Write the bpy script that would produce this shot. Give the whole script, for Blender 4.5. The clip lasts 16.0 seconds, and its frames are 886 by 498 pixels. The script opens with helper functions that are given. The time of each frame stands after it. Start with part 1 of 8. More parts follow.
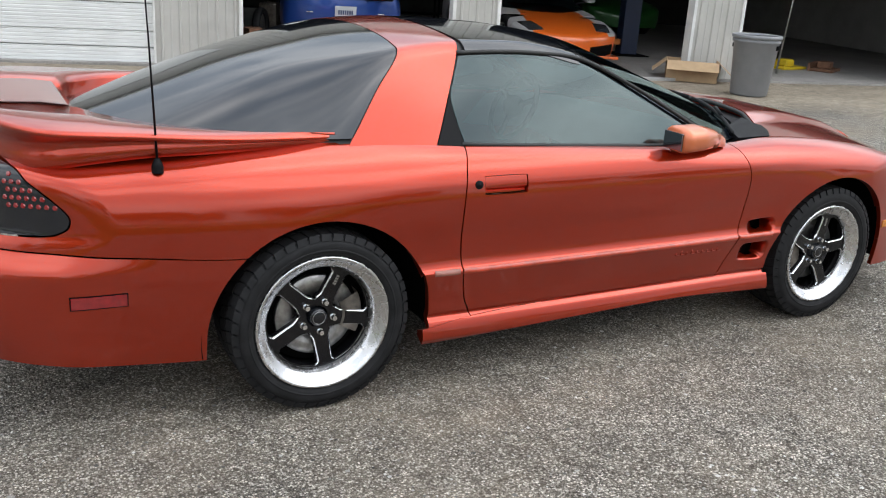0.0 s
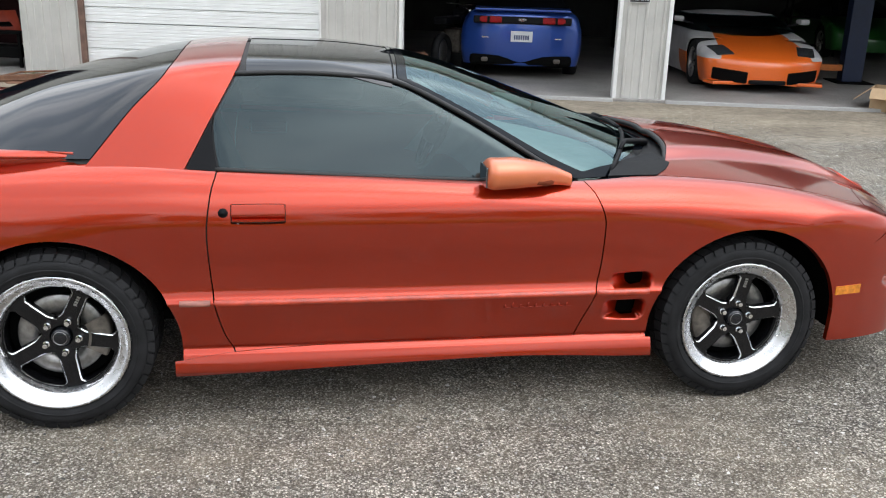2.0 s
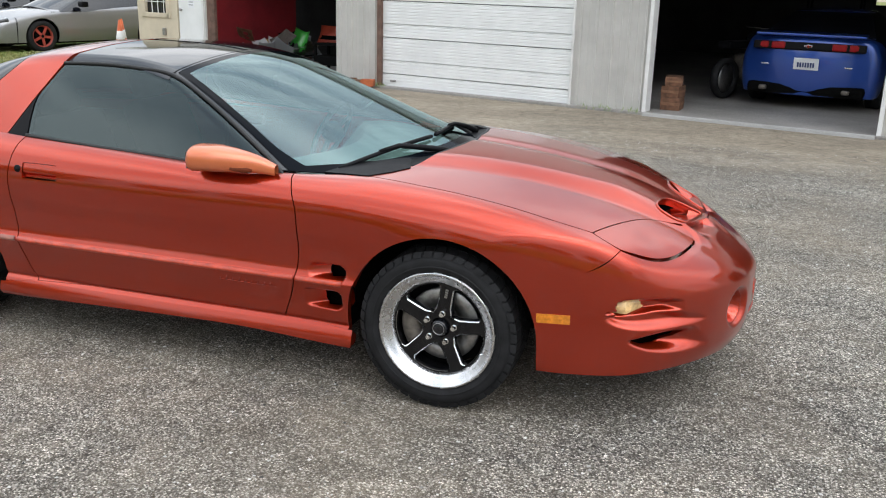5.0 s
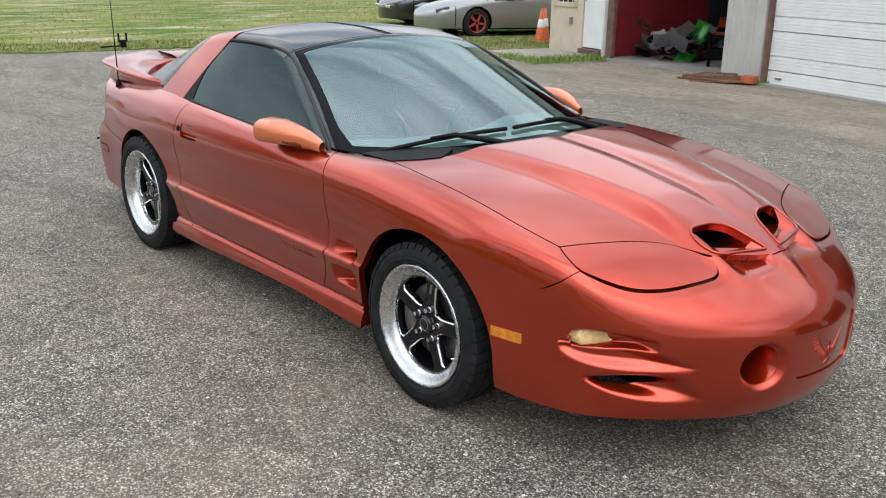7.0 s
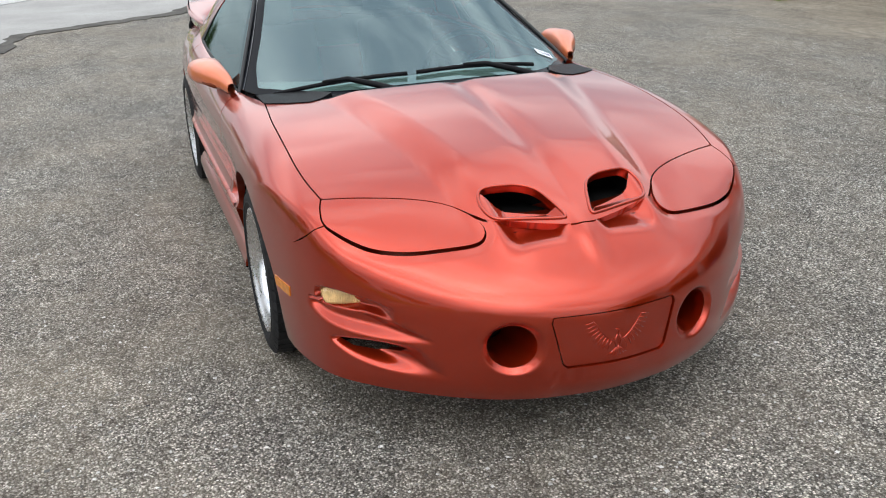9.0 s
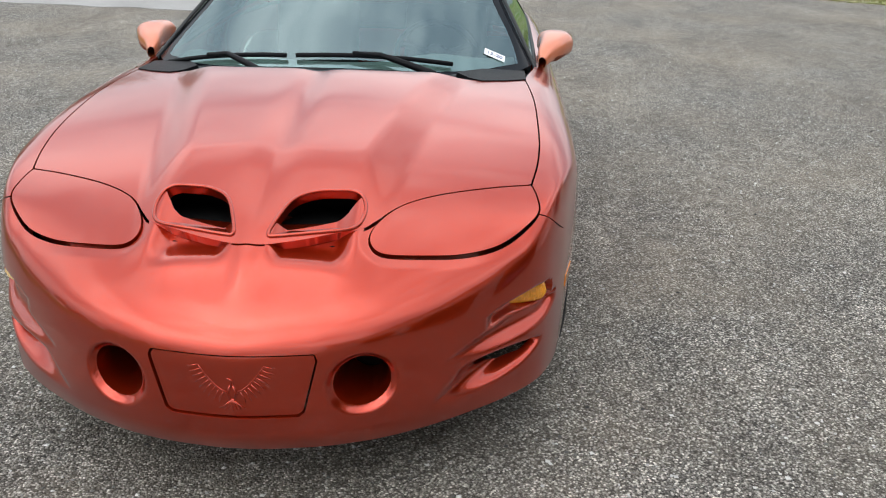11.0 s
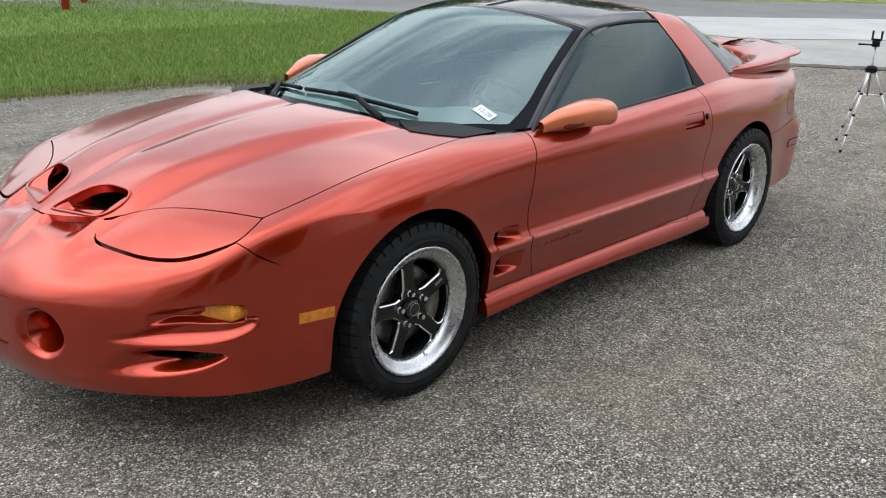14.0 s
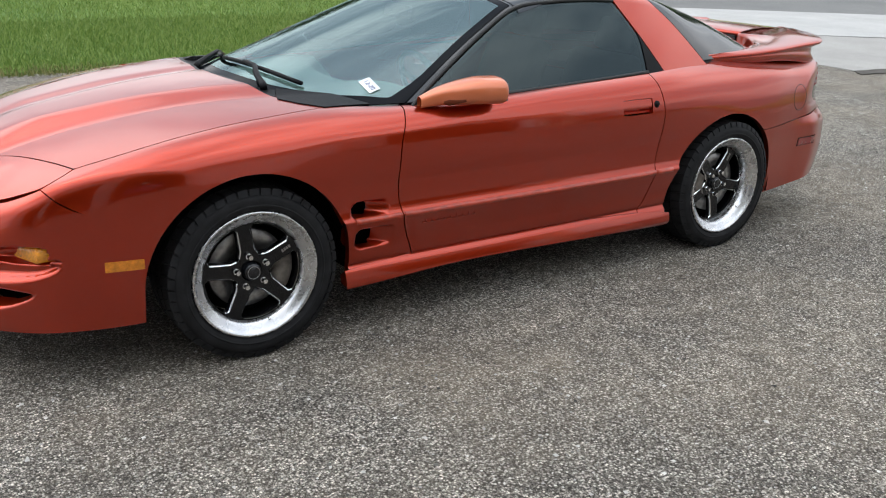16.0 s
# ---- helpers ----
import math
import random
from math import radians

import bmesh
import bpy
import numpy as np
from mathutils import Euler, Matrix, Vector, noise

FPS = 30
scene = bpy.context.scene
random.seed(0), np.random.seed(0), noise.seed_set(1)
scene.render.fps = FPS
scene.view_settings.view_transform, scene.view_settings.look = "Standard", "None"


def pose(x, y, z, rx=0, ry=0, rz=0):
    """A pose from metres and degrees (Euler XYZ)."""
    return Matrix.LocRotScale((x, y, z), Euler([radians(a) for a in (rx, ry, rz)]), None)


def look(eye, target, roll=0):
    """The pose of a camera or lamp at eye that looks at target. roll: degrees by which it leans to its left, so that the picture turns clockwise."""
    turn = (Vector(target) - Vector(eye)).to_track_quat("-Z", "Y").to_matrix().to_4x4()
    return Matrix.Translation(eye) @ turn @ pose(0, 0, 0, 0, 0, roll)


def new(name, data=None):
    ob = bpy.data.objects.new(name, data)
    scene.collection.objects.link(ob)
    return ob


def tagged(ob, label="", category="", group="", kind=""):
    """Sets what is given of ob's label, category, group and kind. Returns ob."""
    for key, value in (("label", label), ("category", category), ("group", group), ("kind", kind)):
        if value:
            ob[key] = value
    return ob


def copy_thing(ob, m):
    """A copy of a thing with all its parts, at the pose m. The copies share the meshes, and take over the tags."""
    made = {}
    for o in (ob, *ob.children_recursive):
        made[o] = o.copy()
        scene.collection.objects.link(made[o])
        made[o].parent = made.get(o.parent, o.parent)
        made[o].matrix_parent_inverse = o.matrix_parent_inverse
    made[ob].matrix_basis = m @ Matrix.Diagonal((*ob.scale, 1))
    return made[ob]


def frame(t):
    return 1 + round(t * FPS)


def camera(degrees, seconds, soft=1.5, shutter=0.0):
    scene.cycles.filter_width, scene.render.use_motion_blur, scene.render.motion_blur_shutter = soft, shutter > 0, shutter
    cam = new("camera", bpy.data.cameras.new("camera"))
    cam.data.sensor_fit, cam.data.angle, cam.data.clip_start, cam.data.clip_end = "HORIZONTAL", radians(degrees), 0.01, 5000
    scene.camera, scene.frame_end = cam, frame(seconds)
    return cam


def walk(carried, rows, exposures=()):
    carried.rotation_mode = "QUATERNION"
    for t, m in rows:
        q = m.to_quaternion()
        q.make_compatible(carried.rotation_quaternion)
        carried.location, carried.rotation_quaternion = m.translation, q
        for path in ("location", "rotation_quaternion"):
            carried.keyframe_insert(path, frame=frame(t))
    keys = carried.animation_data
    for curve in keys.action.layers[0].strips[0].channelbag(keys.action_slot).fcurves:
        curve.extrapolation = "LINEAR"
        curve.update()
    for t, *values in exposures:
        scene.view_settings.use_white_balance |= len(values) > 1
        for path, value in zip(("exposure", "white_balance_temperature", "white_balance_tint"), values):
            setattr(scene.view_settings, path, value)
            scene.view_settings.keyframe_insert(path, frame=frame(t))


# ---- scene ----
cam = camera(52.42, 16.0, soft=1.1)
PATH = [
    (0.0, pose(-1.0659, -3.6562, 1.6042, 71.821, -3.439, -27.726)),
    (0.5, pose(-0.6166, -3.7112, 1.5871, 73.301, -2.515, -22.622)),
    (1.0, pose(-0.1496, -3.8064, 1.6118, 73.361, -2.022, -16.049)),
    (1.5, pose(0.3362, -3.9207, 1.6095, 72.849, -1.886, -12.025)),
    (2.0, pose(0.8291, -3.9701, 1.6380, 72.604, -1.766, -9.267)),
    (2.5, pose(1.3284, -4.1664, 1.6446, 72.231, -1.371, -4.374)),
    (3.0, pose(1.7848, -4.1865, 1.6146, 72.651, -1.302, 0.800)),
    (3.5, pose(2.2933, -4.2615, 1.6446, 72.968, -0.112, 5.697)),
    (6.0, pose(4.4301, -3.5601, 1.6634, 73.135, -1.676, 34.966)),
    (6.5, pose(4.7878, -3.2513, 1.6658, 72.008, 0.030, 45.477)),
    (7.0, pose(5.0403, -2.9003, 1.6687, 72.177, -0.891, 49.445)),
    (7.5, pose(5.3813, -2.5720, 1.6674, 72.053, -1.288, 53.446)),
    (8.0, pose(5.5974, -2.2052, 1.6589, 71.307, 0.316, 59.377)),
    (8.5, pose(5.7231, -1.7669, 1.6520, 69.772, 0.410, 62.981)),
    (9.0, pose(5.8356, -1.2853, 1.6484, 68.626, 1.854, 69.792)),
    (9.5, pose(5.7696, -0.7927, 1.5750, 67.476, 0.016, 73.875)),
    (10.0, pose(5.7746, -0.2988, 1.5564, 66.903, 0.489, 79.602)),
    (12.5, pose(5.1991, 1.8074, 1.4997, 68.751, -5.254, 116.108)),
    (13.0, pose(5.0506, 2.2023, 1.5146, 67.485, -3.964, 123.750)),
    (13.5, pose(4.8267, 2.5368, 1.5534, 67.992, -3.351, 126.434)),
    (14.0, pose(4.7059, 2.9686, 1.5980, 71.025, -1.559, 133.397)),
    (14.5, pose(4.4861, 3.2530, 1.5687, 71.705, -1.505, 137.121)),
    (15.0, pose(4.2451, 3.5476, 1.5807, 71.383, -1.317, 142.153)),
    (15.5, pose(4.0454, 3.7346, 1.5529, 70.796, -1.324, 143.894)),
    (16.0, pose(3.7345, 3.7883, 1.5482, 70.329, -1.713, 146.270)),
]
walk(cam, PATH, exposures=[(0.0, 0.26), (1.5, 0.40), (2.5, 0.46), (3.5, 0.42), (6.0, 0.18), (10.0, 0.10), (12.5, 0.04), (16.0, 0.12)])

# ---- sky and sun ----
SUN_AZ, SUN_EL = -36.0, 50.0
world = bpy.data.worlds.new("sky")
scene.world = world
world.use_nodes = True
wt = world.node_tree
wt.nodes.clear()
w_out = wt.nodes.new("ShaderNodeOutputWorld")
w_bg = wt.nodes.new("ShaderNodeBackground")
w_sky = wt.nodes.new("ShaderNodeTexSky")
w_sky.sky_type = "NISHITA"
w_sky.sun_disc = False
w_sky.sun_elevation = radians(SUN_EL)
w_sky.sun_rotation = radians(90.0 - SUN_AZ)
w_sky.air_density, w_sky.dust_density = 1.0, 2.0
w_co = wt.nodes.new("ShaderNodeTexCoord")
w_map = wt.nodes.new("ShaderNodeMapping")
w_map.inputs["Scale"].default_value = (1.0, 1.0, 2.6)
w_map.inputs["Location"].default_value = (6.1, 4.4, 0.9)
w_noise = wt.nodes.new("ShaderNodeTexNoise")
w_noise.inputs["Scale"].default_value = 1.7
w_noise.inputs["Detail"].default_value = 6.0
w_noise.inputs["Roughness"].default_value = 0.55
w_ramp = wt.nodes.new("ShaderNodeValToRGB")
w_ramp.color_ramp.elements[0].position = 0.40
w_ramp.color_ramp.elements[0].color = (6.6, 7.6, 8.8, 1)
w_ramp.color_ramp.elements[1].position = 0.63
w_ramp.color_ramp.elements[1].color = (17.5, 17.8, 18.2, 1)
w_mix = wt.nodes.new("ShaderNodeMix")
w_mix.data_type = "RGBA"
w_mix.inputs[0].default_value = 0.88
wt.links.new(w_co.outputs["Generated"], w_map.inputs["Vector"])
wt.links.new(w_map.outputs["Vector"], w_noise.inputs["Vector"])
wt.links.new(w_noise.outputs["Fac"], w_ramp.inputs["Fac"])
wt.links.new(w_sky.outputs["Color"], w_mix.inputs[6])
wt.links.new(w_ramp.outputs["Color"], w_mix.inputs[7])
# an overcast sky is about three times brighter overhead than at the horizon
w_sep = wt.nodes.new("ShaderNodeSeparateXYZ")
wt.links.new(w_co.outputs["Generated"], w_sep.inputs["Vector"])
w_rise = wt.nodes.new("ShaderNodeMapRange")
w_rise.inputs["To Min"].default_value = 0.34
w_rise.inputs["To Max"].default_value = 1.24
wt.links.new(w_sep.outputs["Z"], w_rise.inputs["Value"])
w_mul = wt.nodes.new("ShaderNodeVectorMath")
w_mul.operation = "SCALE"
wt.links.new(w_mix.outputs[2], w_mul.inputs[0])
wt.links.new(w_rise.outputs["Result"], w_mul.inputs["Scale"])
# the clouds glow round the hidden sun
w_dot = wt.nodes.new("ShaderNodeVectorMath")
w_dot.operation = "DOT_PRODUCT"
w_dot.inputs[1].default_value = (math.cos(radians(SUN_AZ)) * math.cos(radians(SUN_EL)), math.sin(radians(SUN_AZ)) * math.cos(radians(SUN_EL)), math.sin(radians(SUN_EL)))
wt.links.new(w_co.outputs["Generated"], w_dot.inputs[0])
w_pos = wt.nodes.new("ShaderNodeMath")
w_pos.operation = "MAXIMUM"
w_pos.inputs[1].default_value = 0.0
wt.links.new(w_dot.outputs["Value"], w_pos.inputs[0])
w_pow = wt.nodes.new("ShaderNodeMath")
w_pow.operation = "POWER"
w_pow.inputs[1].default_value = 9.0
wt.links.new(w_pos.outputs[0], w_pow.inputs[0])
w_glow = wt.nodes.new("ShaderNodeMath")
w_glow.operation = "MULTIPLY_ADD"
w_glow.inputs[1].default_value = 0.7
w_glow.inputs[2].default_value = 0.98
wt.links.new(w_pow.outputs[0], w_glow.inputs[0])
w_mul2 = wt.nodes.new("ShaderNodeVectorMath")
w_mul2.operation = "SCALE"
wt.links.new(w_mul.outputs["Vector"], w_mul2.inputs[0])
wt.links.new(w_glow.outputs[0], w_mul2.inputs["Scale"])
wt.links.new(w_mul2.outputs["Vector"], w_bg.inputs["Color"])
w_bg.inputs["Strength"].default_value = 0.15
wt.links.new(w_bg.outputs["Background"], w_out.inputs["Surface"])

sun = bpy.data.lights.new("sun", "SUN")
sun.energy, sun.angle, sun.color = 0.4, radians(75.0), (1.0, 0.96, 0.9)
sun_ob = new("sun", sun)
_d = Vector((math.cos(radians(SUN_AZ)) * math.cos(radians(SUN_EL)), math.sin(radians(SUN_AZ)) * math.cos(radians(SUN_EL)), math.sin(radians(SUN_EL))))
sun_ob.matrix_world = look(_d * 60.0, (0, 0, 0))


# ---- materials ----
class Nodes:
    """A small writer of node materials."""

    def __init__(self, name):
        self.mat = bpy.data.materials.new(name)
        self.mat.use_nodes = True
        self.tree = self.mat.node_tree
        self.bsdf = self.tree.nodes["Principled BSDF"]
        self.out = self.tree.nodes["Material Output"]
        self.co = None

    def add(self, kind, **values):
        node = self.tree.nodes.new(kind)
        for key, value in values.items():
            node.inputs[key.replace("_", " ")].default_value = value
        return node

    def link(self, a, b):
        self.tree.links.new(a, b)

    def coords(self, scale=(1, 1, 1), turn=0.0):
        if self.co is None:
            self.co = self.add("ShaderNodeTexCoord")
        m = self.add("ShaderNodeMapping")
        m.inputs["Scale"].default_value = scale
        m.inputs["Rotation"].default_value = (0, 0, turn)
        self.link(self.co.outputs["Object"], m.inputs["Vector"])
        return m.outputs["Vector"]

    def noise(self, scale, detail=4.0, rough=0.55, stretch=(1, 1, 1), turn=0.0):
        n = self.add("ShaderNodeTexNoise", Scale=scale, Detail=detail, Roughness=rough)
        self.link(self.coords(stretch, turn), n.inputs["Vector"])
        return n.outputs["Fac"]

    def ramp(self, fac, *stops):
        r = self.add("ShaderNodeValToRGB")
        els = r.color_ramp.elements
        while len(els) < len(stops):
            els.new(0.5)
        for e, (p, c) in zip(els, stops):
            e.position = p
            e.color = (*c, 1) if len(c) == 3 else c
        self.link(fac, r.inputs["Fac"])
        return r.outputs["Color"]

    def mix(self, fac, a, b, blend="MIX"):
        m = self.add("ShaderNodeMix")
        m.data_type, m.blend_type = "RGBA", blend
        for socket, value in ((m.inputs[0], fac), (m.inputs[6], a), (m.inputs[7], b)):
            if isinstance(value, (int, float)):
                socket.default_value = value
            elif isinstance(value, tuple):
                socket.default_value = (*value, 1)
            else:
                self.link(value, socket)
        return m.outputs[2]

    def bump(self, height, strength=0.3, distance=0.01, normal=None):
        b = self.add("ShaderNodeBump", Strength=strength, Distance=distance)
        self.link(height, b.inputs["Height"])
        if normal is not None:
            self.link(normal, b.inputs["Normal"])
        self.link(b.outputs["Normal"], self.bsdf.inputs["Normal"])
        return b.outputs["Normal"]

    def set(self, **values):
        for key, value in values.items():
            socket = self.bsdf.inputs[key.replace("_", " ")]
            if isinstance(value, (int, float)):
                socket.default_value = value
            elif isinstance(value, tuple):
                socket.default_value = (*value, 1) if len(value) == 3 else value
            else:
                self.link(value, socket)
        return self


def plain(name, color, rough=0.5, metal=0.0, vary=0.12, scale=14.0, bump=0.0, coat=0.0, spec=0.5):
    n = Nodes(name)
    dark = tuple(c * (1 - vary) for c in color)
    light = tuple(min(1.0, c * (1 + vary)) for c in color)
    big = n.ramp(n.noise(scale, 5.0), (0.3, dark), (0.7, light))
    n.set(Base_Color=big, Metallic=metal, Specular_IOR_Level=spec)
    fine = n.noise(scale * 9, 3.0)
    n.set(Roughness=n.ramp(fine, (0.2, (max(0.0, rough - 0.06),) * 3), (0.8, (min(1.0, rough + 0.06),) * 3)))
    if coat:
        n.set(Coat_Weight=coat, Coat_Roughness=0.04)
    if bump:
        n.bump(fine, bump, 0.004)
    return n.mat


def car_paint(name, base, metal=0.6, rough=0.36, dust=0.10):
    n = Nodes(name)
    flake = n.add("ShaderNodeTexVoronoi", Scale=2600.0)
    n.link(n.coords(), flake.inputs["Vector"])
    lo, hi = tuple(c * 0.86 for c in base), tuple(min(1, c * 1.16) for c in base)
    sep = n.add("ShaderNodeSeparateColor")
    n.link(flake.outputs["Color"], sep.inputs["Color"])
    col = n.ramp(sep.outputs[0], (0.0, lo), (1.0, hi))
    film = n.ramp(n.noise(2.3, 6.0, 0.65), (0.35, (0, 0, 0)), (0.85, (1, 1, 1)))
    scaled = n.add("ShaderNodeMath")
    scaled.operation = "MULTIPLY"
    scaled.inputs[1].default_value = dust
    n.link(film, scaled.inputs[0])
    col = n.mix(scaled.outputs[0], col, (0.30, 0.24, 0.20))
    n.set(Base_Color=col, Metallic=metal, Roughness=rough, Coat_Weight=1.0, Coat_IOR=1.53)
    n.set(Coat_Roughness=n.ramp(n.noise(5.0, 5.0), (0.3, (0.035,) * 3), (0.8, (0.075,) * 3)))
    peel = n.noise(160.0, 2.0)
    b = n.add("ShaderNodeBump", Strength=0.018, Distance=0.002)
    n.link(peel, b.inputs["Height"])
    n.link(b.outputs["Normal"], n.bsdf.inputs["Coat Normal"])
    return n.mat


ORANGE = car_paint("orange_metallic_paint", (0.42, 0.027, 0.003), metal=0.85, rough=0.28, dust=0.01)
MIRROR_ORANGE = car_paint("faded_orange_paint", (0.62, 0.15, 0.05), metal=0.35, rough=0.4)
BLACK_GLOSS = plain("black_gloss", (0.006, 0.007, 0.010), 0.07, vary=0.2, coat=0.25, spec=0.6)
BORDER = plain("glass_border", (0.003, 0.004, 0.006), 0.12, vary=0.1, spec=0.06)
BLACK_TRIM = plain("black_trim_plastic", (0.006, 0.006, 0.007), 0.45, bump=0.15, spec=0.10)
RUBBER = plain("rubber_seal", (0.012, 0.012, 0.012), 0.6)
UNDER = plain("underbody", (0.005, 0.005, 0.005), 0.9, bump=0.3, spec=0.03)
TYRE = plain("tyre_rubber", (0.014, 0.014, 0.015), 0.66, vary=0.35, scale=18.0, bump=0.25, spec=0.2)
POLISHED = plain("polished_aluminium", (0.66, 0.66, 0.67), 0.27, 1.0, vary=0.05, scale=3.0)
MACHINED = plain("machined_aluminium", (0.86, 0.86, 0.87), 0.22, 1.0, vary=0.05)
WHEEL_BLACK = plain("wheel_black", (0.006, 0.006, 0.007), 0.14, vary=0.2, coat=0.15, spec=0.3)
STEEL = plain("brake_steel", (0.34, 0.33, 0.32), 0.38, 0.9, vary=0.3, scale=40.0)
CALIPER = plain("caliper_iron", (0.16, 0.14, 0.12), 0.6, 0.5, vary=0.4, scale=30.0)
CHROME = plain("chrome", (0.85, 0.85, 0.86), 0.08, 1.0, vary=0.03)
MIRROR_GLASS = plain("mirror_glass", (0.22, 0.23, 0.25), 0.04, 1.0, vary=0.03)
DASH = plain("dash_vinyl", (0.36, 0.37, 0.36), 0.6, bump=0.2)
SEAT = plain("seat_cloth", (0.09, 0.095, 0.095), 0.85, bump=0.3)
PAPER = plain("white_paper", (0.75, 0.76, 0.78), 0.6, vary=0.04)
INK = plain("blue_ink", (0.03, 0.05, 0.16), 0.6)


def glass(name, tint, rough=0.02, alpha_dark=(0.02, 0.024, 0.028), through_share=0.5, film=1.55):
    n = Nodes(name)
    n.set(Base_Color=alpha_dark, Roughness=rough, Specular_IOR_Level=0.8, IOR=1.6)
    tr = n.add("ShaderNodeBsdfTransparent")
    tr.inputs["Color"].default_value = (*tint, 1)
    m = n.add("ShaderNodeMixShader")
    m.inputs[0].default_value = through_share
    n.link(n.bsdf.outputs["BSDF"], m.inputs[1])
    gl = n.add("ShaderNodeBsdfGlossy", Roughness=rough)
    gl.inputs["Color"].default_value = (0.76, 0.98, 1.0, 1)
    fr = n.add("ShaderNodeFresnel", IOR=film)
    m2 = n.add("ShaderNodeMixShader")
    n.link(fr.outputs["Fac"], m2.inputs[0])
    n.link(tr.outputs["BSDF"], m2.inputs[1])
    n.link(gl.outputs["BSDF"], m2.inputs[2])
    n.link(m2.outputs["Shader"], m.inputs[2])
    n.link(m.outputs["Shader"], n.out.inputs["Surface"])
    return n.mat


WINDSHIELD = glass("windshield_glass", (0.62, 0.84, 0.80), through_share=0.97, film=2.3)
TINTED = glass("tinted_glass", (0.10, 0.12, 0.13), through_share=0.92, film=1.56)
AMBER_DIM = plain("faded_amber_lens", (0.62, 0.20, 0.012), 0.22, vary=0.25, scale=60.0, coat=0.6)
AMBER = plain("amber_lens", (0.85, 0.32, 0.015), 0.16, vary=0.2, scale=60.0, coat=1.0)
# cream tone paints the reflection on the right turn lens
AMBER_GLARE = plain("pale_amber_lens", (0.78, 0.50, 0.22), 0.18, vary=0.35, scale=22.0, coat=0.8)
RED_LENS = plain("red_lens", (0.24, 0.008, 0.010), 0.18, vary=0.2, scale=50.0, coat=1.0)


# ---- mesh tools ----
def empty(name, parent=None, m=None):
    ob = new(name)
    ob.empty_display_size = 0.1
    if parent is not None:
        ob.parent = parent
    if m is not None:
        ob.matrix_local = m
    return ob


def mesh_of(name, verts, faces, mats, slots=None, smooth=True, sharp=()):
    me = bpy.data.meshes.new(name)
    me.from_pydata([tuple(map(float, v)) for v in verts], [], [tuple(f) for f in faces])
    for m in mats if isinstance(mats, (list, tuple)) else [mats]:
        me.materials.append(m)
    if smooth:
        me.polygons.foreach_set("use_smooth", [True] * len(me.polygons))
    if slots is not None:
        me.polygons.foreach_set("material_index", slots)
    if sharp:
        keys = {tuple(sorted(e)) for e in sharp}
        for e in me.edges:
            if tuple(sorted(e.vertices)) in keys:
                e.use_edge_sharp = True
    me.update()
    return me


def piece(name, me, parent=None, label="", m=None):
    ob = new(name, me)
    if parent is not None:
        ob.parent = parent
    if m is not None:
        ob.matrix_local = m
    if label:
        tagged(ob, label)
    return ob


def part(name, bm, material, parent=None, label="", m=None, smooth=False):
    """Links a bmesh as one mesh object under a thing or a part."""
    me = bpy.data.meshes.new(name)
    bm.normal_update()
    bm.to_mesh(me)
    bm.free()
    me.materials.append(material)
    if smooth:
        me.polygons.foreach_set("use_smooth", [True] * len(me.polygons))
    me.update()
    return piece(name, me, parent, label, m)


def bm_box(x0, x1, y0, y1, z0, z1, bevel=0.0, bm=None, m=None):
    bm = bm or bmesh.new()
    made = bmesh.ops.create_cube(bm, size=1.0)["verts"]
    for v in made:
        v.co = Vector(((x0 + x1) / 2 + v.co.x * (x1 - x0), (y0 + y1) / 2 + v.co.y * (y1 - y0), (z0 + z1) / 2 + v.co.z * (z1 - z0)))
    if bevel:
        edges = list({e for v in made for e in v.link_edges})
        got = bmesh.ops.bevel(bm, geom=edges, offset=bevel, segments=2, affect="EDGES", profile=0.6)
        made = list({v for f in got["faces"] for v in f.verts} | {v for v in made if v.is_valid})
    if m is not None:
        bmesh.ops.transform(bm, matrix=m, verts=[v for v in made if v.is_valid])
    return bm


def bm_tube(points, radius, sides=8, bm=None, cap=True, closed=False):
    """A round bar along points; radius may be one number or one for each point."""
    bm = bm or bmesh.new()
    pts = [Vector(p) for p in points]
    rad = [radius] * len(pts) if isinstance(radius, (int, float)) else radius
    rings, side = [], None
    for i, p in enumerate(pts):
        a = pts[i - 1] if (i or closed) else p
        b = pts[(i + 1) % len(pts)] if (i + 1 < len(pts) or closed) else p
        t = (b - a).normalized()
        if side is None:
            side = t.cross(Vector((0, 0, 1)) if abs(t.z) < 0.9 else Vector((1, 0, 0))).normalized()
        else:
            side = (side - t * side.dot(t)).normalized()
        up = t.cross(side)
        rings.append([bm.verts.new(p + (side * math.cos(2 * math.pi * k / sides) + up * math.sin(2 * math.pi * k / sides)) * rad[i]) for k in range(sides)])
    n = len(rings)
    for i in range(n if closed else n - 1):
        for k in range(sides):
            a, b = rings[i], rings[(i + 1) % n]
            bm.faces.new((a[k], a[(k + 1) % sides], b[(k + 1) % sides], b[k]))
    if cap and not closed:
        bm.faces.new(rings[0][::-1])
        bm.faces.new(rings[-1])
    bmesh.ops.recalc_face_normals(bm, faces=bm.faces[:])
    return bm


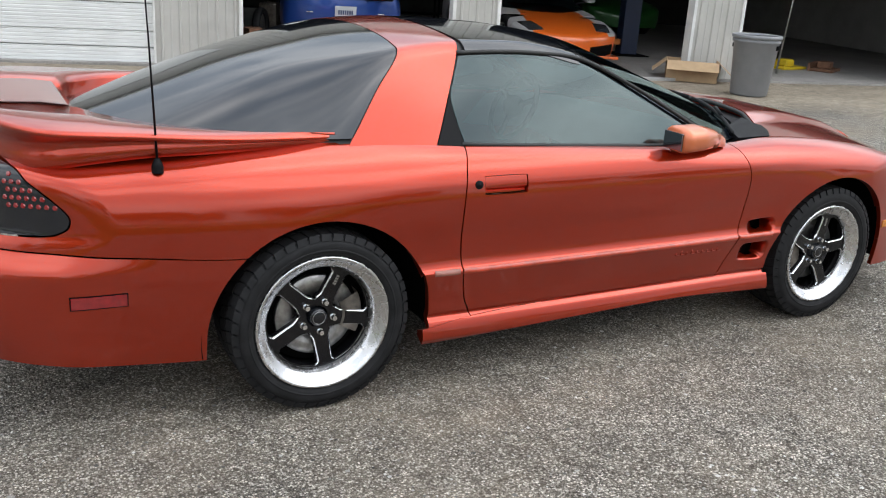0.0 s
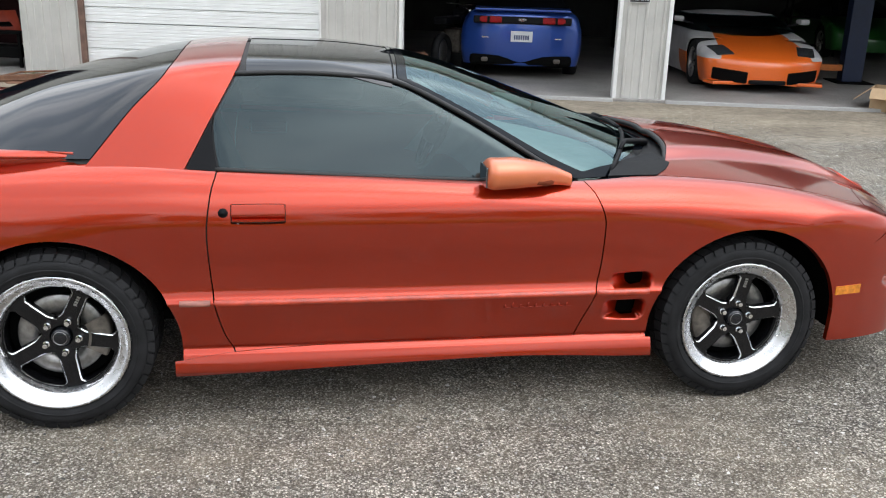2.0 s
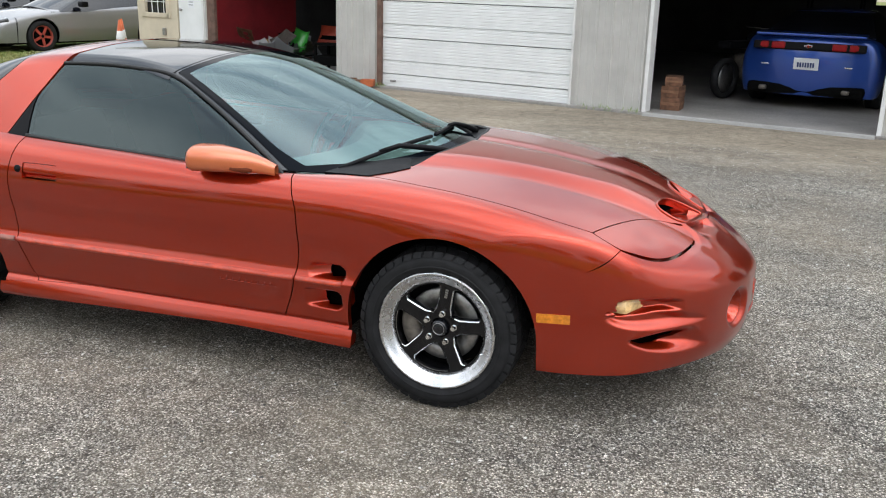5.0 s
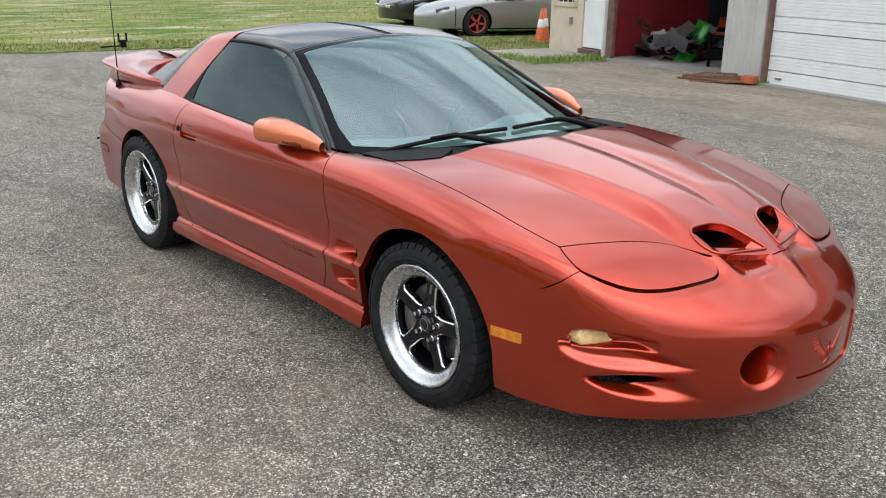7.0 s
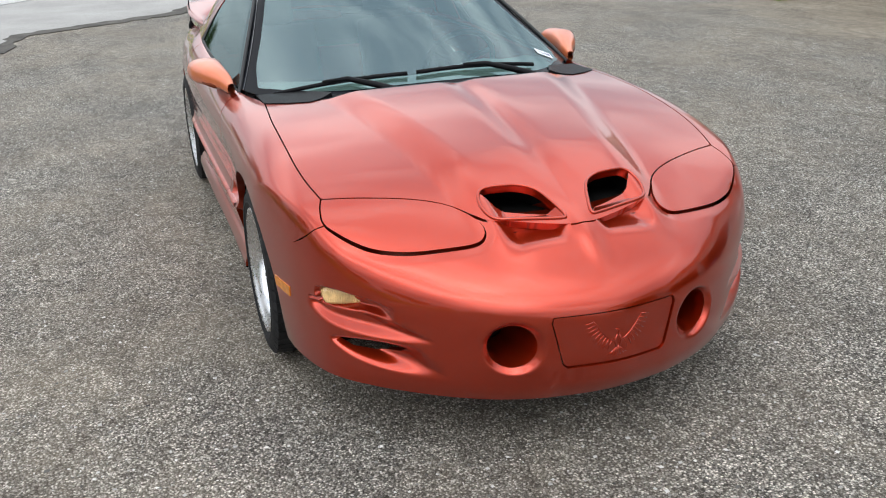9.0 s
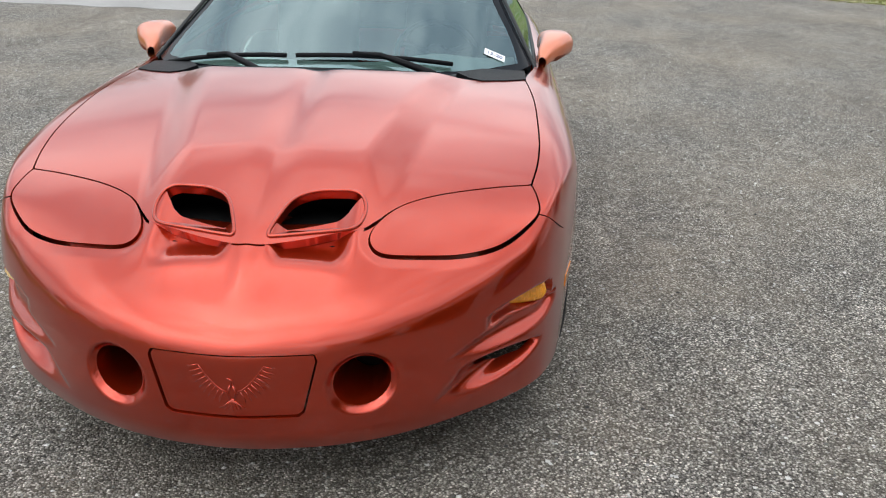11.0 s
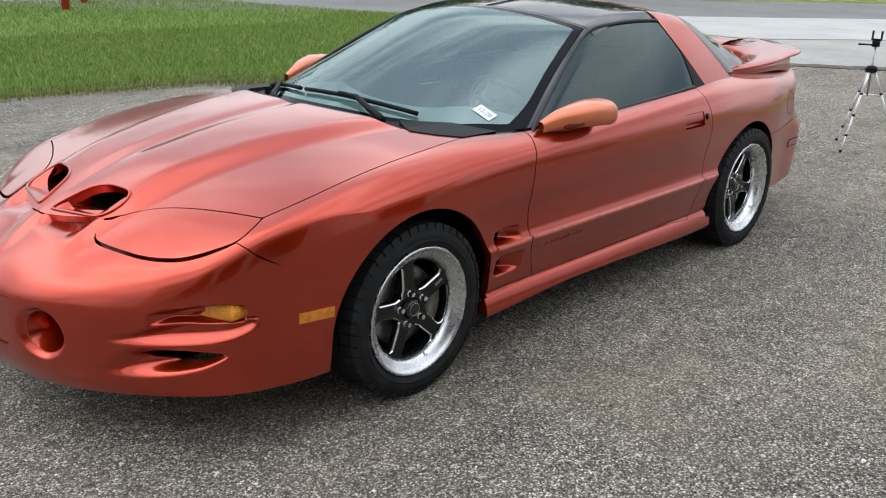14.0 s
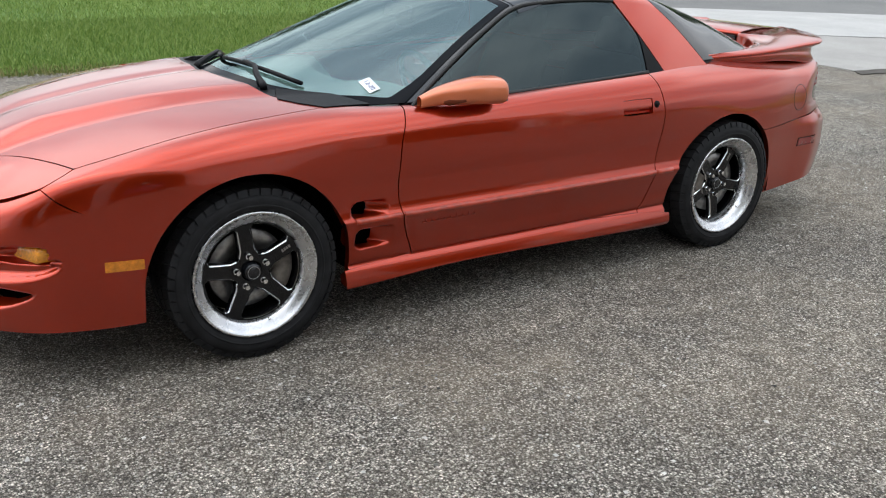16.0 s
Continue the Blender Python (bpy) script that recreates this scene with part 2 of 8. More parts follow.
def revolve(profile, steps, axis="y", bm=None, closed=False, arc=(0.0, 2 * math.pi)):
    """Turns a profile of (radius, along) about an axis."""
    bm = bm or bmesh.new()
    full = abs(arc[1] - arc[0] - 2 * math.pi) < 1e-6
    count = steps if full else steps + 1
    rings = []
    for k in range(count):
        a = arc[0] + (arc[1] - arc[0]) * k / steps
        c, s = math.cos(a), math.sin(a)
        if axis == "y":
            rings.append([bm.verts.new((r * c, w, r * s)) for r, w in profile])
        elif axis == "x":
            rings.append([bm.verts.new((w, r * c, r * s)) for r, w in profile])
        else:
            rings.append([bm.verts.new((r * c, r * s, w)) for r, w in profile])
    m = len(profile)
    for k in range(steps):
        a, b = rings[k], rings[(k + 1) % count]
        for i in range(m if closed else m - 1):
            j = (i + 1) % m
            bm.faces.new((a[i], a[j], b[j], b[i]))
    bmesh.ops.remove_doubles(bm, verts=bm.verts[:], dist=1e-6)
    bmesh.ops.recalc_face_normals(bm, faces=bm.faces[:])
    return bm


def curve(xs, ys, n=1200):
    """A smooth curve through knots that never overshoots them."""
    x, y = np.array(xs, float), np.array(ys, float)
    h, d = np.diff(x), np.diff(y) / np.diff(x)
    m = np.zeros(len(x))
    m[0], m[-1] = d[0], d[-1]
    for i in range(1, len(x) - 1):
        if d[i - 1] * d[i] > 0:
            a, b = 2 * h[i] + h[i - 1], h[i] + 2 * h[i - 1]
            m[i] = (a + b) / (a / d[i - 1] + b / d[i])
    gx = np.linspace(x[0], x[-1], n)
    i = np.clip(np.searchsorted(x, gx, "right") - 1, 0, len(x) - 2)
    t = (gx - x[i]) / h[i]
    gy = (2 * t**3 - 3 * t**2 + 1) * y[i] + (t**3 - 2 * t**2 + t) * h[i] * m[i] + (3 * t**2 - 2 * t**3) * y[i + 1] + (t**3 - t**2) * h[i] * m[i + 1]
    return lambda v: np.interp(v, gx, gy)


def smax(a, b, k):
    h = np.maximum(k - np.abs(a - b), 0.0) / np.maximum(k, 1e-6)
    return np.maximum(a, b) + h * h * k * 0.25


def smooth(v, a, b):
    t = np.clip((v - a) / (b - a), 0, 1)
    return t * t * (3 - 2 * t)


def outline(points, per=6, closed=True, corners=()):
    """A smooth outline through points (Catmull-Rom); corners stay sharp."""
    n, out = len(points), []
    p = np.array(points, float)
    for i in range(n if closed else n - 1):
        a, b = p[i], p[(i + 1) % n]
        ta = (b - p[i - 1]) / 2 if i not in corners and (closed or i) else (b - a) * 0.8
        tb = (p[(i + 2) % n] - a) / 2 if (i + 1) % n not in corners and (closed or i + 2 < n) else (b - a) * 0.8
        for k in range(per):
            t = k / per
            out.append((2 * t**3 - 3 * t**2 + 1) * a + (t**3 - 2 * t**2 + t) * ta + (3 * t**2 - 2 * t**3) * b + (t**3 - t**2) * tb)
    if not closed:
        out.append(p[-1])
    return np.array(out)


def sd_poly(px, py, poly):
    """The distance to an outline in a plane, negative inside."""
    d = np.full(px.shape, 1e9)
    inside = np.zeros(px.shape, bool)
    n = len(poly)
    for i in range(n):
        a, b = poly[i], poly[(i + 1) % n]
        ex, ey = b - a
        wx, wy = px - a[0], py - a[1]
        t = np.clip((wx * ex + wy * ey) / (ex * ex + ey * ey + 1e-12), 0, 1)
        d = np.minimum(d, (wx - ex * t) ** 2 + (wy - ey * t) ** 2)
        cross = (a[1] > py) != (b[1] > py)
        if abs(ey) > 1e-12:
            inside ^= cross & (px < a[0] + (py - a[1]) * ex / ey)
    return np.where(inside, -1.0, 1.0) * np.sqrt(d)


def solve(origin, way, field, far=3.0, near=0.0):
    """Where rays leave a solid given by a field that is negative inside."""
    lo, hi = np.full(len(origin), near), np.full(len(origin), far)
    for _ in range(30):
        mid = (lo + hi) / 2
        q = origin + way * mid[:, None]
        inside = field(q[:, 0], q[:, 1], q[:, 2]) < 0
        lo, hi = np.where(inside, mid, lo), np.where(inside, hi, mid)
    return origin + way * ((lo + hi) / 2)[:, None]


def quads(nu, nv):
    i = np.arange((nu - 1) * (nv - 1))
    r, c = i // (nv - 1), i % (nv - 1)
    a = r * nv + c
    return np.stack([a, a + nv, a + nv + 1, a + 1], 1)


def side_grid(xs, angles, field, zc=0.45, far=2.0):
    xx, aa = np.meshgrid(xs, np.radians(angles), indexing="ij")
    xx, aa = xx.ravel(), aa.ravel()
    o = np.stack([xx, 0 * xx, 0 * xx + zc], 1)
    w = np.stack([0 * xx, np.cos(aa), np.sin(aa)], 1)
    return solve(o, w, field, far), quads(len(xs), len(angles))


def top_grid(xs, ys, field, z0=0.5, far=1.2):
    xx, yy = np.meshgrid(xs, ys, indexing="ij")
    xx, yy = xx.ravel(), yy.ravel()
    o = np.stack([xx, yy, 0 * xx + z0], 1)
    w = np.tile([0.0, 0.0, 1.0], (len(xx), 1))
    return solve(o, w, field, far), quads(len(xs), len(ys))


def fan_grid(x0, azimuths, elevations, field, zc=0.45, sign=1.0, far=2.2):
    aa, ee = np.meshgrid(np.radians(azimuths), np.radians(elevations), indexing="ij")
    aa, ee = aa.ravel(), ee.ravel()
    o = np.tile([x0, 0.0, zc], (len(aa), 1))
    w = np.stack([sign * np.cos(aa) * np.cos(ee), np.sin(aa) * np.cos(ee), np.sin(ee)], 1)
    return solve(o, w, field, far), quads(len(azimuths), len(elevations))


def clip(verts, faces, keep):
    """Cuts a mesh along keep = 0 and leaves the side where keep(x, y, z) > 0."""
    verts = np.asarray(verts)
    val = keep(verts[:, 0], verts[:, 1], verts[:, 2])
    val = np.where(np.abs(val) < 1e-7, 1e-7, val)
    good = val > 0
    pts, new_faces, cut = list(verts), [], {}
    for f in faces:
        flags = [good[i] for i in f]
        if all(flags):
            new_faces.append(tuple(f))
            continue
        if not any(flags):
            continue
        poly = []
        for k, i in enumerate(f):
            j = f[(k + 1) % len(f)]
            if good[i]:
                poly.append(i)
            if good[i] != good[j]:
                key = (i, j) if i < j else (j, i)
                if key not in cut:
                    t = val[i] / (val[i] - val[j])
                    cut[key] = len(pts)
                    pts.append(verts[i] + (verts[j] - verts[i]) * t)
                poly.append(cut[key])
        if len(poly) >= 3:
            new_faces.append(tuple(poly))
    pts = np.array(pts)
    used = sorted({i for f in new_faces for i in f})
    at = {i: k for k, i in enumerate(used)}
    return pts[used], [tuple(at[i] for i in f) for f in new_faces]


def normals(verts, faces):
    n = np.zeros_like(verts)
    for f in faces:
        a, b, c = verts[f[0]], verts[f[1]], verts[f[2]]
        if len(f) > 3:
            fn = np.cross(c - a, verts[f[3]] - b)
        else:
            fn = np.cross(b - a, c - a)
        for i in f:
            n[i] += fn
    return n / np.maximum(np.linalg.norm(n, axis=1, keepdims=True), 1e-12)


def outward(verts, faces, centre):
    """Turns all faces outward, judged by their sum about a centre."""
    s = 0.0
    for f in faces[:: max(1, len(faces) // 400)]:
        a, b, c = verts[f[0]], verts[f[1]], verts[f[2]]
        s += np.dot(np.cross(b - a, c - a), (a + b + c) / 3 - centre)
    return [tuple(f[::-1]) for f in faces] if s < 0 else [tuple(f) for f in faces]


def flange(verts, faces, depth, lean=0.0):
    """Folds the open edges inward, so that a panel has a rounded, thick rim. Returns also the rim's faces and the sharp edges."""
    count = {}
    for f in faces:
        for k, i in enumerate(f):
            count.setdefault((i, f[(k + 1) % len(f)]), 0)
    edges = [(i, j) for i, j in count if (j, i) not in count]
    n = normals(verts, faces)
    rim = sorted({i for e in edges for i in e})
    base = len(verts)
    at = {i: base + k for k, i in enumerate(rim)}
    low = verts[rim] - n[rim] * depth
    rim_faces = [(j, i, at[i], at[j]) for i, j in edges]
    return np.vstack([verts, low]), rim_faces, edges


def panel(name, verts, faces, material, parent, depth=0.014, label="", centre=(1.2, 0, 0.4), both=False, rim_material=None, rim_sharp=True, keep=()):
    """A panel cut out of a surface, with a folded rim; both adds its mirror image on the other side of the car."""
    for k in keep:
        verts, faces = clip(verts, faces, k)
    faces = outward(verts, faces, np.array(centre, float))
    v2, rim, edges = flange(verts, faces, depth)
    allf = list(faces) + rim
    mats = [material, rim_material or material]
    slots = [0] * len(faces) + [1] * len(rim)
    obs = [piece(name, mesh_of(name, v2, allf, mats, slots, True, edges if rim_sharp else ()), parent, label)]
    if both:
        v3 = v2 * np.array([1, -1, 1])
        obs.append(piece(name, mesh_of(name, v3, [f[::-1] for f in allf], mats, slots, True, edges if rim_sharp else ()), parent, label))
    return obs

def soft_curve(xs, ys, width):
    """A curve through points, rounded over a width so that reflections run smoothly."""
    base = curve(xs, ys)
    fine = np.linspace(xs[0] - 0.5, xs[-1] + 0.5, 3001)
    step = fine[1] - fine[0]
    n = int(3 * width / step)
    k = np.exp(-0.5 * (np.arange(-n, n + 1) * step / width) ** 2)
    v = np.convolve(np.pad(base(np.clip(fine, xs[0], xs[-1])), n, mode="edge"), k / k.sum(), mode="valid")
    return lambda x: np.interp(x, fine, v)


# ---- the orange sports car: its shape as fields, negative inside ----
wide = soft_curve([-1.3, -1.0, -0.8, -0.5, -0.1, 0.4, 1.2, 2.0, 2.5, 2.9, 3.1, 3.4, 3.8], [0.84, 0.875, 0.895, 0.925, 0.944, 0.946, 0.944, 0.938, 0.940, 0.912, 0.887, 0.858, 0.83], 0.1)
side_door = curve([0.0, 0.19, 0.21, 0.27, 0.29, 0.30, 0.36, 0.44, 0.470, 0.476, 0.482, 0.49, 0.53, 0.60, 0.68, 0.75, 0.80, 0.85, 0.89, 0.93, 0.97, 1.2],
                  [0.14, 0.030, 0.018, 0.034, 0.050, 0.044, 0.034, 0.012, 0.002, 0.0, 0.004, 0.012, 0.024, 0.020, 0.006, 0.0, 0.006, 0.024, 0.048, 0.085, 0.13, 0.4], 4000)
side_wing = curve([0.0, 0.2, 0.26, 0.36, 0.46, 0.58, 0.68, 0.76, 0.82, 0.87, 0.91, 0.95, 1.2], [0.16, 0.040, 0.030, 0.020, 0.010, 0.0, 0.0, 0.010, 0.028, 0.055, 0.09, 0.14, 0.5])
hood_mid = soft_curve([-1.4, -1.1, -0.6, 0.0, 0.5, 1.0, 1.9, 2.1, 2.4, 2.7, 3.0, 3.2, 3.34, 3.45, 3.52, 3.62, 3.72, 3.85], [0.90, 0.93, 0.965, 0.985, 0.97, 0.95, 0.925, 0.935, 0.932, 0.905, 0.852, 0.800, 0.752, 0.705, 0.668, 0.612, 0.54, 0.40], 0.035)
hood_edge = soft_curve([-1.4, -1.1, -0.8, -0.5, -0.2, 0.13, 0.5, 1.0, 1.9, 2.2, 2.5, 2.8, 3.0, 3.12, 3.235, 3.32, 3.42, 3.55, 3.85], [0.84, 0.885, 0.915, 0.940, 0.958, 0.966, 0.948, 0.925, 0.893, 0.898, 0.884, 0.845, 0.800, 0.765, 0.718, 0.672, 0.61, 0.52, 0.3], 0.05)
hump_half = soft_curve([1.9, 2.2, 2.6, 3.0, 3.3, 3.5], [0.56, 0.52, 0.43, 0.345, 0.290, 0.26], 0.08)
hump_high = soft_curve([1.9, 2.2, 2.6, 3.0, 3.3, 3.42, 3.5, 3.58], [0.026, 0.026, 0.029, 0.034, 0.044, 0.042, 0.026, 0.0], 0.03)
nose_plan = curve([-0.31, -0.18, 0.0, 0.18, 0.31, 0.45, 0.60, 0.70, 0.78, 0.84, 0.90, 1.2], [3.672, 3.712, 3.735, 3.712, 3.672, 3.600, 3.487, 3.390, 3.286, 3.145, 2.945, 1.6])
nose_rake = curve([0.0, 0.16, 0.21, 0.28, 0.36, 0.46, 0.51, 0.55, 0.59, 0.63, 0.67, 0.72, 0.80, 1.0], [0.22, 0.10, 0.045, 0.012, 0.0, 0.0, 0.006, 0.022, 0.052, 0.10, 0.165, 0.27, 0.45, 0.9])
rake_share = curve([0.0, 0.5, 0.68, 0.745, 0.9], [1.0, 0.80, 0.42, 0.25, 0.15])
tail_plan = curve([0.0, 0.4, 0.6, 0.72, 0.80, 0.86, 1.2], [-1.225, -1.20, -1.14, -1.06, -0.97, -0.86, -0.2])
tail_rake = curve([0.0, 0.25, 0.45, 0.60, 0.66, 0.70, 0.90, 1.1], [0.14, 0.05, 0.0, 0.01, 0.03, 0.055, 0.075, 0.10])
shoulder = soft_curve([-1.4, -0.6, 0.0, 0.5, 1.3, 2.4, 3.0, 3.8], [0.10, 0.09, 0.06, 0.04, 0.04, 0.10, 0.10, 0.07], 0.1)


def hood_height(x, y):
    y = np.abs(y)
    mid, edge = hood_mid(x), hood_edge(x)
    z = mid + (edge - mid) * (y / 0.74) ** 2
    half = hump_half(x)
    z = z + hump_high(x) * smooth(half + 0.075 - y, 0.0, 0.15) * smooth(x, 1.9, 2.1)
    z = z - 0.009 * np.exp(-((y / 0.05) ** 2)) * smooth(x, 2.1, 2.4) * (1 - smooth(x, 3.25, 3.4))
    return z + 0.014 * np.exp(-((y / 0.03) ** 2)) * smooth(x, 3.36, 3.44) * (1 - smooth(x, 3.54, 3.66))


def body(x, y, z):
    y = np.abs(y)
    low = z < 0.292
    door = np.where(low, smooth(x, 0.34, 0.38) * (1 - smooth(x, 2.22, 2.26)), smooth(x, -0.15, 0.48) * (1 - smooth(x, 2.0, 2.62)))
    w = wide(x) - (door * side_door(z) + (1 - door) * side_wing(z))
    f = smax(y - w, z - hood_height(x, y), shoulder(x))
    f = smax(f, x - (nose_plan(y) - nose_rake(z) * rake_share(y)), 0.05)
    return smax(f, tail_plan(y) + tail_rake(z) - x, 0.05)


FIN_UP = [(0.806, 0.478), (0.70, 0.492), (0.60, 0.452), (0.520, 0.412), (0.61, 0.404), (0.75, 0.410), (0.806, 0.436)]
FIN_LOW = [(0.772, 0.364), (0.70, 0.384), (0.62, 0.388), (0.56, 0.378), (0.525, 0.345), (0.49, 0.302), (0.515, 0.292), (0.636, 0.300), (0.722, 0.322)]

TURN_POCKET = np.array([(0.62, 0.468), (0.782, 0.463), (0.793, 0.500), (0.788, 0.528), (0.75, 0.531), (0.66, 0.517), (0.62, 0.500)])
SLOT = np.array([(0.752, 0.360), (0.700, 0.376), (0.630, 0.379), (0.580, 0.368), (0.590, 0.346), (0.650, 0.332), (0.712, 0.338)])


def bumper(x, y, z):
    f = body(x, y, z)
    y = np.abs(y)
    fog = np.sqrt((y - 0.31) ** 2 + (z - 0.402) ** 2)
    front = smooth(x, 2.9, 3.05)
    f = f + 0.022 * smooth(0.090 - fog, 0.0, 0.022) * front
    f = f + 0.050 * smooth(-sd_poly(y, z, FIN_UP_O), -0.008, 0.032) * front * (0.35 + 0.65 * smooth(y, 0.50, 0.70))
    f = f + 0.078 * smooth(-sd_poly(y, z, FIN_LOW_O), -0.010, 0.040) * front * (0.15 + 0.85 * smooth(y, 0.48, 0.66))
    f = f + 0.080 * smooth(-sd_poly(y, z, TURN_POCKET), -0.006, 0.016) * smooth(y, 0.56, 0.665) * front
    inlet = smooth(y, 0.040, 0.090) * (1 - smooth(y, 0.205, 0.275)) * smooth(z, 0.55, 0.6)
    f = f + 0.050 * inlet * smooth(3.555 - x, 0.0, 0.105)
    lamp = sd_poly(x, y, LAMP)
    return f + 0.005 * smooth(0.036 - lamp, 0.0, 0.036) * smooth(z, 0.5, 0.6) * smooth(x, 3.2, 3.3)


VENTS = ((0.482, 0.550, 2.010, 2.182), (0.354, 0.444, 1.985, 2.162))


def round_box(x, z, x0, x1, z0, z1, r):
    """Distance to a rectangle with rounded corners, negative inside."""
    qx = np.abs(x - (x0 + x1) / 2) - (x1 - x0) / 2 + r
    qz = np.abs(z - (z0 + z1) / 2) - (z1 - z0) / 2 + r
    return np.hypot(np.maximum(qx, 0), np.maximum(qz, 0)) + np.minimum(np.maximum(qx, qz), 0) - r


def wing_side(x, y, z):
    """The side of a front fender, with its two slanting air vents."""
    f = body(x, y, z)
    for z0, z1, x0, x1 in VENTS:
        deep = 0.105 * np.clip((x - x0) / (x1 - x0 - 0.04), 0, 1) ** 1.2
        f = f + deep * smooth(-round_box(x, z, x0, x1, z0, z1, 0.030), 0.0, 0.014)
    return f


# seams
door_front = curve([0.2, 0.302, 0.467, 0.611, 0.743, 0.85, 0.91, 1.0], [1.86, 1.894, 1.953, 1.972, 1.970, 1.936, 1.885, 1.80])
door_rear = curve([0.2, 0.292, 0.355, 0.508, 0.718, 0.86, 0.96, 1.1], [0.64, 0.602, 0.572, 0.542, 0.530, 0.545, 0.574, 0.60])
sill_top = curve([0.2, 0.394, 0.6, 1.2, 1.9, 2.2, 2.4], [0.24, 0.247, 0.272, 0.288, 0.286, 0.272, 0.26])
sill_low = curve([0.2, 0.394, 0.99, 1.63, 2.2, 2.4], [0.185, 0.187, 0.211, 0.224, 0.203, 0.2])
wing_seam = curve([2.7, 2.86, 2.95, 3.10, 3.19, 3.235, 3.4], [0.50, 0.53, 0.56, 0.622, 0.672, 0.716, 0.85])
tail_seam = curve([-1.4, -0.86, -0.62, -0.27, 0.0], [0.655, 0.640, 0.622, 0.60, 0.60])
belt_y = curve([-1.4, -0.94, -0.6, -0.3, 0.113, 0.56, 1.0, 1.84, 2.2, 2.4], [0.70, 0.775, 0.806, 0.806, 0.803, 0.828, 0.832, 0.822, 0.772, 0.77])
HOOD = outline([(2.195, 0.766), (2.5, 0.785), (2.82, 0.780), (3.0, 0.764), (3.124, 0.737), (3.168, 0.62), (3.235, 0.47), (3.30, 0.372), (3.372, 0.318), (3.425, 0.27), (3.474, 0.15), (3.500, 0.04), (3.502, 0.0),
                (3.500, -0.04), (3.474, -0.15), (3.425, -0.27), (3.372, -0.318), (3.30, -0.372), (3.235, -0.47), (3.168, -0.62), (3.124, -0.737), (3.0, -0.764), (2.82, -0.780), (2.5, -0.785), (2.195, -0.766),
                (2.33, -0.56), (2.42, -0.30), (2.445, 0.0), (2.42, 0.30), (2.33, 0.56)], 5, corners=(0, 4, 8, 16, 20, 24))
LAMP = outline([(3.124, 0.737), (3.168, 0.62), (3.235, 0.47), (3.30, 0.372), (3.372, 0.322), (3.43, 0.303), (3.464, 0.322), (3.466, 0.38), (3.43, 0.51), (3.375, 0.62), (3.315, 0.690), (3.235, 0.752), (3.175, 0.752)], 5, corners=(0,))
SCOOP = outline([(3.302, 0.262), (3.304, 0.20), (3.315, 0.14), (3.350, 0.088), (3.43, 0.054), (3.468, 0.046), (3.472, 0.065), (3.458, 0.14), (3.436, 0.230), (3.405, 0.272), (3.345, 0.284)], 5)
FIN_UP_O, FIN_LOW_O = outline(FIN_UP, 4), outline(FIN_LOW, 4)


def arch(x, z, cx, cz, r, edge=None):
    """Outside of a wheel opening: positive."""
    up = np.sqrt((x - cx) ** 2 + (z - cz) ** 2) - r
    return np.where(z > cz, up, np.abs(x - cx) - r - 0.02 * (cz - z))


def front_arch(x, y, z):
    return arch(x, z, 2.577, 0.325, 0.393)


def rear_arch(x, y, z):
    return arch(x, z, 0.012, 0.298, 0.413)


GAP = 0.0026
car = tagged(empty("sports_car"), "metallic orange two-door sports coupe with black roof panels parked on gravel", "car")

# hood with two scoop openings
hv, hf = top_grid(np.linspace(2.16, 3.53, 190), np.linspace(-0.81, 0.81, 226), body)
hood = panel("hood", hv, hf, ORANGE, car, 0.03, "orange hood with twin raised humps and scoops", (2.9, 0, 0.4), keep=(
    lambda x, y, z: -sd_poly(x, y, HOOD) - GAP,
    lambda x, y, z: sd_poly(x, np.abs(y), SCOOP)))[0]

# headlight covers
lv, lf = top_grid(np.linspace(3.10, 3.49, 70), np.linspace(0.28, 0.78, 88), body)
lv[:, 2] += 0.003 * smooth(lv[:, 0], 3.16, 3.42)
covers = panel("headlight_cover", lv, lf, ORANGE, car, 0.045, "closed flush orange headlight cover", (3.2, 0.5, 0.4), True, keep=(
    lambda x, y, z: -sd_poly(x, y, LAMP) - GAP,))

# front bumper cover
PLATE = np.array([(-0.200, 0.496), (0.200, 0.496), (0.206, 0.480), (0.172, 0.342), (0.158, 0.330), (-0.158, 0.330), (-0.172, 0.342), (-0.206, 0.480)])


def bumper_region(x, y, z):
    a = np.abs(y)
    below = wing_seam(x) - z - GAP * smooth(x, 3.12, 3.17)
    return np.where(x > 3.236, 1.0, below)


bumper_cuts = (
    bumper_region,
    lambda x, y, z: z - (0.225 - 0.012 * smooth(x, 3.3, 3.7)),
    lambda x, y, z: np.minimum(arch(x, z, 2.577, 0.325, 0.393), 1.0),
    lambda x, y, z: x - 2.80,
    lambda x, y, z: np.where(z > 0.55, sd_poly(x, np.abs(y), LAMP) - GAP, 1.0),
    lambda x, y, z: np.where(z > 0.60, sd_poly(x, y, HOOD) + np.where((np.abs(y) > 0.045) & (np.abs(y) < 0.285), 0.075, -GAP), 1.0),
    lambda x, y, z: np.where(x > 3.5, sd_poly(y, z, PLATE) - 0.003, 1.0),
    lambda x, y, z: np.where(x > 3.0, sd_poly(np.abs(y), z, SLOT), 1.0),
    lambda x, y, z: np.hypot(np.abs(y) - 0.31, z - 0.402) - 0.0700)
bv, bf = fan_grid(2.74, np.linspace(-86, 86, 560), np.linspace(-20, 42, 236), bumper)
front_bumper = panel("front_bumper", bv, bf, ORANGE, car, 0.02, "moulded orange front bumper with fog lamp recesses", (2.9, 0, 0.4), keep=bumper_cuts)[0]

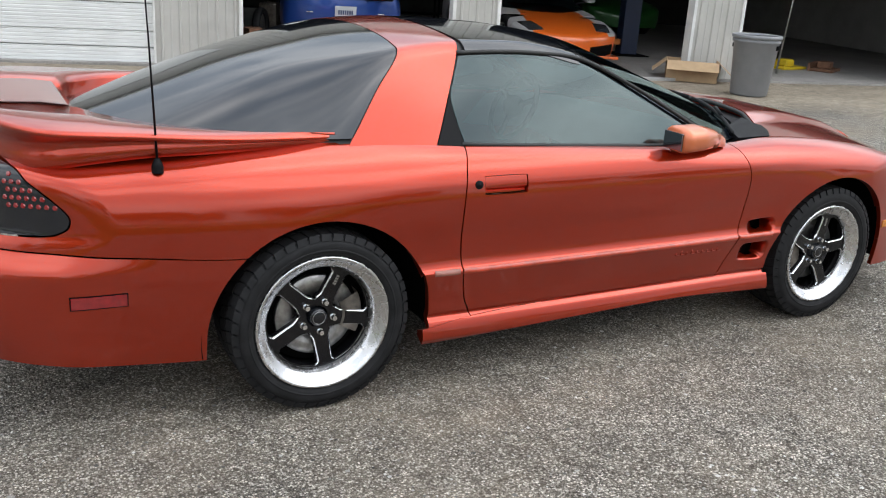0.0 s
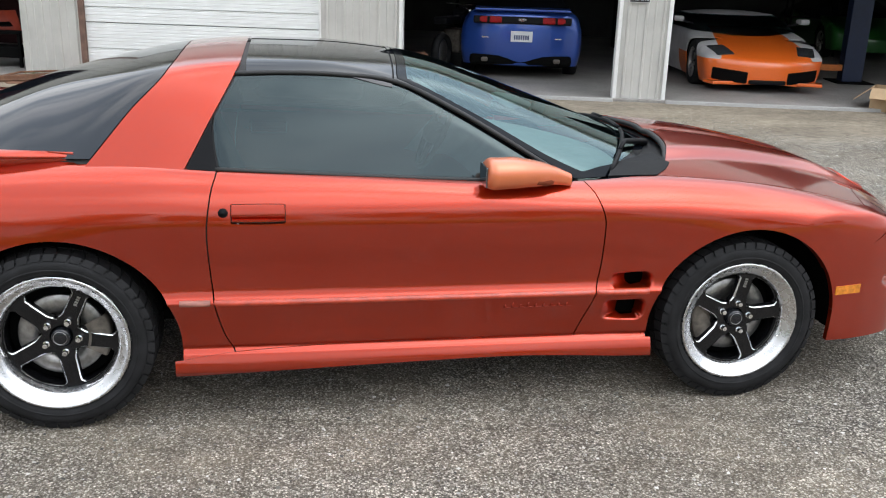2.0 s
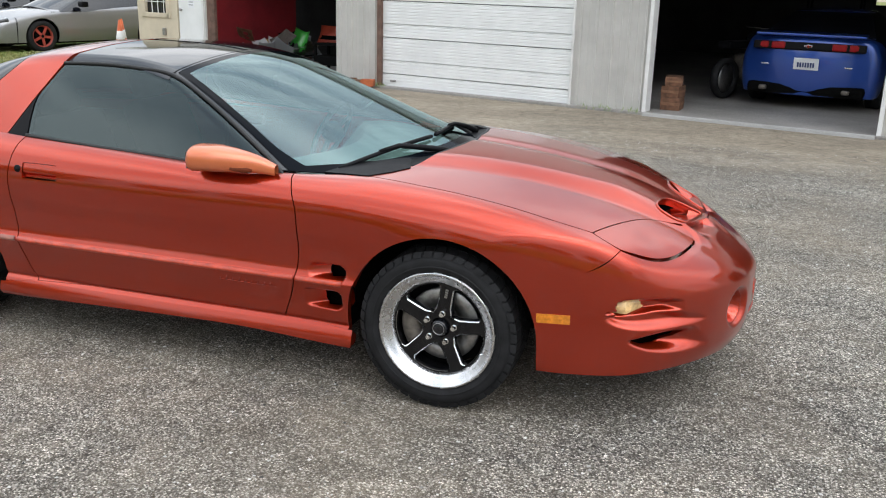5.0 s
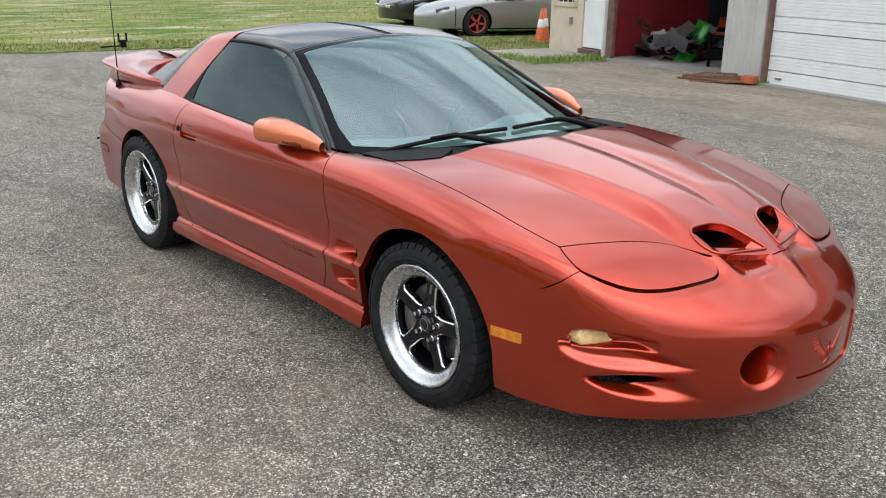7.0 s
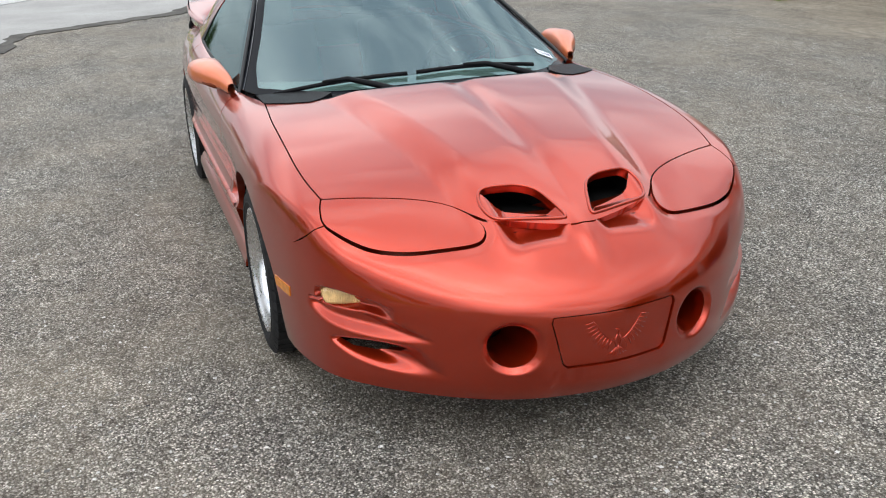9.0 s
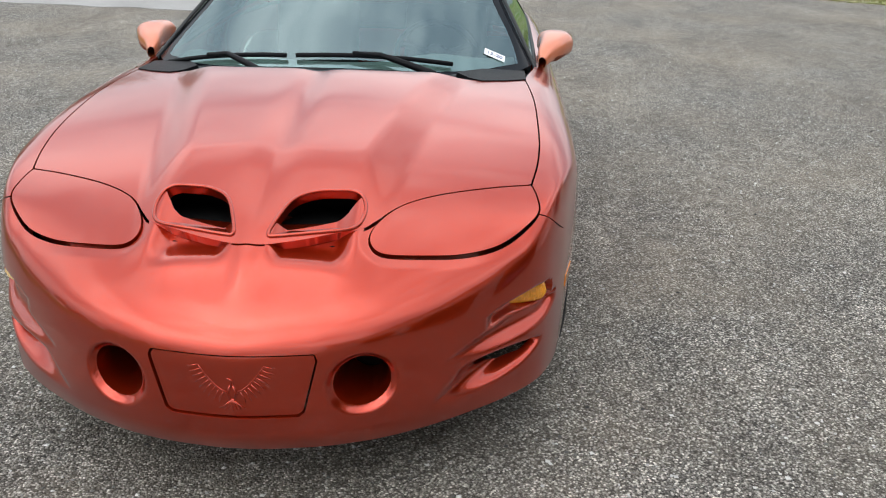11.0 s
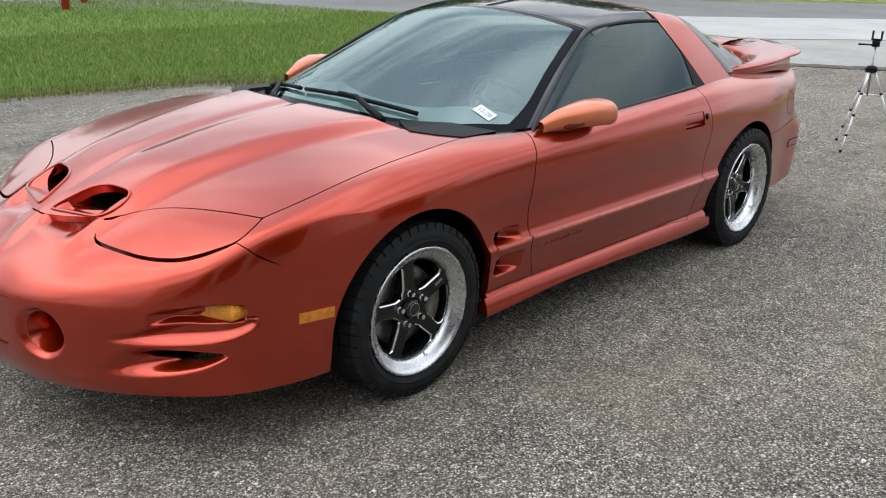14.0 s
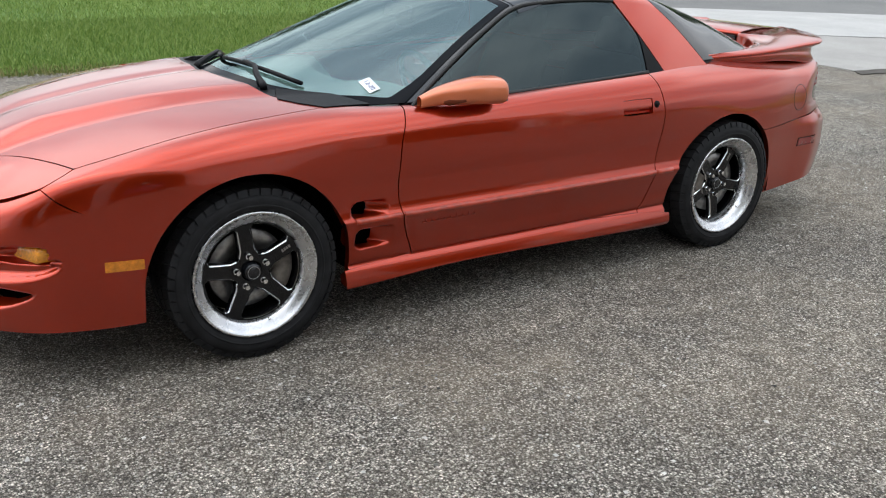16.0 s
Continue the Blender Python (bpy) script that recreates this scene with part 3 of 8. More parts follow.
pv, pf = fan_grid(2.74, np.linspace(-14, 14, 90), np.linspace(-9, 5, 50), body)
plate = panel("license_plate_cover", pv - np.array([0.006, 0, 0]), pf, ORANGE, front_bumper, 0.02, "orange cover panel embossed with a bird emblem", (2.9, 0, 0.4), keep=(
    lambda x, y, z: -sd_poly(y, z, PLATE) - 0.0025,))[0]


def on_nose(y, z, off=0.0):
    q = solve(np.array([[2.9, y, z]]), np.array([[1.0, 0.0, 0.0]]), body, 1.2)[0]
    return Vector((q[0] + off, y, z))


# embossed emblem: two spread wings of slim feathers and a tail
emblem = empty("emblem", plate)
tagged(emblem, "embossed bird emblem of slim raised feathers")


def feather(points, radii):
    part("feather", bm_tube([on_nose(*p) for p in points], radii, 6), ORANGE, emblem, "", None, True)


for s in (-1, 1):
    feather([(s * (0.010 + 0.070 * t ** 0.8), 0.398 + 0.072 * t ** 1.25, -0.0056) for t in np.linspace(0, 1, 7)], [0.0030, 0.0028, 0.0026, 0.0022, 0.0020, 0.0016, 0.0008])
    for k in range(9):
        t = (k + 1) / 9
        y0, z0 = 0.008 + 0.072 * t ** 0.8, 0.398 + 0.072 * t ** 1.25
        long_ = 0.020 + 0.022 * math.sin(math.pi * (0.25 + 0.6 * t))
        a = radians(-78 + 58 * t)
        feather([(s * y0, z0, -0.0058), (s * (y0 + 0.55 * long_ * math.cos(a) + 0.003), z0 + 0.55 * long_ * math.sin(a), -0.0056), (s * (y0 + long_ * math.cos(a)), z0 + long_ * math.sin(a) + 0.004, -0.0058)], [0.0014, 0.0019, 0.0008])
    feather([(s * 0.003, 0.418, -0.006), (s * 0.011, 0.398, -0.0055), (s * 0.004, 0.372, -0.006)], [0.0028, 0.0036, 0.0016])
feather([(0.0, 0.415, -0.0058), (0.004, 0.432, -0.0052), (-0.010, 0.438, -0.0058)], [0.0032, 0.0032, 0.0012])
for k in range(-3, 4):
    feather([(0.0, 0.380, -0.006), (0.007 * k, 0.360, -0.0054), (0.011 * k, 0.345 + 0.003 * abs(k), -0.0058)], [0.0020, 0.0019, 0.0008])

for s_ in (1, -1):
    tube = bmesh.new()
    rows = []
    for k in range(48):
        a = 2 * math.pi * k / 48
        cy, cz = math.cos(a), math.sin(a)
        q = solve(np.array([[2.9, 0.31 + 0.0702 * cy, 0.402 + 0.0702 * cz]]), np.array([[1.0, 0.0, 0.0]]), bumper, 1.2)[0]
        line = [(float(q[0]) - 0.0005, 0.0704), (float(q[0]) - 0.016, 0.0660), (3.595, 0.0610), (3.54, 0.0575), (3.47, 0.0550), (3.42, 0.0540)]
        rows.append([tube.verts.new((x, s_ * (0.31 + r * cy), 0.402 + r * cz)) for x, r in line])
    for a, b in zip(rows, rows[1:] + rows[:1]):
        for k in range(5):
            tube.faces.new((a[k], b[k], b[k + 1], a[k + 1]))
    bmesh.ops.recalc_face_normals(tube, faces=tube.faces[:])
    part("fog_lamp_tube", tube, ORANGE, front_bumper, "deep round fog lamp recess", None, True)
    # black end disc added so the recess reads as deep shade
    part("fog_lamp", revolve([(0.001, 0.012), (0.040, 0.006), (0.056, 0.0), (0.056, -0.04)], 32, "x"), UNDER, front_bumper, "black disc added at the back of the recess for shade", pose(3.47, s_ * 0.31, 0.402), True)

    # black block added behind the slot in place of its shade
    part("bumper_slot", bm_box(3.05, 3.20, min(s_ * 0.50, s_ * 0.76), max(s_ * 0.50, s_ * 0.76), 0.29, 0.41, 0.01), UNDER, front_bumper, "black block added behind the bumper slot for shade")
    # another black block makes up the shade below the scoop lip
    part("intake_void", bm_box(3.40, 3.452, min(s_ * 0.045, s_ * 0.275), max(s_ * 0.045, s_ * 0.275), 0.585, 0.682, 0.006), UNDER, front_bumper, "black block added under the scoop lip for shade")

# amber turn lamps and side markers
lens_low = curve([0.0, 0.01, 0.03, 0.12, 0.138, 0.145], [0.484, 0.475, 0.471, 0.468, 0.474, 0.492])
lens_high = curve([0.0, 0.01, 0.03, 0.08, 0.12, 0.138, 0.145], [0.490, 0.501, 0.510, 0.521, 0.525, 0.520, 0.502])
for s_ in (1, -1):
    tl = bmesh.new()
    rows = []
    for k in range(41):
        u = 0.145 * k / 40
        x, y = 3.336 - 0.066 * u / 0.145, 0.650 + 0.136 * u / 0.145
        rib = 0.0012 * (k % 2)
        lo, hi = float(lens_low(u)), float(lens_high(u))
        rows.append([tl.verts.new((x - rib - 0.010 * (abs(2 * v - 1) ** 4), s_ * y, lo + (hi - lo) * v)) for v in np.linspace(0, 1, 9)] + [tl.verts.new((x - 0.06, s_ * y, hi)), tl.verts.new((x - 0.06, s_ * y, lo))])
    for a, b in zip(rows, rows[1:]):
        for k in range(11):
            tl.faces.new((a[k], a[(k + 1) % 11], b[(k + 1) % 11], b[k]))
    tl.faces.new(rows[0])
    tl.faces.new(rows[-1])
    bmesh.ops.recalc_face_normals(tl, faces=tl.faces[:])
    part("turn_signal", tl, AMBER if s_ > 0 else AMBER_GLARE, front_bumper, "amber ribbed turn signal lens" if s_ > 0 else "amber turn signal lens with a painted-in cream reflection")
mv, mf = side_grid(np.linspace(2.94, 3.12, 40), np.linspace(-6, 6, 30), body)
panel("side_marker", mv + np.array([0, 0.003, 0]), mf, AMBER_DIM, front_bumper, 0.01, "amber side marker lamp", (3.0, 0, 0.4), True, keep=(
    lambda x, y, z: 0.060 - np.abs(x - 3.026), lambda x, y, z: 0.018 - np.abs(z - 0.448)))

# scoop rims, ducts and floors; rear walls and floor black as painted shade
for s in (-1, 1):
    ring = []
    for px, py in SCOOP:
        q = top_grid(np.array([px]), np.array([py]), body)[0][0]
        ring.append(Vector((q[0], q[1] * s, q[2])))
    part("scoop_rim", bm_tube([p + Vector((0, 0, 0.001)) for p in ring], 0.0055, 8, closed=True), ORANGE, hood, "", None, True)
    n = len(ring)
    mid_x = sum(p.x for p in ring) / n
    mid_y = sum(p.y for p in ring) / n
    front_x, back_x = max(p.x for p in ring), min(p.x for p in ring)
    front_z = min(p.z for p in ring)

    def below(p):
        t = (front_x - p.x) / (front_x - back_x)
        return Vector((p.x - 0.125, mid_y + (p.y - mid_y) * 0.95, front_z - 0.012 - 0.012 * t))

    for name_, mat_, pick in (("scoop_ramp", ORANGE, lambda p: p.x >= mid_x + 0.01), ("scoop_wall", UNDER, lambda p: p.x < mid_x + 0.01)):
        wall_bm = bmesh.new()
        cols = [[wall_bm.verts.new(p.lerp(below(p), t)) for t in (0.0, 0.33, 0.66, 1.0)] for p in ring]
        for k in range(n):
            if pick((ring[k] + ring[(k + 1) % n]) / 2):
                for d in range(3):
                    wall_bm.faces.new((cols[k][d], cols[(k + 1) % n][d], cols[(k + 1) % n][d + 1], cols[k][d + 1]))
        bmesh.ops.delete(wall_bm, geom=[v for v in wall_bm.verts if not v.link_faces], context="VERTS")
        part(name_, wall_bm, mat_, hood, "", None, True)
    fl = bmesh.new()
    fl.faces.new([fl.verts.new(below(p)) for p in ring])
    bmesh.ops.triangulate(fl, faces=fl.faces[:])
    part("scoop_floor", fl, UNDER, hood, "scoop duct floor coloured black for the shade inside")

# fenders
fv, ff = side_grid(np.linspace(1.78, 3.27, 230), np.linspace(-20, 40, 176), wing_side)


def hood_side(x, y, z):
    return np.where(x > 2.195, np.where(z > 0.6, np.minimum(sd_poly(x, y, HOOD), 1.0) - GAP, 1.0), y - belt_y(x))


def vent_hole(x, z):
    d = [round_box(x, z, x0 + 0.46 * (x1 - x0), x1 - 0.010, z0 + 0.008, z1 - 0.008, 0.022) for z0, z1, x0, x1 in VENTS]
    return np.minimum(*d)


fenders = panel("front_fender", fv, ff, ORANGE, car, 0.03, "orange front fender with two air vents", (2.5, 0, 0.4), True, keep=(
    lambda x, y, z: vent_hole(x, z),
    lambda x, y, z: x - door_front(z) - GAP,
    lambda x, y, z: np.where(x < 2.86, 1.0, z - wing_seam(x) - GAP * smooth(x, 3.12, 3.17)),
    lambda x, y, z: np.where(x > 3.236, -1.0, 1.0) * 1.0,
    front_arch,
    lambda x, y, z: np.where(x < 2.4, z - sill_top(x) - 0.003, 1.0),
    hood_side,
    lambda x, y, z: np.where(z > 0.6, sd_poly(x, y, LAMP) - GAP, 1.0)))

# doors with handles, locks and trim strips
HANDLE = outline([(0.622, 0.768), (0.785, 0.768), (0.800, 0.780), (0.800, 0.828), (0.790, 0.836), (0.622, 0.836), (0.614, 0.828), (0.614, 0.776)], 3)
dv, df = side_grid(np.linspace(0.50, 2.0, 190), np.linspace(-18, 42, 190), body)
doors = panel("door", dv, df, ORANGE, car, 0.03, "orange long coupe door with a raised side strip", (1.2, 0, 0.4), True, keep=(
    lambda x, y, z: x - door_rear(z) - GAP,
    lambda x, y, z: door_front(z) - GAP - x,
    lambda x, y, z: z - sill_top(x) - 0.004,
    lambda x, y, z: y - belt_y(x),
    lambda x, y, z: np.where(z > 0.6, sd_poly(x, z, HANDLE), 1.0)))
gv, gf = side_grid(np.linspace(0.60, 0.81, 64), np.linspace(17, 27, 44), body)


def handle_in(x, y, z):
    return -sd_poly(x, z, HANDLE) - 0.003


for s, d in zip((1, -1), doors):
    v, f = clip(gv, gf, handle_in)
    v = v.copy()
    v[:, 1] -= 0.004 + 0.016 * smooth(0.797 - v[:, 2], 0.0, 0.02)
    f = outward(v, f, np.array([0.7, 0, 0.6]))
    if s < 0:
        v, f = v * np.array([1, -1, 1]), [q[::-1] for q in f]
    v2, rim, e = flange(v, f, 0.02)
    piece("handle", mesh_of("handle", v2, list(f) + rim, [ORANGE], None, True, e), d, "recessed orange door handle")
    yl = float(side_grid(np.array([0.588]), np.array([20.5]), body)[0][0, 1])
    lock = revolve([(0.0005, 0.006), (0.006, 0.006), (0.0065, 0.003), (0.014, 0.003), (0.017, 0.0), (0.017, -0.01)], 24, "y")
    part("lock", lock, BLACK_TRIM, d, "round black key lock", Matrix.Translation((0.588, s * yl, 0.806)) @ pose(0, 0, 0, 0, 0, 0 if s > 0 else 180), True)


def strip_mesh(x0, x1, s):
    bm = bmesh.new()
    rows = []
    for x in np.linspace(x0, x1, 40):
        y = float(wide(x)) * 1.0
        taper = min(1.0, (x - x0) / 0.03 + 0.1, (x1 - x) / 0.02 + 0.1)
        pr = [(y - 0.014, 0.466), (y + 0.0035 * taper, 0.468), (y + 0.005 * taper, 0.476), (y + 0.001, 0.485), (y - 0.016, 0.489)]
        rows.append([bm.verts.new((x, s * a, b)) for a, b in pr])
    for a, b in zip(rows, rows[1:]):
        for k in range(4):
            bm.faces.new((a[k], a[k + 1], b[k + 1], b[k]))
    bmesh.ops.recalc_face_normals(bm, faces=bm.faces[:])
    return bm


# paler tone paints the highlight on the right rear strip end
strip_glint = plain("worn_strip", (0.32, 0.13, 0.10), 0.4, vary=0.2, scale=40.0)
strip_paint = plain("trim_strip", (0.42, 0.045, 0.018), 0.30, vary=0.3, scale=30.0, coat=0.5)
for s, d, w in zip((1, -1), doors, fenders):
    part("side_strip", strip_mesh(0.546, 1.948, s), strip_paint, d, "slim body side moulding", None, True)
    part("side_strip", strip_mesh(1.962, 2.168, s), strip_paint, w, "", None, True)
    # embossed script below the strip, as slim raised strokes
    em = bmesh.new()
    x = 1.60
    rnd = random.Random(5)
    while x < 1.87:
        h = rnd.choice((0.014, 0.02, 0.012))
        y0 = s * (float(wide(x)) - float(side_door(0.435)) + 0.0005)
        bm_tube([(x, y0, 0.425), (x + 0.006 * s * 0 + 0.006, y0 + 0.002 * s, 0.425 + h)], 0.0022, 5, em)
        bm_tube([(x, y0, 0.425), (x + 0.024, y0, 0.426)], 0.0016, 5, em)
        x += 0.03
    part("script", em, ORANGE, d, "", None, True)

# side skirts
sv, sf = side_grid(np.linspace(0.38, 2.215, 200), np.linspace(-24, -9, 60), body)
panel("side_skirt", sv + np.array([0, 0.002, 0]), sf, ORANGE, car, 0.05, "orange flared side skirt", (1.2, 0, 0.4), True, keep=(
    lambda x, y, z: sill_top(x) + 0.003 - z, lambda x, y, z: z - sill_low(x),
    lambda x, y, z: x - 0.397, lambda x, y, z: 2.203 - x))

# quarter panels
TAIL = outline([(-0.800, 0.742), (-0.826, 0.706), (-0.93, 0.690), (-1.4, 0.69), (-1.4, 0.93), (-0.995, 0.915), (-0.905, 0.856), (-0.820, 0.780)], 5, corners=(3, 4))
qv, qf = side_grid(np.linspace(-0.80, 0.62, 210), np.linspace(-20, 44, 170), body)
quarter_cuts = (
    lambda x, y, z: door_rear(z) - GAP - x,
    rear_arch,
    lambda x, y, z: np.where(x < 0.0, z - tail_seam(x) - 0.002, 1.0),
    lambda x, y, z: np.where(x > 0.2, z - sill_top(x) - 0.003, 1.0),
    lambda x, y, z: y - belt_y(x) + 0.09 * (1 - smooth(x, 0.02, 0.10)),
    lambda x, y, z: sd_poly(x, z, TAIL) - 0.003)
quarters = panel("quarter_panel", qv, qf, ORANGE, car, 0.03, "orange rear quarter panel", (0, 0, 0.4), True, keep=quarter_cuts + (lambda x, y, z: x + 0.70,))
for s, q in zip((1, -1), quarters):
    part("side_strip", strip_mesh(0.425, 0.532, s), strip_glint if s < 0 else strip_paint, q, "", None, True)

# rear: corner panel, bumper, tail lamps
rv, rf = fan_grid(-0.35, np.linspace(-108, 108, 340), np.linspace(-22, 52, 130), body, sign=-1.0)
panel("rear_panel", rv, rf, ORANGE, car, 0.02, "orange rear corner panel", (-0.6, 0, 0.4), keep=(
    lambda x, y, z: -0.70 - x, lambda x, y, z: z - tail_seam(x) - 0.002,
    lambda x, y, z: sd_poly(x, z, TAIL) - 0.003, lambda x, y, z: 0.97 - z))


def flare(v):
    """The bumper cover stands proud of the body above it."""
    k = smooth(0.655 - v[:, 2], 0.0, 0.09) * smooth(-v[:, 0], 0.40, 0.85)
    return v + np.stack([-0.034 * k, 0.026 * k * np.sign(v[:, 1]) * smooth(np.abs(v[:, 1]), 0.1, 0.7), 0 * k], 1)


rear_bumper = panel("rear_bumper", flare(rv), rf, ORANGE, car, 0.03, "orange rear bumper", (-0.6, 0, 0.4), keep=(
    lambda x, y, z: tail_seam(x) - 0.002 - z, rear_arch, lambda x, y, z: -0.2 - x,
    lambda x, y, z: z - (0.232 + 0.05 * smooth(-x, 0.4, 1.2))))[0]
tail = panel("tail_light", rv + np.array([0.004, 0, 0]), rf, BLACK_GLOSS, car, 0.02, "black tail light with red honeycomb cells", (-0.6, 0, 0.4), keep=(
    lambda x, y, z: -sd_poly(x, z, TAIL) - 0.002,))[0]
cell = revolve([(0.0003, 0.004), (0.0068, 0.0035), (0.0088, 0.001), (0.0088, -0.006)], 6, "z")
cell_me = bpy.data.meshes.new("lamp_cell")
cell.to_mesh(cell_me)
cell.free()
cell_me.materials.append(RED_LENS)
for s in (-1, 1):
    for i in range(18):
        for j in range(12):
            az = 76 - 1.5 * i - (0.75 if j % 2 else 0)
            el = 19.0 + 1.3 * j
            q, _ = fan_grid(-0.35, np.array([az, az + 0.4]), np.array([el, el + 0.4]), body, sign=-1.0)
            if -sd_poly(q[:1, 0], q[:1, 2], TAIL)[0] < 0.013:
                continue
            n = np.cross(q[2] - q[0], q[1] - q[0])
            n = Vector(n / np.linalg.norm(n))
            if n.y < 0:
                n = -n
            pos = Vector((q[0][0] + 0.004, s * q[0][1], q[0][2]))
            n.y *= s
            piece("lamp_cell", cell_me, tail, "", Matrix.Translation(pos) @ n.to_track_quat("Z", "Y").to_matrix().to_4x4())
mv, mf = side_grid(np.linspace(-0.84, -0.62, 40), np.linspace(-2, 8, 30), body)
mv = flare(mv)
panel("marker_frame", mv + np.array([0, 0.0015, 0]), mf, UNDER, rear_bumper, 0.01, "", (-0.7, 0, 0.4), True, keep=(
    lambda x, y, z: 0.088 - np.abs(x + 0.735), lambda x, y, z: 0.024 - np.abs(z - 0.486)))
panel("rear_marker", mv + np.array([-0.002, 0.004, 0]), mf, RED_LENS, rear_bumper, 0.01, "red side marker lamp", (-0.7, 0, 0.4), True, keep=(
    lambda x, y, z: 0.084 - np.abs(x + 0.735), lambda x, y, z: 0.020 - np.abs(z - 0.486)))
# round fuel door on the left rear quarter, drawn by its seam
seam_pts = []
for a_ in np.linspace(0, 2 * math.pi, 49)[:-1]:
    q = solve(np.array([[-0.62 + 0.068 * math.cos(a_), 0.0, 0.735 + 0.068 * math.sin(a_)]]), np.array([[0.0, 1.0, 0.0]]), body, 1.4)[0]
    seam_pts.append(Vector((q[0], q[1] - 0.0004, q[2])))
part("fuel_door", bm_tube(seam_pts, 0.0018, 6, closed=True), RUBBER, quarters[0], "dark seam of the round fuel filler door", None, True)

# ---- cabin ----
roof_mid = soft_curve([-1.3, -0.95, -0.7, -0.336, -0.106, 0.134, 0.30, 0.45, 0.67, 0.95, 1.2, 1.39, 1.62, 1.9, 2.165, 2.42, 2.6], [0.83, 0.905, 0.978, 1.104, 1.185, 1.248, 1.287, 1.311, 1.325, 1.322, 1.302, 1.272, 1.200, 1.100, 1.003, 0.915, 0.85], 0.05)
roof_crown = soft_curve([-1.3, -0.5, 0.2, 0.5, 1.2, 1.8, 2.4], [0.24, 0.22, 0.15, 0.12, 0.11, 0.11, 0.10], 0.12)
glass_bow = soft_curve([-1.3, 0.8, 1.25, 1.6, 2.5], [0.0, 0.0, 0.50, 0.60, 0.64], 0.1)
cab_taper = soft_curve([-1.3, -0.9, -0.4, 0.137, 0.56, 1.25, 1.84, 2.4], [0.24, 0.14, 0.060, 0.018, 0.0, 0.022, 0.046, 0.08], 0.1)


def cabin(x, y, z):
    y = np.abs(y)
    top = roof_mid(x + glass_bow(x) * y * y) - roof_crown(x) * y * y
    w = 0.838 - 0.66 * (z - 0.94) - 0.28 * np.maximum(z - 1.0, 0) ** 2 - cab_taper(x)
    return smax(y - w, z - top, 0.035 + 0.20 * smooth(0.42 - x, 0.0, 0.5))


WIN = outline([(0.573, 0.930), (1.0, 0.908), (1.513, 0.884), (1.855, 0.868), (1.815, 0.906), (1.641, 1.010), (1.424, 1.128), (1.215, 1.217), (1.0, 1.240), (0.80, 1.245), (0.630, 1.240), (0.584, 1.16), (0.553, 1.095), (0.556, 1.02)], 6, corners=(0, 3, 10))
SHIELD = outline([(1.252, 0.0), (1.244, 0.30), (1.222, 0.574), (1.252, 0.597), (1.58, 0.698), (1.86, 0.800), (1.925, 0.822), (2.02, 0.77), (2.20, 0.62), (2.36, 0.36), (2.425, 0.0),
                  (2.36, -0.36), (2.20, -0.62), (2.02, -0.77), (1.925, -0.822), (1.86, -0.800), (1.58, -0.698), (1.252, -0.597), (1.222, -0.574), (1.244, -0.30)], 6, corners=(6, 14))
hoop_front = curve([0.9, 0.95, 1.096, 1.244, 1.30, 1.4], [0.435, 0.463, 0.543, 0.626, 0.652, 0.662])
hoop_rear = curve([0.9, 0.966, 1.13, 1.25, 1.30, 1.4], [0.08, 0.137, 0.272, 0.385, 0.412, 0.425])
belt_z = curve([-1.2, -0.5, 0.137, 0.463, 0.56, 1.9], [0.93, 0.955, 0.962, 0.950, 0.944, 0.88])

cx_all = np.linspace(-1.05, 2.46, 420)
cv, cf = side_grid(cx_all, np.linspace(8, 172, 260), cabin, zc=0.78, far=1.2)
CC = (0.8, 0, 0.9)
windshield = panel("windshield", cv, cf, WINDSHIELD, car, 0.004, "raked windshield with a dark border", CC, keep=(
    lambda x, y, z: x - 1.1, lambda x, y, z: -sd_poly(x, y, SHIELD) - 0.040 - 0.045 * smooth(x, 1.72, 2.05)))[0]
windshield.visible_shadow = False
panel("windshield_border", cv, cf, BORDER, windshield, 0.004, "black ceramic glass border", CC, keep=(
    lambda x, y, z: x - 1.1, lambda x, y, z: -sd_poly(x, y, SHIELD) - 0.004,
    lambda x, y, z: sd_poly(x, y, SHIELD) + 0.040 + 0.045 * smooth(x, 1.72, 2.05)))
panel("roof_pillar", cv, cf, BLACK_GLOSS, car, 0.02, "black windshield pillar and header", CC, keep=(
    lambda x, y, z: x - 1.235 + 0.07 * np.abs(y) ** 2, lambda x, y, z: sd_poly(x, y, SHIELD),
    lambda x, y, z: sd_poly(x, z, WIN) - 0.002, lambda x, y, z: z - 0.86, lambda x, y, z: 1.99 - x))
hv2, hf2 = clip(cv, cf, lambda x, y, z: y)
side_windows = panel("side_window", hv2 - np.array([0, 0.004, 0]), hf2, TINTED, car, 0.004, "dark tinted frameless side window", CC, True, keep=(
    lambda x, y, z: y - 0.4, lambda x, y, z: -sd_poly(x, z, WIN) - 0.003))
for s, w in zip((1, -1), side_windows):
    w.visible_shadow = False
panel("quarter_trim", hv2, hf2, BLACK_TRIM, car, 0.012, "black plastic triangle behind the side window", CC, True, keep=(
    lambda x, y, z: y - 0.4, lambda x, y, z: x - hoop_front(z) - 0.003, lambda x, y, z: 0.60 - x,
    lambda x, y, z: sd_poly(x, z, WIN) - 0.003, lambda x, y, z: 1.2 - z, lambda x, y, z: z - belt_z(x) + 0.01))
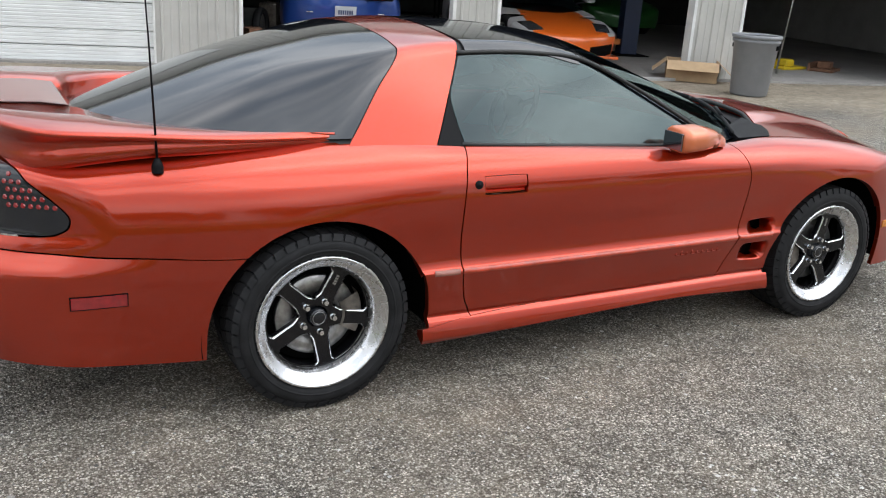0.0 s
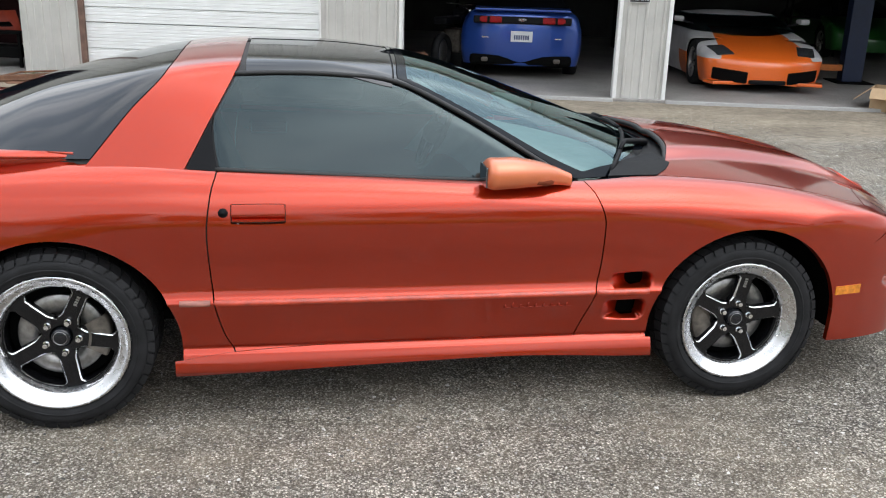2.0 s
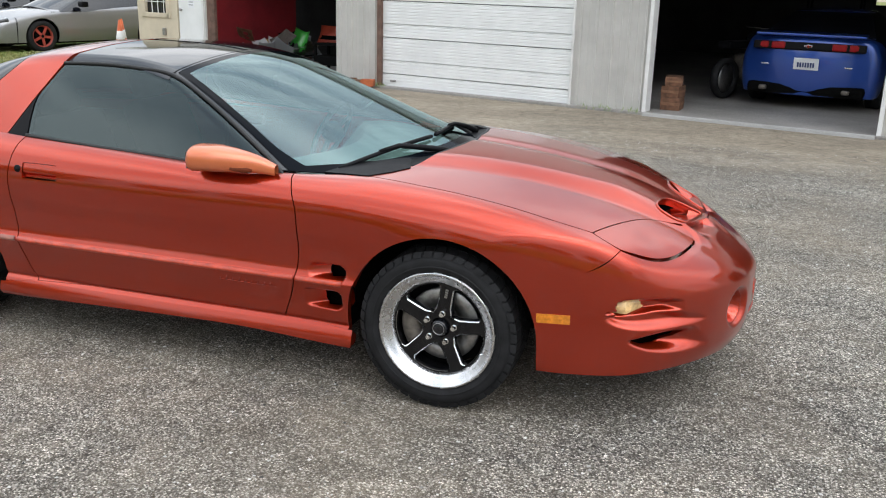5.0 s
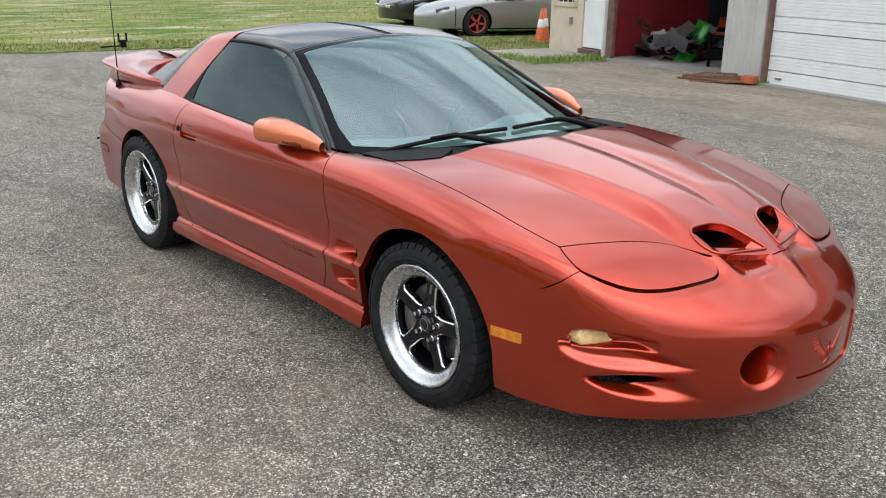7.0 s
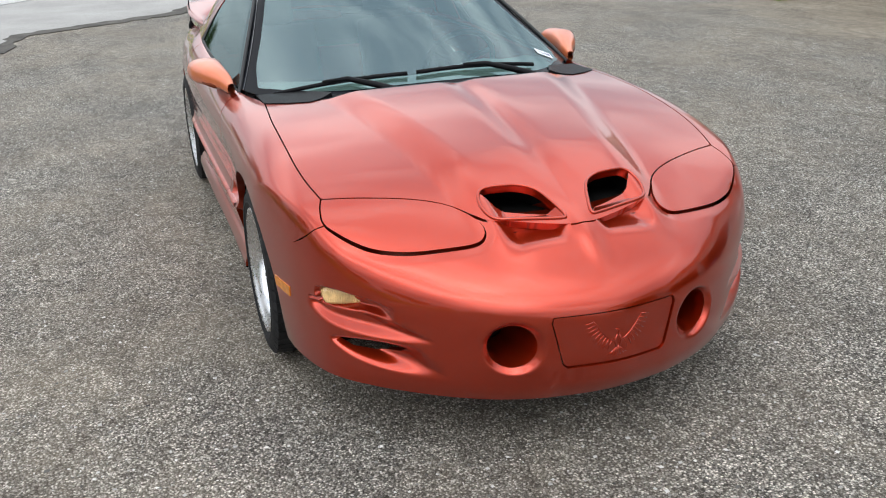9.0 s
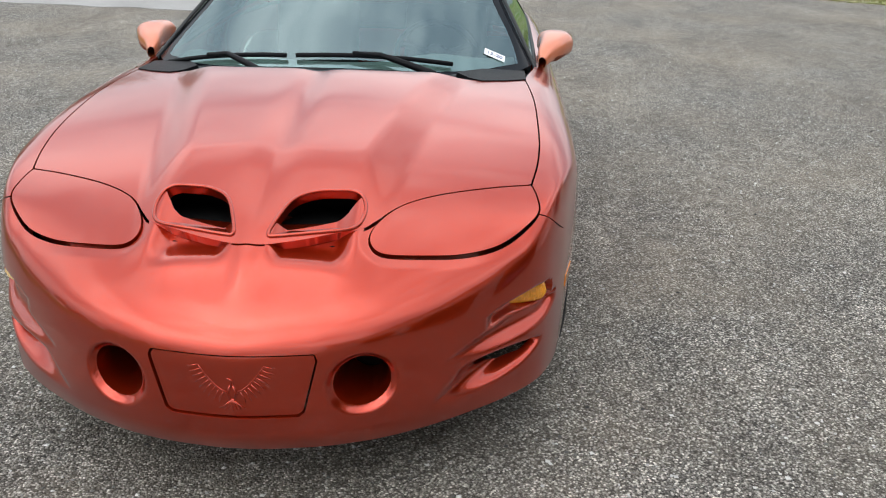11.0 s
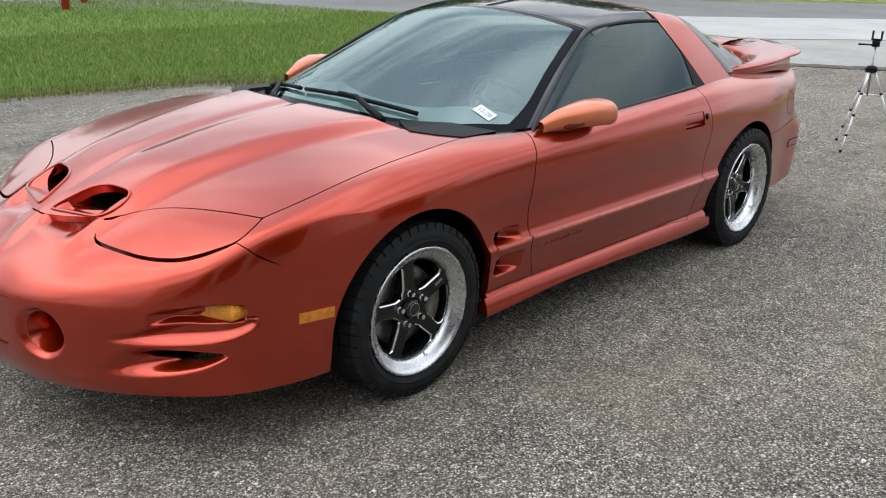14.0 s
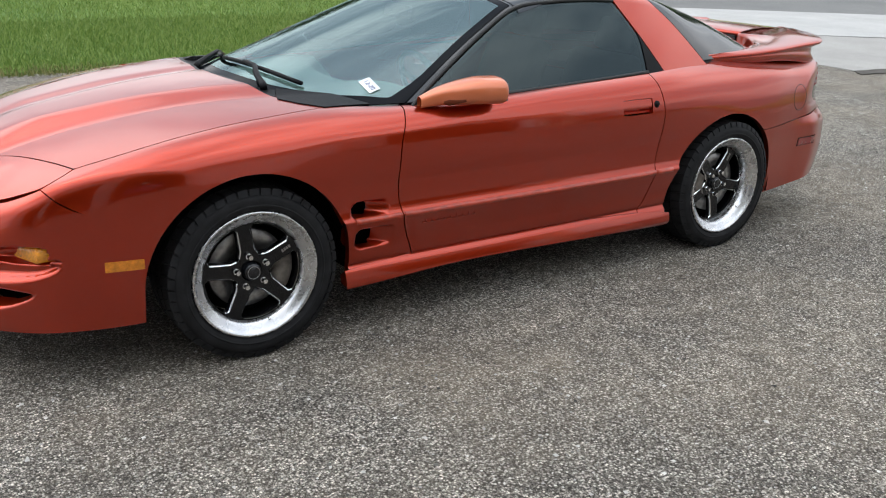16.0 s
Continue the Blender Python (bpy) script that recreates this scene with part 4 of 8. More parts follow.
hoop = panel("roof_hoop", cv, cf, ORANGE, car, 0.02, "orange roof hoop and rear pillars", CC, keep=(
    lambda x, y, z: hoop_front(z) - 0.002 - x, lambda x, y, z: x - hoop_rear(z) - 0.003,
    lambda x, y, z: z - belt_z(x) + 0.03))[0]
panel("roof_panel", hv2, hf2, BLACK_GLOSS, car, 0.03, "removable black glass roof panel", CC, True, keep=(
    lambda x, y, z: y - 0.028, lambda x, y, z: x - 0.668, lambda x, y, z: 1.228 - 0.07 * y * y - x,
    lambda x, y, z: z - (1.252 - 0.05 * smooth(x, 0.95, 1.25))))
panel("roof_bar", cv - np.array([0, 0, 0.004]), cf, BLACK_TRIM, car, 0.02, "black bar between the roof panels", CC, keep=(
    lambda x, y, z: 0.03 - np.abs(y), lambda x, y, z: x - 0.65, lambda x, y, z: 1.24 - x))
panel("hatch_glass", cv, cf, BLACK_GLOSS, car, 0.02, "large curved dark hatch glass", CC, keep=(
    lambda x, y, z: hoop_rear(z) - 0.002 - x, lambda x, y, z: x + 1.02,
    lambda x, y, z: z - belt_z(x) - 0.006))
# seals under the gaps of the cabin
panel("cabin_seal", cv * np.array([1, 0.988, 1]) - np.array([0, 0, 0.010]), cf, RUBBER, car, 0.004, "black rubber seals", CC, keep=(
    lambda x, y, z: sd_poly(x, y, SHIELD) + 0.03, lambda x, y, z: sd_poly(x, z, WIN) + 0.012,
    lambda x, y, z: z - 0.86, lambda x, y, z: 1.99 - x))
for s in (-1, 1):
    pts = []
    for x in np.linspace(0.56, 1.87, 24):
        pts.append((x, s * (float(belt_y(x)) + 0.004), float(np.interp(x, [0.56, 1.0, 1.513, 1.87], [0.938, 0.916, 0.893, 0.876]))))
    part("window_seal", bm_tube(pts, 0.010, 6), RUBBER, car, "", None, True)
    pts = []
    for q in [(1.86, 0.878), (1.815, 0.912), (1.641, 1.016), (1.424, 1.134), (1.215, 1.224), (1.0, 1.247), (0.80, 1.252), (0.628, 1.247)]:
        pts.append((q[0], s * float(0.838 - 0.66 * (q[1] - 0.94) - 0.28 * max(q[1] - 1.0, 0) ** 2 - cab_taper(q[0]) - 0.004), q[1]))
    part("window_seal", bm_tube([tuple(p) for p in outline(pts, 5, False)], 0.009, 6), RUBBER, car, "", None, True)

# cowl, wipers
ck, cq = top_grid(np.linspace(1.86, 2.47, 90), np.linspace(-0.84, 0.84, 150), lambda x, y, z: z - (0.905 + 0.012 * np.cos(y * 1.6) - 0.045 * smooth(2.6 - x, 0.2, 0.75) * 0 - 0.06 * smooth(np.abs(y), 0.55, 0.85)))
cowl = panel("cowl", ck, cq, BLACK_TRIM, car, 0.03, "black plastic cowl below the windshield", (2.2, 0, 0.5), keep=(
    lambda x, y, z: sd_poly(x, y, HOOD) - 0.002, lambda x, y, z: sd_poly(x, y, SHIELD) + 0.05,
    lambda x, y, z: 2.47 - x, lambda x, y, z: belt_y(x) - np.abs(y)))[0]
CORNER = np.array([(2.02, 0.773), (2.215, 0.771), (2.285, 0.69), (2.335, 0.60), (2.30, 0.50), (2.10, 0.60)])
kv, kf = top_grid(np.linspace(1.98, 2.36, 60), np.linspace(0.46, 0.80, 60), body)
panel("cowl_corner", kv + np.array([0, 0, 0.004]), kf, BLACK_TRIM, cowl, 0.02, "", (2.2, 0.6, 0.4), True, keep=(lambda x, y, z: -sd_poly(x, y, CORNER),))
hood_lip = bmesh.new()
bm_tube([(2.20 + 0.235 * (1 - (y / 0.75) ** 2) ** 0.75 + 0.004, y, float(hood_height(np.array(2.42), np.array(y))) - 0.012) for y in np.linspace(-0.745, 0.745, 50)], 0.012, 8, hood_lip)
part("cowl_seal", hood_lip, RUBBER, cowl, "", None, True)


def glass_point(x, y, off=0.012):
    top = float(roof_mid(x + glass_bow(x) * y * y) - roof_crown(x) * y * y)
    return Vector((x + off * 0.35, y, top + off))


for base_y, tip_y in ((0.42, -0.12), (-0.22, -0.70)):
    wip = bmesh.new()
    line = []
    for k in range(12):
        t = k / 11
        y = base_y + 0.06 + (tip_y - base_y - 0.06) * t
        xb = 2.30 - 0.47 * y * y - 0.02 - 0.035 * math.sin(math.pi * t) * 0.3
        line.append(glass_point(xb, y, 0.014))
    bm_tube(line, 0.0095, 6, wip)
    pivot = Vector((2.39 - 0.42 * base_y**2, base_y, 0.922))
    mid = line[5] + Vector((0.012, 0, 0.008))
    bm_tube([pivot, pivot + Vector((-0.01, -0.03, 0.010)), (pivot + mid) / 2 + Vector((0.008, 0, 0.004)), mid, line[7] + Vector((0, 0, 0.008))], [0.016, 0.015, 0.013, 0.011, 0.008], 8, wip)
    part("wiper", wip, BLACK_TRIM, car, "black windshield wiper", None, True)

# inspection sticker inside the windshield
st_c = glass_point(1.955, 0.648, -0.012)
st_n = (glass_point(1.955, 0.70) - glass_point(1.955, 0.61)).normalized()
st_u = (glass_point(1.96, 0.648) - glass_point(2.04, 0.648)).normalized()
st_m = Matrix((st_n, st_u, st_n.cross(st_u))).transposed().to_4x4()
st_m.translation = glass_point(1.955, 0.648, 0.004)
sticker = part("sticker", bm_box(-0.045, 0.045, -0.025, 0.025, -0.0006, 0.0006), PAPER, windshield, "white inspection sticker with a date", st_m)
txt = bpy.data.curves.new("date", "FONT")
txt.body, txt.size, txt.align_x, txt.align_y, txt.extrude = "12-20", 0.030, "CENTER", "CENTER", 0.0006
txt.materials.append(INK)
dob = new("date", txt)
dob.parent = sticker
dob.matrix_local = pose(0, 0, 0.0012)

# ---- spoiler ----
lip_x = [-1.08, -1.045, -1.00, -0.955, -0.91, -0.865, -0.80, -0.70, -0.49, -0.22, 0.10]
lip_z = curve(lip_x, [1.033, 1.032, 1.029, 1.025, 1.021, 1.017, 1.013, 1.008, 0.996, 0.981, 0.972])
lip_y = curve(lip_x, [0.36, 0.49, 0.615, 0.71, 0.778, 0.822, 0.848, 0.856, 0.856, 0.832, 0.785])
seam_y = curve(lip_x, [0.30, 0.43, 0.56, 0.66, 0.735, 0.780, 0.808, 0.824, 0.835, 0.822, 0.785])
seam_z = curve(lip_x, [0.885, 0.887, 0.889, 0.893, 0.901, 0.912, 0.926, 0.940, 0.958, 0.963, 0.966])
in_y = curve([-1.08, -0.71, -0.67, -0.60, -0.52, -0.42, -0.2, 0.10], [0.28, 0.30, 0.40, 0.50, 0.585, 0.65, 0.745, 0.778])
in_z = curve([-1.08, -0.9, -0.70, -0.5, -0.2, 0.10], [1.032, 1.028, 1.012, 1.002, 0.991, 0.976])
sp_v, sp_f, xs = [], [], np.linspace(-1.08, 0.10, 84)
for x in xs:
    ly, lz, sy, sz, iy, iz = (float(f(x)) for f in (lip_y, lip_z, seam_y, seam_z, in_y, in_z))
    h = lz - sz
    prof = [(sy - 0.03, sz - 0.03), (sy, sz), (sy - 0.026 * min(1, h / 0.08), sz + h * 0.30), (sy - 0.026 * min(1, h / 0.08), sz + h * 0.62), (ly - 0.006, lz - 0.010), (ly, lz - 0.002), (ly - 0.004, lz + 0.005), (ly - 0.02, lz + 0.012),
            (ly + (iy - ly) * 0.5, (lz + iz) / 2 + 0.014), (iy + 0.012, iz + 0.004), (iy, iz - 0.008), (iy - 0.004, iz - 0.05), (iy - 0.01, iz - 0.055)]
    sp_v += [(x, a, b) for a, b in prof]
m = 13
for i in range(len(xs) - 1):
    for k in range(m - 1):
        a = i * m + k
        sp_f.append((a, a + 1, a + m + 1, a + m))
sp_f.append(tuple(range(m))[::-1])
sp_f.append(tuple(range((len(xs) - 1) * m, len(xs) * m)))
spoiler = empty("spoiler", car)
tagged(spoiler, "raised orange rear spoiler wing")
sp_v = np.array(sp_v)
piece("spoiler_end", mesh_of("spoiler_end", sp_v, outward(sp_v, sp_f, np.array([-0.5, 0.7, 0.95])), ORANGE), spoiler)
sp_w = sp_v * np.array([1, -1, 1])
piece("spoiler_end", mesh_of("spoiler_end", sp_w, outward(sp_w, sp_f, np.array([-0.5, -0.7, 0.95])), ORANGE), spoiler)
wv, wf, ys = [], [], np.linspace(-0.31, 0.31, 25)
for y in ys:
    q = (y / 0.6) ** 2
    lead, trail = -0.715, -1.095 + 0.015 * q
    ztop, zlead = 1.028, 1.010
    prof = []
    for t, up in ((0, 0.0), (0.06, 0.014), (0.3, 0.022), (0.7, 0.018), (0.97, 0.010), (1.0, 0.0), (0.97, -0.008), (0.6, -0.014), (0.2, -0.014), (0.04, -0.010)):
        prof.append((lead + (trail - lead) * t, y, zlead + (ztop - zlead) * t + up))
    wv += prof
for i in range(len(ys) - 1):
    for k in range(10):
        a, b = i * 10 + k, i * 10 + (k + 1) % 10
        wf.append((a, b, b + 10, a + 10))
wv = np.array(wv)
piece("wing", mesh_of("wing", wv, outward(wv, wf, np.array([-1.05, 0, 1.09])), ORANGE), spoiler)
part("rear_deck", bm_box(-1.11, -0.86, -0.40, 0.40, 0.82, 0.905, 0.03), ORANGE, car, "orange rear deck under the wing", None, True)
part("brake_light", bm_box(-1.03, -0.93, -0.10, 0.10, 0.90, 1.016, 0.02), BLACK_GLOSS, spoiler, "black high brake lamp pod under the wing", None, True)

# antenna on the right rear quarter
antenna = empty("antenna", car, Matrix.Translation((-0.529, -0.842, 0.905)))
part("antenna_base", revolve([(0.001, 0.028), (0.008, 0.026), (0.016, 0.010), (0.019, 0.0), (0.019, -0.02)], 20, "z"), BLACK_TRIM, antenna, "", None, True)
part("antenna_rod", bm_tube([(0, 0, 0.02), (-0.012, 0.0, 0.40), (-0.03, 0.002, 0.86)], [0.0042, 0.0028, 0.0016], 8), BLACK_TRIM, antenna, "thin black antenna rod", None, True)

# darker orange for a bar that stands for the mirror slot's shade
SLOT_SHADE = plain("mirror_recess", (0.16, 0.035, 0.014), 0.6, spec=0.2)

# ---- mirrors ----
for s in (1, -1):
    v, f = [], []
    nu, nv = 26, 24
    spine = outline([(1.846, 0.852, 0.896), (1.78, 0.868, 0.920), (1.71, 0.890, 0.934), (1.62, 0.914, 0.940), (1.54, 0.924, 0.938), (1.505, 0.924, 0.936)], 5, False)
    for i in range(nu):
        c = spine[i]
        t = i / (nu - 1)
        up = float(np.interp(t, [0, 0.2, 0.4, 0.6, 0.85, 0.95, 1.0], [0.026, 0.032, 0.042, 0.055, 0.057, 0.050, 0.036]))
        down = float(np.interp(t, [0, 0.2, 0.4, 0.6, 0.85, 0.95, 1.0], [0.020, 0.036, 0.047, 0.052, 0.053, 0.047, 0.038]))
        out_ = float(np.interp(t, [0, 0.2, 0.4, 0.6, 0.85, 0.95, 1.0], [0.020, 0.040, 0.070, 0.090, 0.090, 0.078, 0.062]))
        inn = float(np.interp(t, [0, 0.2, 0.4, 0.6, 0.85, 0.95, 1.0], [0.012, 0.030, 0.042, 0.060, 0.078, 0.072, 0.060]))
        for j in range(nv):
            a = 2 * math.pi * j / nv
            ca, sa = math.cos(a), math.sin(a)
            py = (out_ if ca > 0 else inn) * math.copysign(abs(ca) ** 0.75, ca)
            pz = (up if sa > 0 else down) * math.copysign(abs(sa) ** 0.75, sa)
            v.append((c[0], s * (c[1] + py), c[2] + pz))
    for i in range(nu - 1):
        for j in range(nv):
            a, b = i * nv + j, i * nv + (j + 1) % nv
            f.append((a, b, b + nv, a + nv))
    f.append(tuple(range((nu - 1) * nv, nu * nv)))
    v = np.array(v)
    mir = piece("mirror", mesh_of("mirror", v, outward(v, f, v.mean(0)), MIRROR_ORANGE), car, "orange painted door mirror of a lighter tint")
    part("mirror_glass", bm_box(-0.004, 0.004, -0.055, 0.055, -0.036, 0.036, 0.003), MIRROR_GLASS, mir, "", Matrix.Translation((1.502, s * 0.924, 0.934)))
    slotb = bmesh.new()
    bm_tube([(1.785, s * 0.884, 0.904), (1.74, s * 0.916, 0.908), (1.69, s * 0.962, 0.914)], [0.008, 0.020, 0.008], 8, slotb)
    part("mirror_slot", slotb, SLOT_SHADE, mir, "", None, True)

# ---- wheels ----
def wheel_set(width, lip_r, dish, tyre_r):
    """The meshes of one wheel about its axle; outward is -y."""
    out = {}

    def keep_mesh(name, bm, mat, smooth_it=True):
        me = bpy.data.meshes.new(name)
        bm.normal_update()
        bm.to_mesh(me)
        bm.free()
        me.materials.append(mat)
        if smooth_it:
            me.polygons.foreach_set("use_smooth", [True] * len(me.polygons))
        out.setdefault(name, []).append(me)
        return me

    w = width
    prof = [(lip_r - 0.004, 0.006), (lip_r + 0.006, -0.006), (lip_r + 0.018, -0.012), (lip_r + 0.040, -0.015), (tyre_r - 0.032, -0.010), (tyre_r - 0.018, 0.002), (tyre_r - 0.013, 0.014), (tyre_r - 0.011, 0.03), (tyre_r - 0.010, w / 2),
            (tyre_r - 0.011, w - 0.03), (tyre_r - 0.014, w - 0.008), (tyre_r - 0.035, w + 0.01), (lip_r + 0.02, w + 0.01), (lip_r - 0.004, w)]
    keep_mesh("tyre", revolve(prof, 96, "y"), TYRE)
    tread = bmesh.new()
    n = 46
    for row, (y0, y1, skew) in enumerate(((0.002, 0.058, 0.30), (0.066, w / 2 - 0.004, 0.5), (w / 2 + 0.004, w - 0.066, -0.5), (w - 0.058, w - 0.002, -0.30))):
        for i in range(n):
            a0 = 2 * math.pi * (i + 0.5 * (row % 2)) / n
            span = 2 * math.pi / n * 0.86
            ring = []
            for rr in (tyre_r - 0.014, tyre_r):
                for y, k in ((y0, 0), (y1, 1)):
                    drop = 0.008 if (row == 0 and k == 0) or (row == 3 and k == 1) else 0.0
                    for e in (0, 1):
                        a = a0 + span * e + skew * (k - 0.5) * span
                        ring.append(tread.verts.new(((rr - drop) * math.cos(a), y, (rr - drop) * math.sin(a))))
            for q in ((4, 5, 7, 6), (0, 1, 5, 4), (2, 6, 7, 3), (0, 4, 6, 2), (1, 3, 7, 5)):
                tread.faces.new([ring[k] for k in q])
    # shoulder lugs on the side wall
    for i in range(n):
        a0 = 2 * math.pi * i / n
        ring = []
        for r, y in ((tyre_r - 0.004, 0.0), (tyre_r - 0.026, -0.0105)):
            for e in (0.0, 0.80):
                a = a0 + 2 * math.pi / n * (e + (0.12 if r < tyre_r - 0.02 else 0))
                for dy in (0.0, 0.006):
                    ring.append(tread.verts.new((r * math.cos(a), y + dy, r * math.sin(a))))
        for q in ((0, 2, 6, 4), (0, 1, 3, 2), (4, 6, 7, 5), (0, 4, 5, 1), (2, 3, 7, 6)):
            tread.faces.new([ring[k] for k in q])
    bmesh.ops.recalc_face_normals(tread, faces=tread.faces[:])
    keep_mesh("tread", tread, TYRE, False)
    band = [(lip_r + 0.020, -0.0125), (lip_r + 0.022, -0.0155), (lip_r + 0.026, -0.0155), (lip_r + 0.028, -0.0135)]
    keep_mesh("sidewall_ridge", revolve(band, 96, "y"), TYRE)
    inner = lip_r * 0.79
    rim = [(lip_r - 0.006, 0.008), (lip_r + 0.002, -0.003), (lip_r - 0.001, -0.010), (lip_r - 0.008, -0.010), (lip_r - 0.012, -0.004), (lip_r - 0.017, -0.001), (lip_r - 0.020, 0.004), (lip_r - 0.034, 0.008), (lip_r - 0.037, 0.012), (lip_r - 0.042, 0.014),
           (inner, dish * 0.75), (inner - 0.002, dish + 0.02)]
    keep_mesh("rim_lip", revolve(rim, 96, "y"), POLISHED)
    keep_mesh("rim_barrel", revolve([(inner - 0.002, dish + 0.015), (inner - 0.004, dish + 0.05), (inner + 0.004, w * 0.8), (inner + 0.02, w)], 72, "y"), WHEEL_BLACK)
    # one spoke
    rr, tt = np.meshgrid(np.linspace(0.040, inner + 0.001, 46), np.radians(np.linspace(-36, 36, 66)), indexing="ij")
    rr, tt = rr.ravel(), tt.ravel()
    rise = dish - 0.006 + 0.018 * ((rr - inner) / inner) ** 2
    sv_ = np.stack([rr * np.cos(tt), rise, rr * np.sin(tt)], 1)

    def web(x, y, z):
        r, side = np.hypot(x, z), np.abs(z)
        half = 0.0262 - (r - 0.07) * 0.030 + 0.010 * smooth(0.092 - r, 0.0, 0.026) + 0.018 * smooth(r, inner - 0.024, inner - 0.002)
        hub = 0.066 - r
        ring = r - (inner - 0.006)
        return np.maximum(np.maximum(half - side, hub), ring)

    v, f = clip(sv_, quads(46, 66), web)
    f = outward(v, f, np.array([0.1, 1.0, 0]))
    edges = {}
    for q in f:
        for k, i in enumerate(q):
            edges[(i, q[(k + 1) % len(q)])] = 1
    open_e = [(i, j) for i, j in edges if (j, i) not in edges]
    cut = [(i, j) for i, j in open_e if abs(abs(math.atan2(v[i][2], v[i][0])) - radians(36)) > 1e-3 and 0.05 < math.hypot(v[i][0], v[i][2]) < inner - 0.0005]
    rim_i = sorted({i for e in cut for i in e})
    near = {i: len(v) + k for k, i in enumerate(rim_i)}
    low = {i: len(v) + len(rim_i) + k for k, i in enumerate(rim_i)}

    def away(i):
        a = math.atan2(v[i][2], v[i][0])
        lean = 1.0 if a > 0 else -1.0
        r = math.hypot(v[i][0], v[i][2])
        return np.array([0.35 * math.cos(a) * (1 if r < 0.072 else (-1 if r > inner - 0.012 else 0)), 0, lean * (0.9 if 0.072 <= r <= inner - 0.012 else 0.2)])

    v_near = np.array([v[i] + np.array([0, 0.0040, 0]) + away(i) * 0.0066 for i in rim_i])
    v_low = np.array([v[i] + np.array([0, 0.030, 0]) + away(i) * 0.0072 for i in rim_i])
    sil = [(j, i, near[i], near[j]) for i, j in cut]
    blk = [(near[j], near[i], low[i], low[j]) for i, j in cut]
    out["spoke"] = [mesh_of("spoke", np.vstack([v, v_near, v_low]), list(f) + sil + blk, [WHEEL_BLACK, MACHINED], [0] * len(f) + [1] * len(sil) + [0] * len(blk), True, cut)]
    keep_mesh("center_cap", revolve([(0.0005, dish - 0.016), (0.022, dish - 0.016), (0.026, dish - 0.013), (0.031, dish - 0.012), (0.033, dish - 0.006), (0.034, dish + 0.02), (0.05, dish + 0.02)], 40, "y"), BLACK_GLOSS)
    keep_mesh("cap_ring", revolve([(0.0225, dish - 0.0165), (0.0235, dish - 0.018), (0.0245, dish - 0.0165)], 40, "y"), STEEL)
    nut = bmesh.new()
    bmesh.ops.create_cone(nut, cap_ends=True, segments=6, radius1=0.0105, radius2=0.0095, depth=0.026, matrix=pose(0, 0, 0, 90, 0, 0))
    bmesh.ops.create_cone(nut, cap_ends=True, segments=16, radius1=0.012, radius2=0.012, depth=0.006, matrix=pose(0, 0.010, 0, 90, 0, 0))
    keep_mesh("lug_nut", nut, CHROME, False)
    keep_mesh("brake_disc", revolve([(0.05, 0.10), (0.085, 0.10), (0.088, 0.085), (0.150, 0.085), (0.152, 0.088), (0.152, 0.105), (0.05, 0.108)], 64, "y"), STEEL)
    cal = bmesh.new()
    pr = [(0.095, 0.060), (0.165, 0.060), (0.172, 0.068), (0.172, 0.125), (0.165, 0.13), (0.095, 0.13)]
    revolve(pr, 12, "y", cal, closed=True, arc=(radians(-28), radians(28)))
    keep_mesh("caliper", cal, CALIPER)
    keep_mesh("valve", bm_tube([(lip_r - 0.044, 0.03, 0), (lip_r - 0.046, 0.008, 0)], 0.004, 8), CHROME)
    keep_mesh("hub_back", revolve([(0.001, 0.12), (inner - 0.01, 0.12), (inner, 0.16)], 40, "y"), UNDER)
    return out


def mount_wheel(meshes, m, spin, dish, caliper_turn):
    wheel = empty("wheel", car, m)
    tagged(wheel, "black five-spoke wheel with a polished lip")
    turn = empty("rim", wheel, pose(0, 0, 0, 0, spin, 0))
    for k in range(5):
        piece("spoke", meshes["spoke"][0], turn, "", pose(0, 0, 0, 0, 72 * k, 0))
        a = radians(72 * k)
        piece("lug_nut", meshes["lug_nut"][0], turn, "", Matrix.Translation((0.0605 * math.cos(a), dish - 0.006, 0.0605 * math.sin(a))))
    piece("rim_lip", meshes["rim_lip"][0], turn, "polished aluminium lip")
    piece("rim_barrel", meshes["rim_barrel"][0], turn)
    piece("center_cap", meshes["center_cap"][0], turn)
    piece("cap_ring", meshes["cap_ring"][0], turn)
    piece("valve", meshes["valve"][0], turn, "", pose(0, 0, 0, 0, 103, 0))
    for k in range(4):
        part("spoke_mark", bm_box(0.132 + 0.010 * k, 0.139 + 0.010 * k, dish - 0.0062, dish - 0.0030, -0.006, 0.006), STEEL, turn)
    tyre = piece("tyre", meshes["tyre"][0], wheel, "black road tyre")
    piece("tread", meshes["tread"][0], tyre)
    piece("sidewall_ridge", meshes["sidewall_ridge"][0], tyre)
    piece("brake_disc", meshes["brake_disc"][0], wheel)
    piece("caliper", meshes["caliper"][0], wheel, "", pose(0, 0, 0, 0, caliper_turn, 0))
    piece("hub_back", meshes["hub_back"][0], wheel)


FRONT = wheel_set(0.245, 0.242, 0.040, 0.331)
REAR = wheel_set(0.275, 0.250, 0.062, 0.335)
mount_wheel(FRONT, pose(2.568, -0.878, 0.331), -80, 0.040, 175)
mount_wheel(REAR, pose(0.0, -0.880, 0.335), -64, 0.062, 0)
mount_wheel(FRONT, pose(2.568, 0.878, 0.331, 0, 0, 180), -27.5, 0.040, 5)
mount_wheel(REAR, pose(0.0, 0.880, 0.335, 0, 0, 180), -60, 0.062, 180)

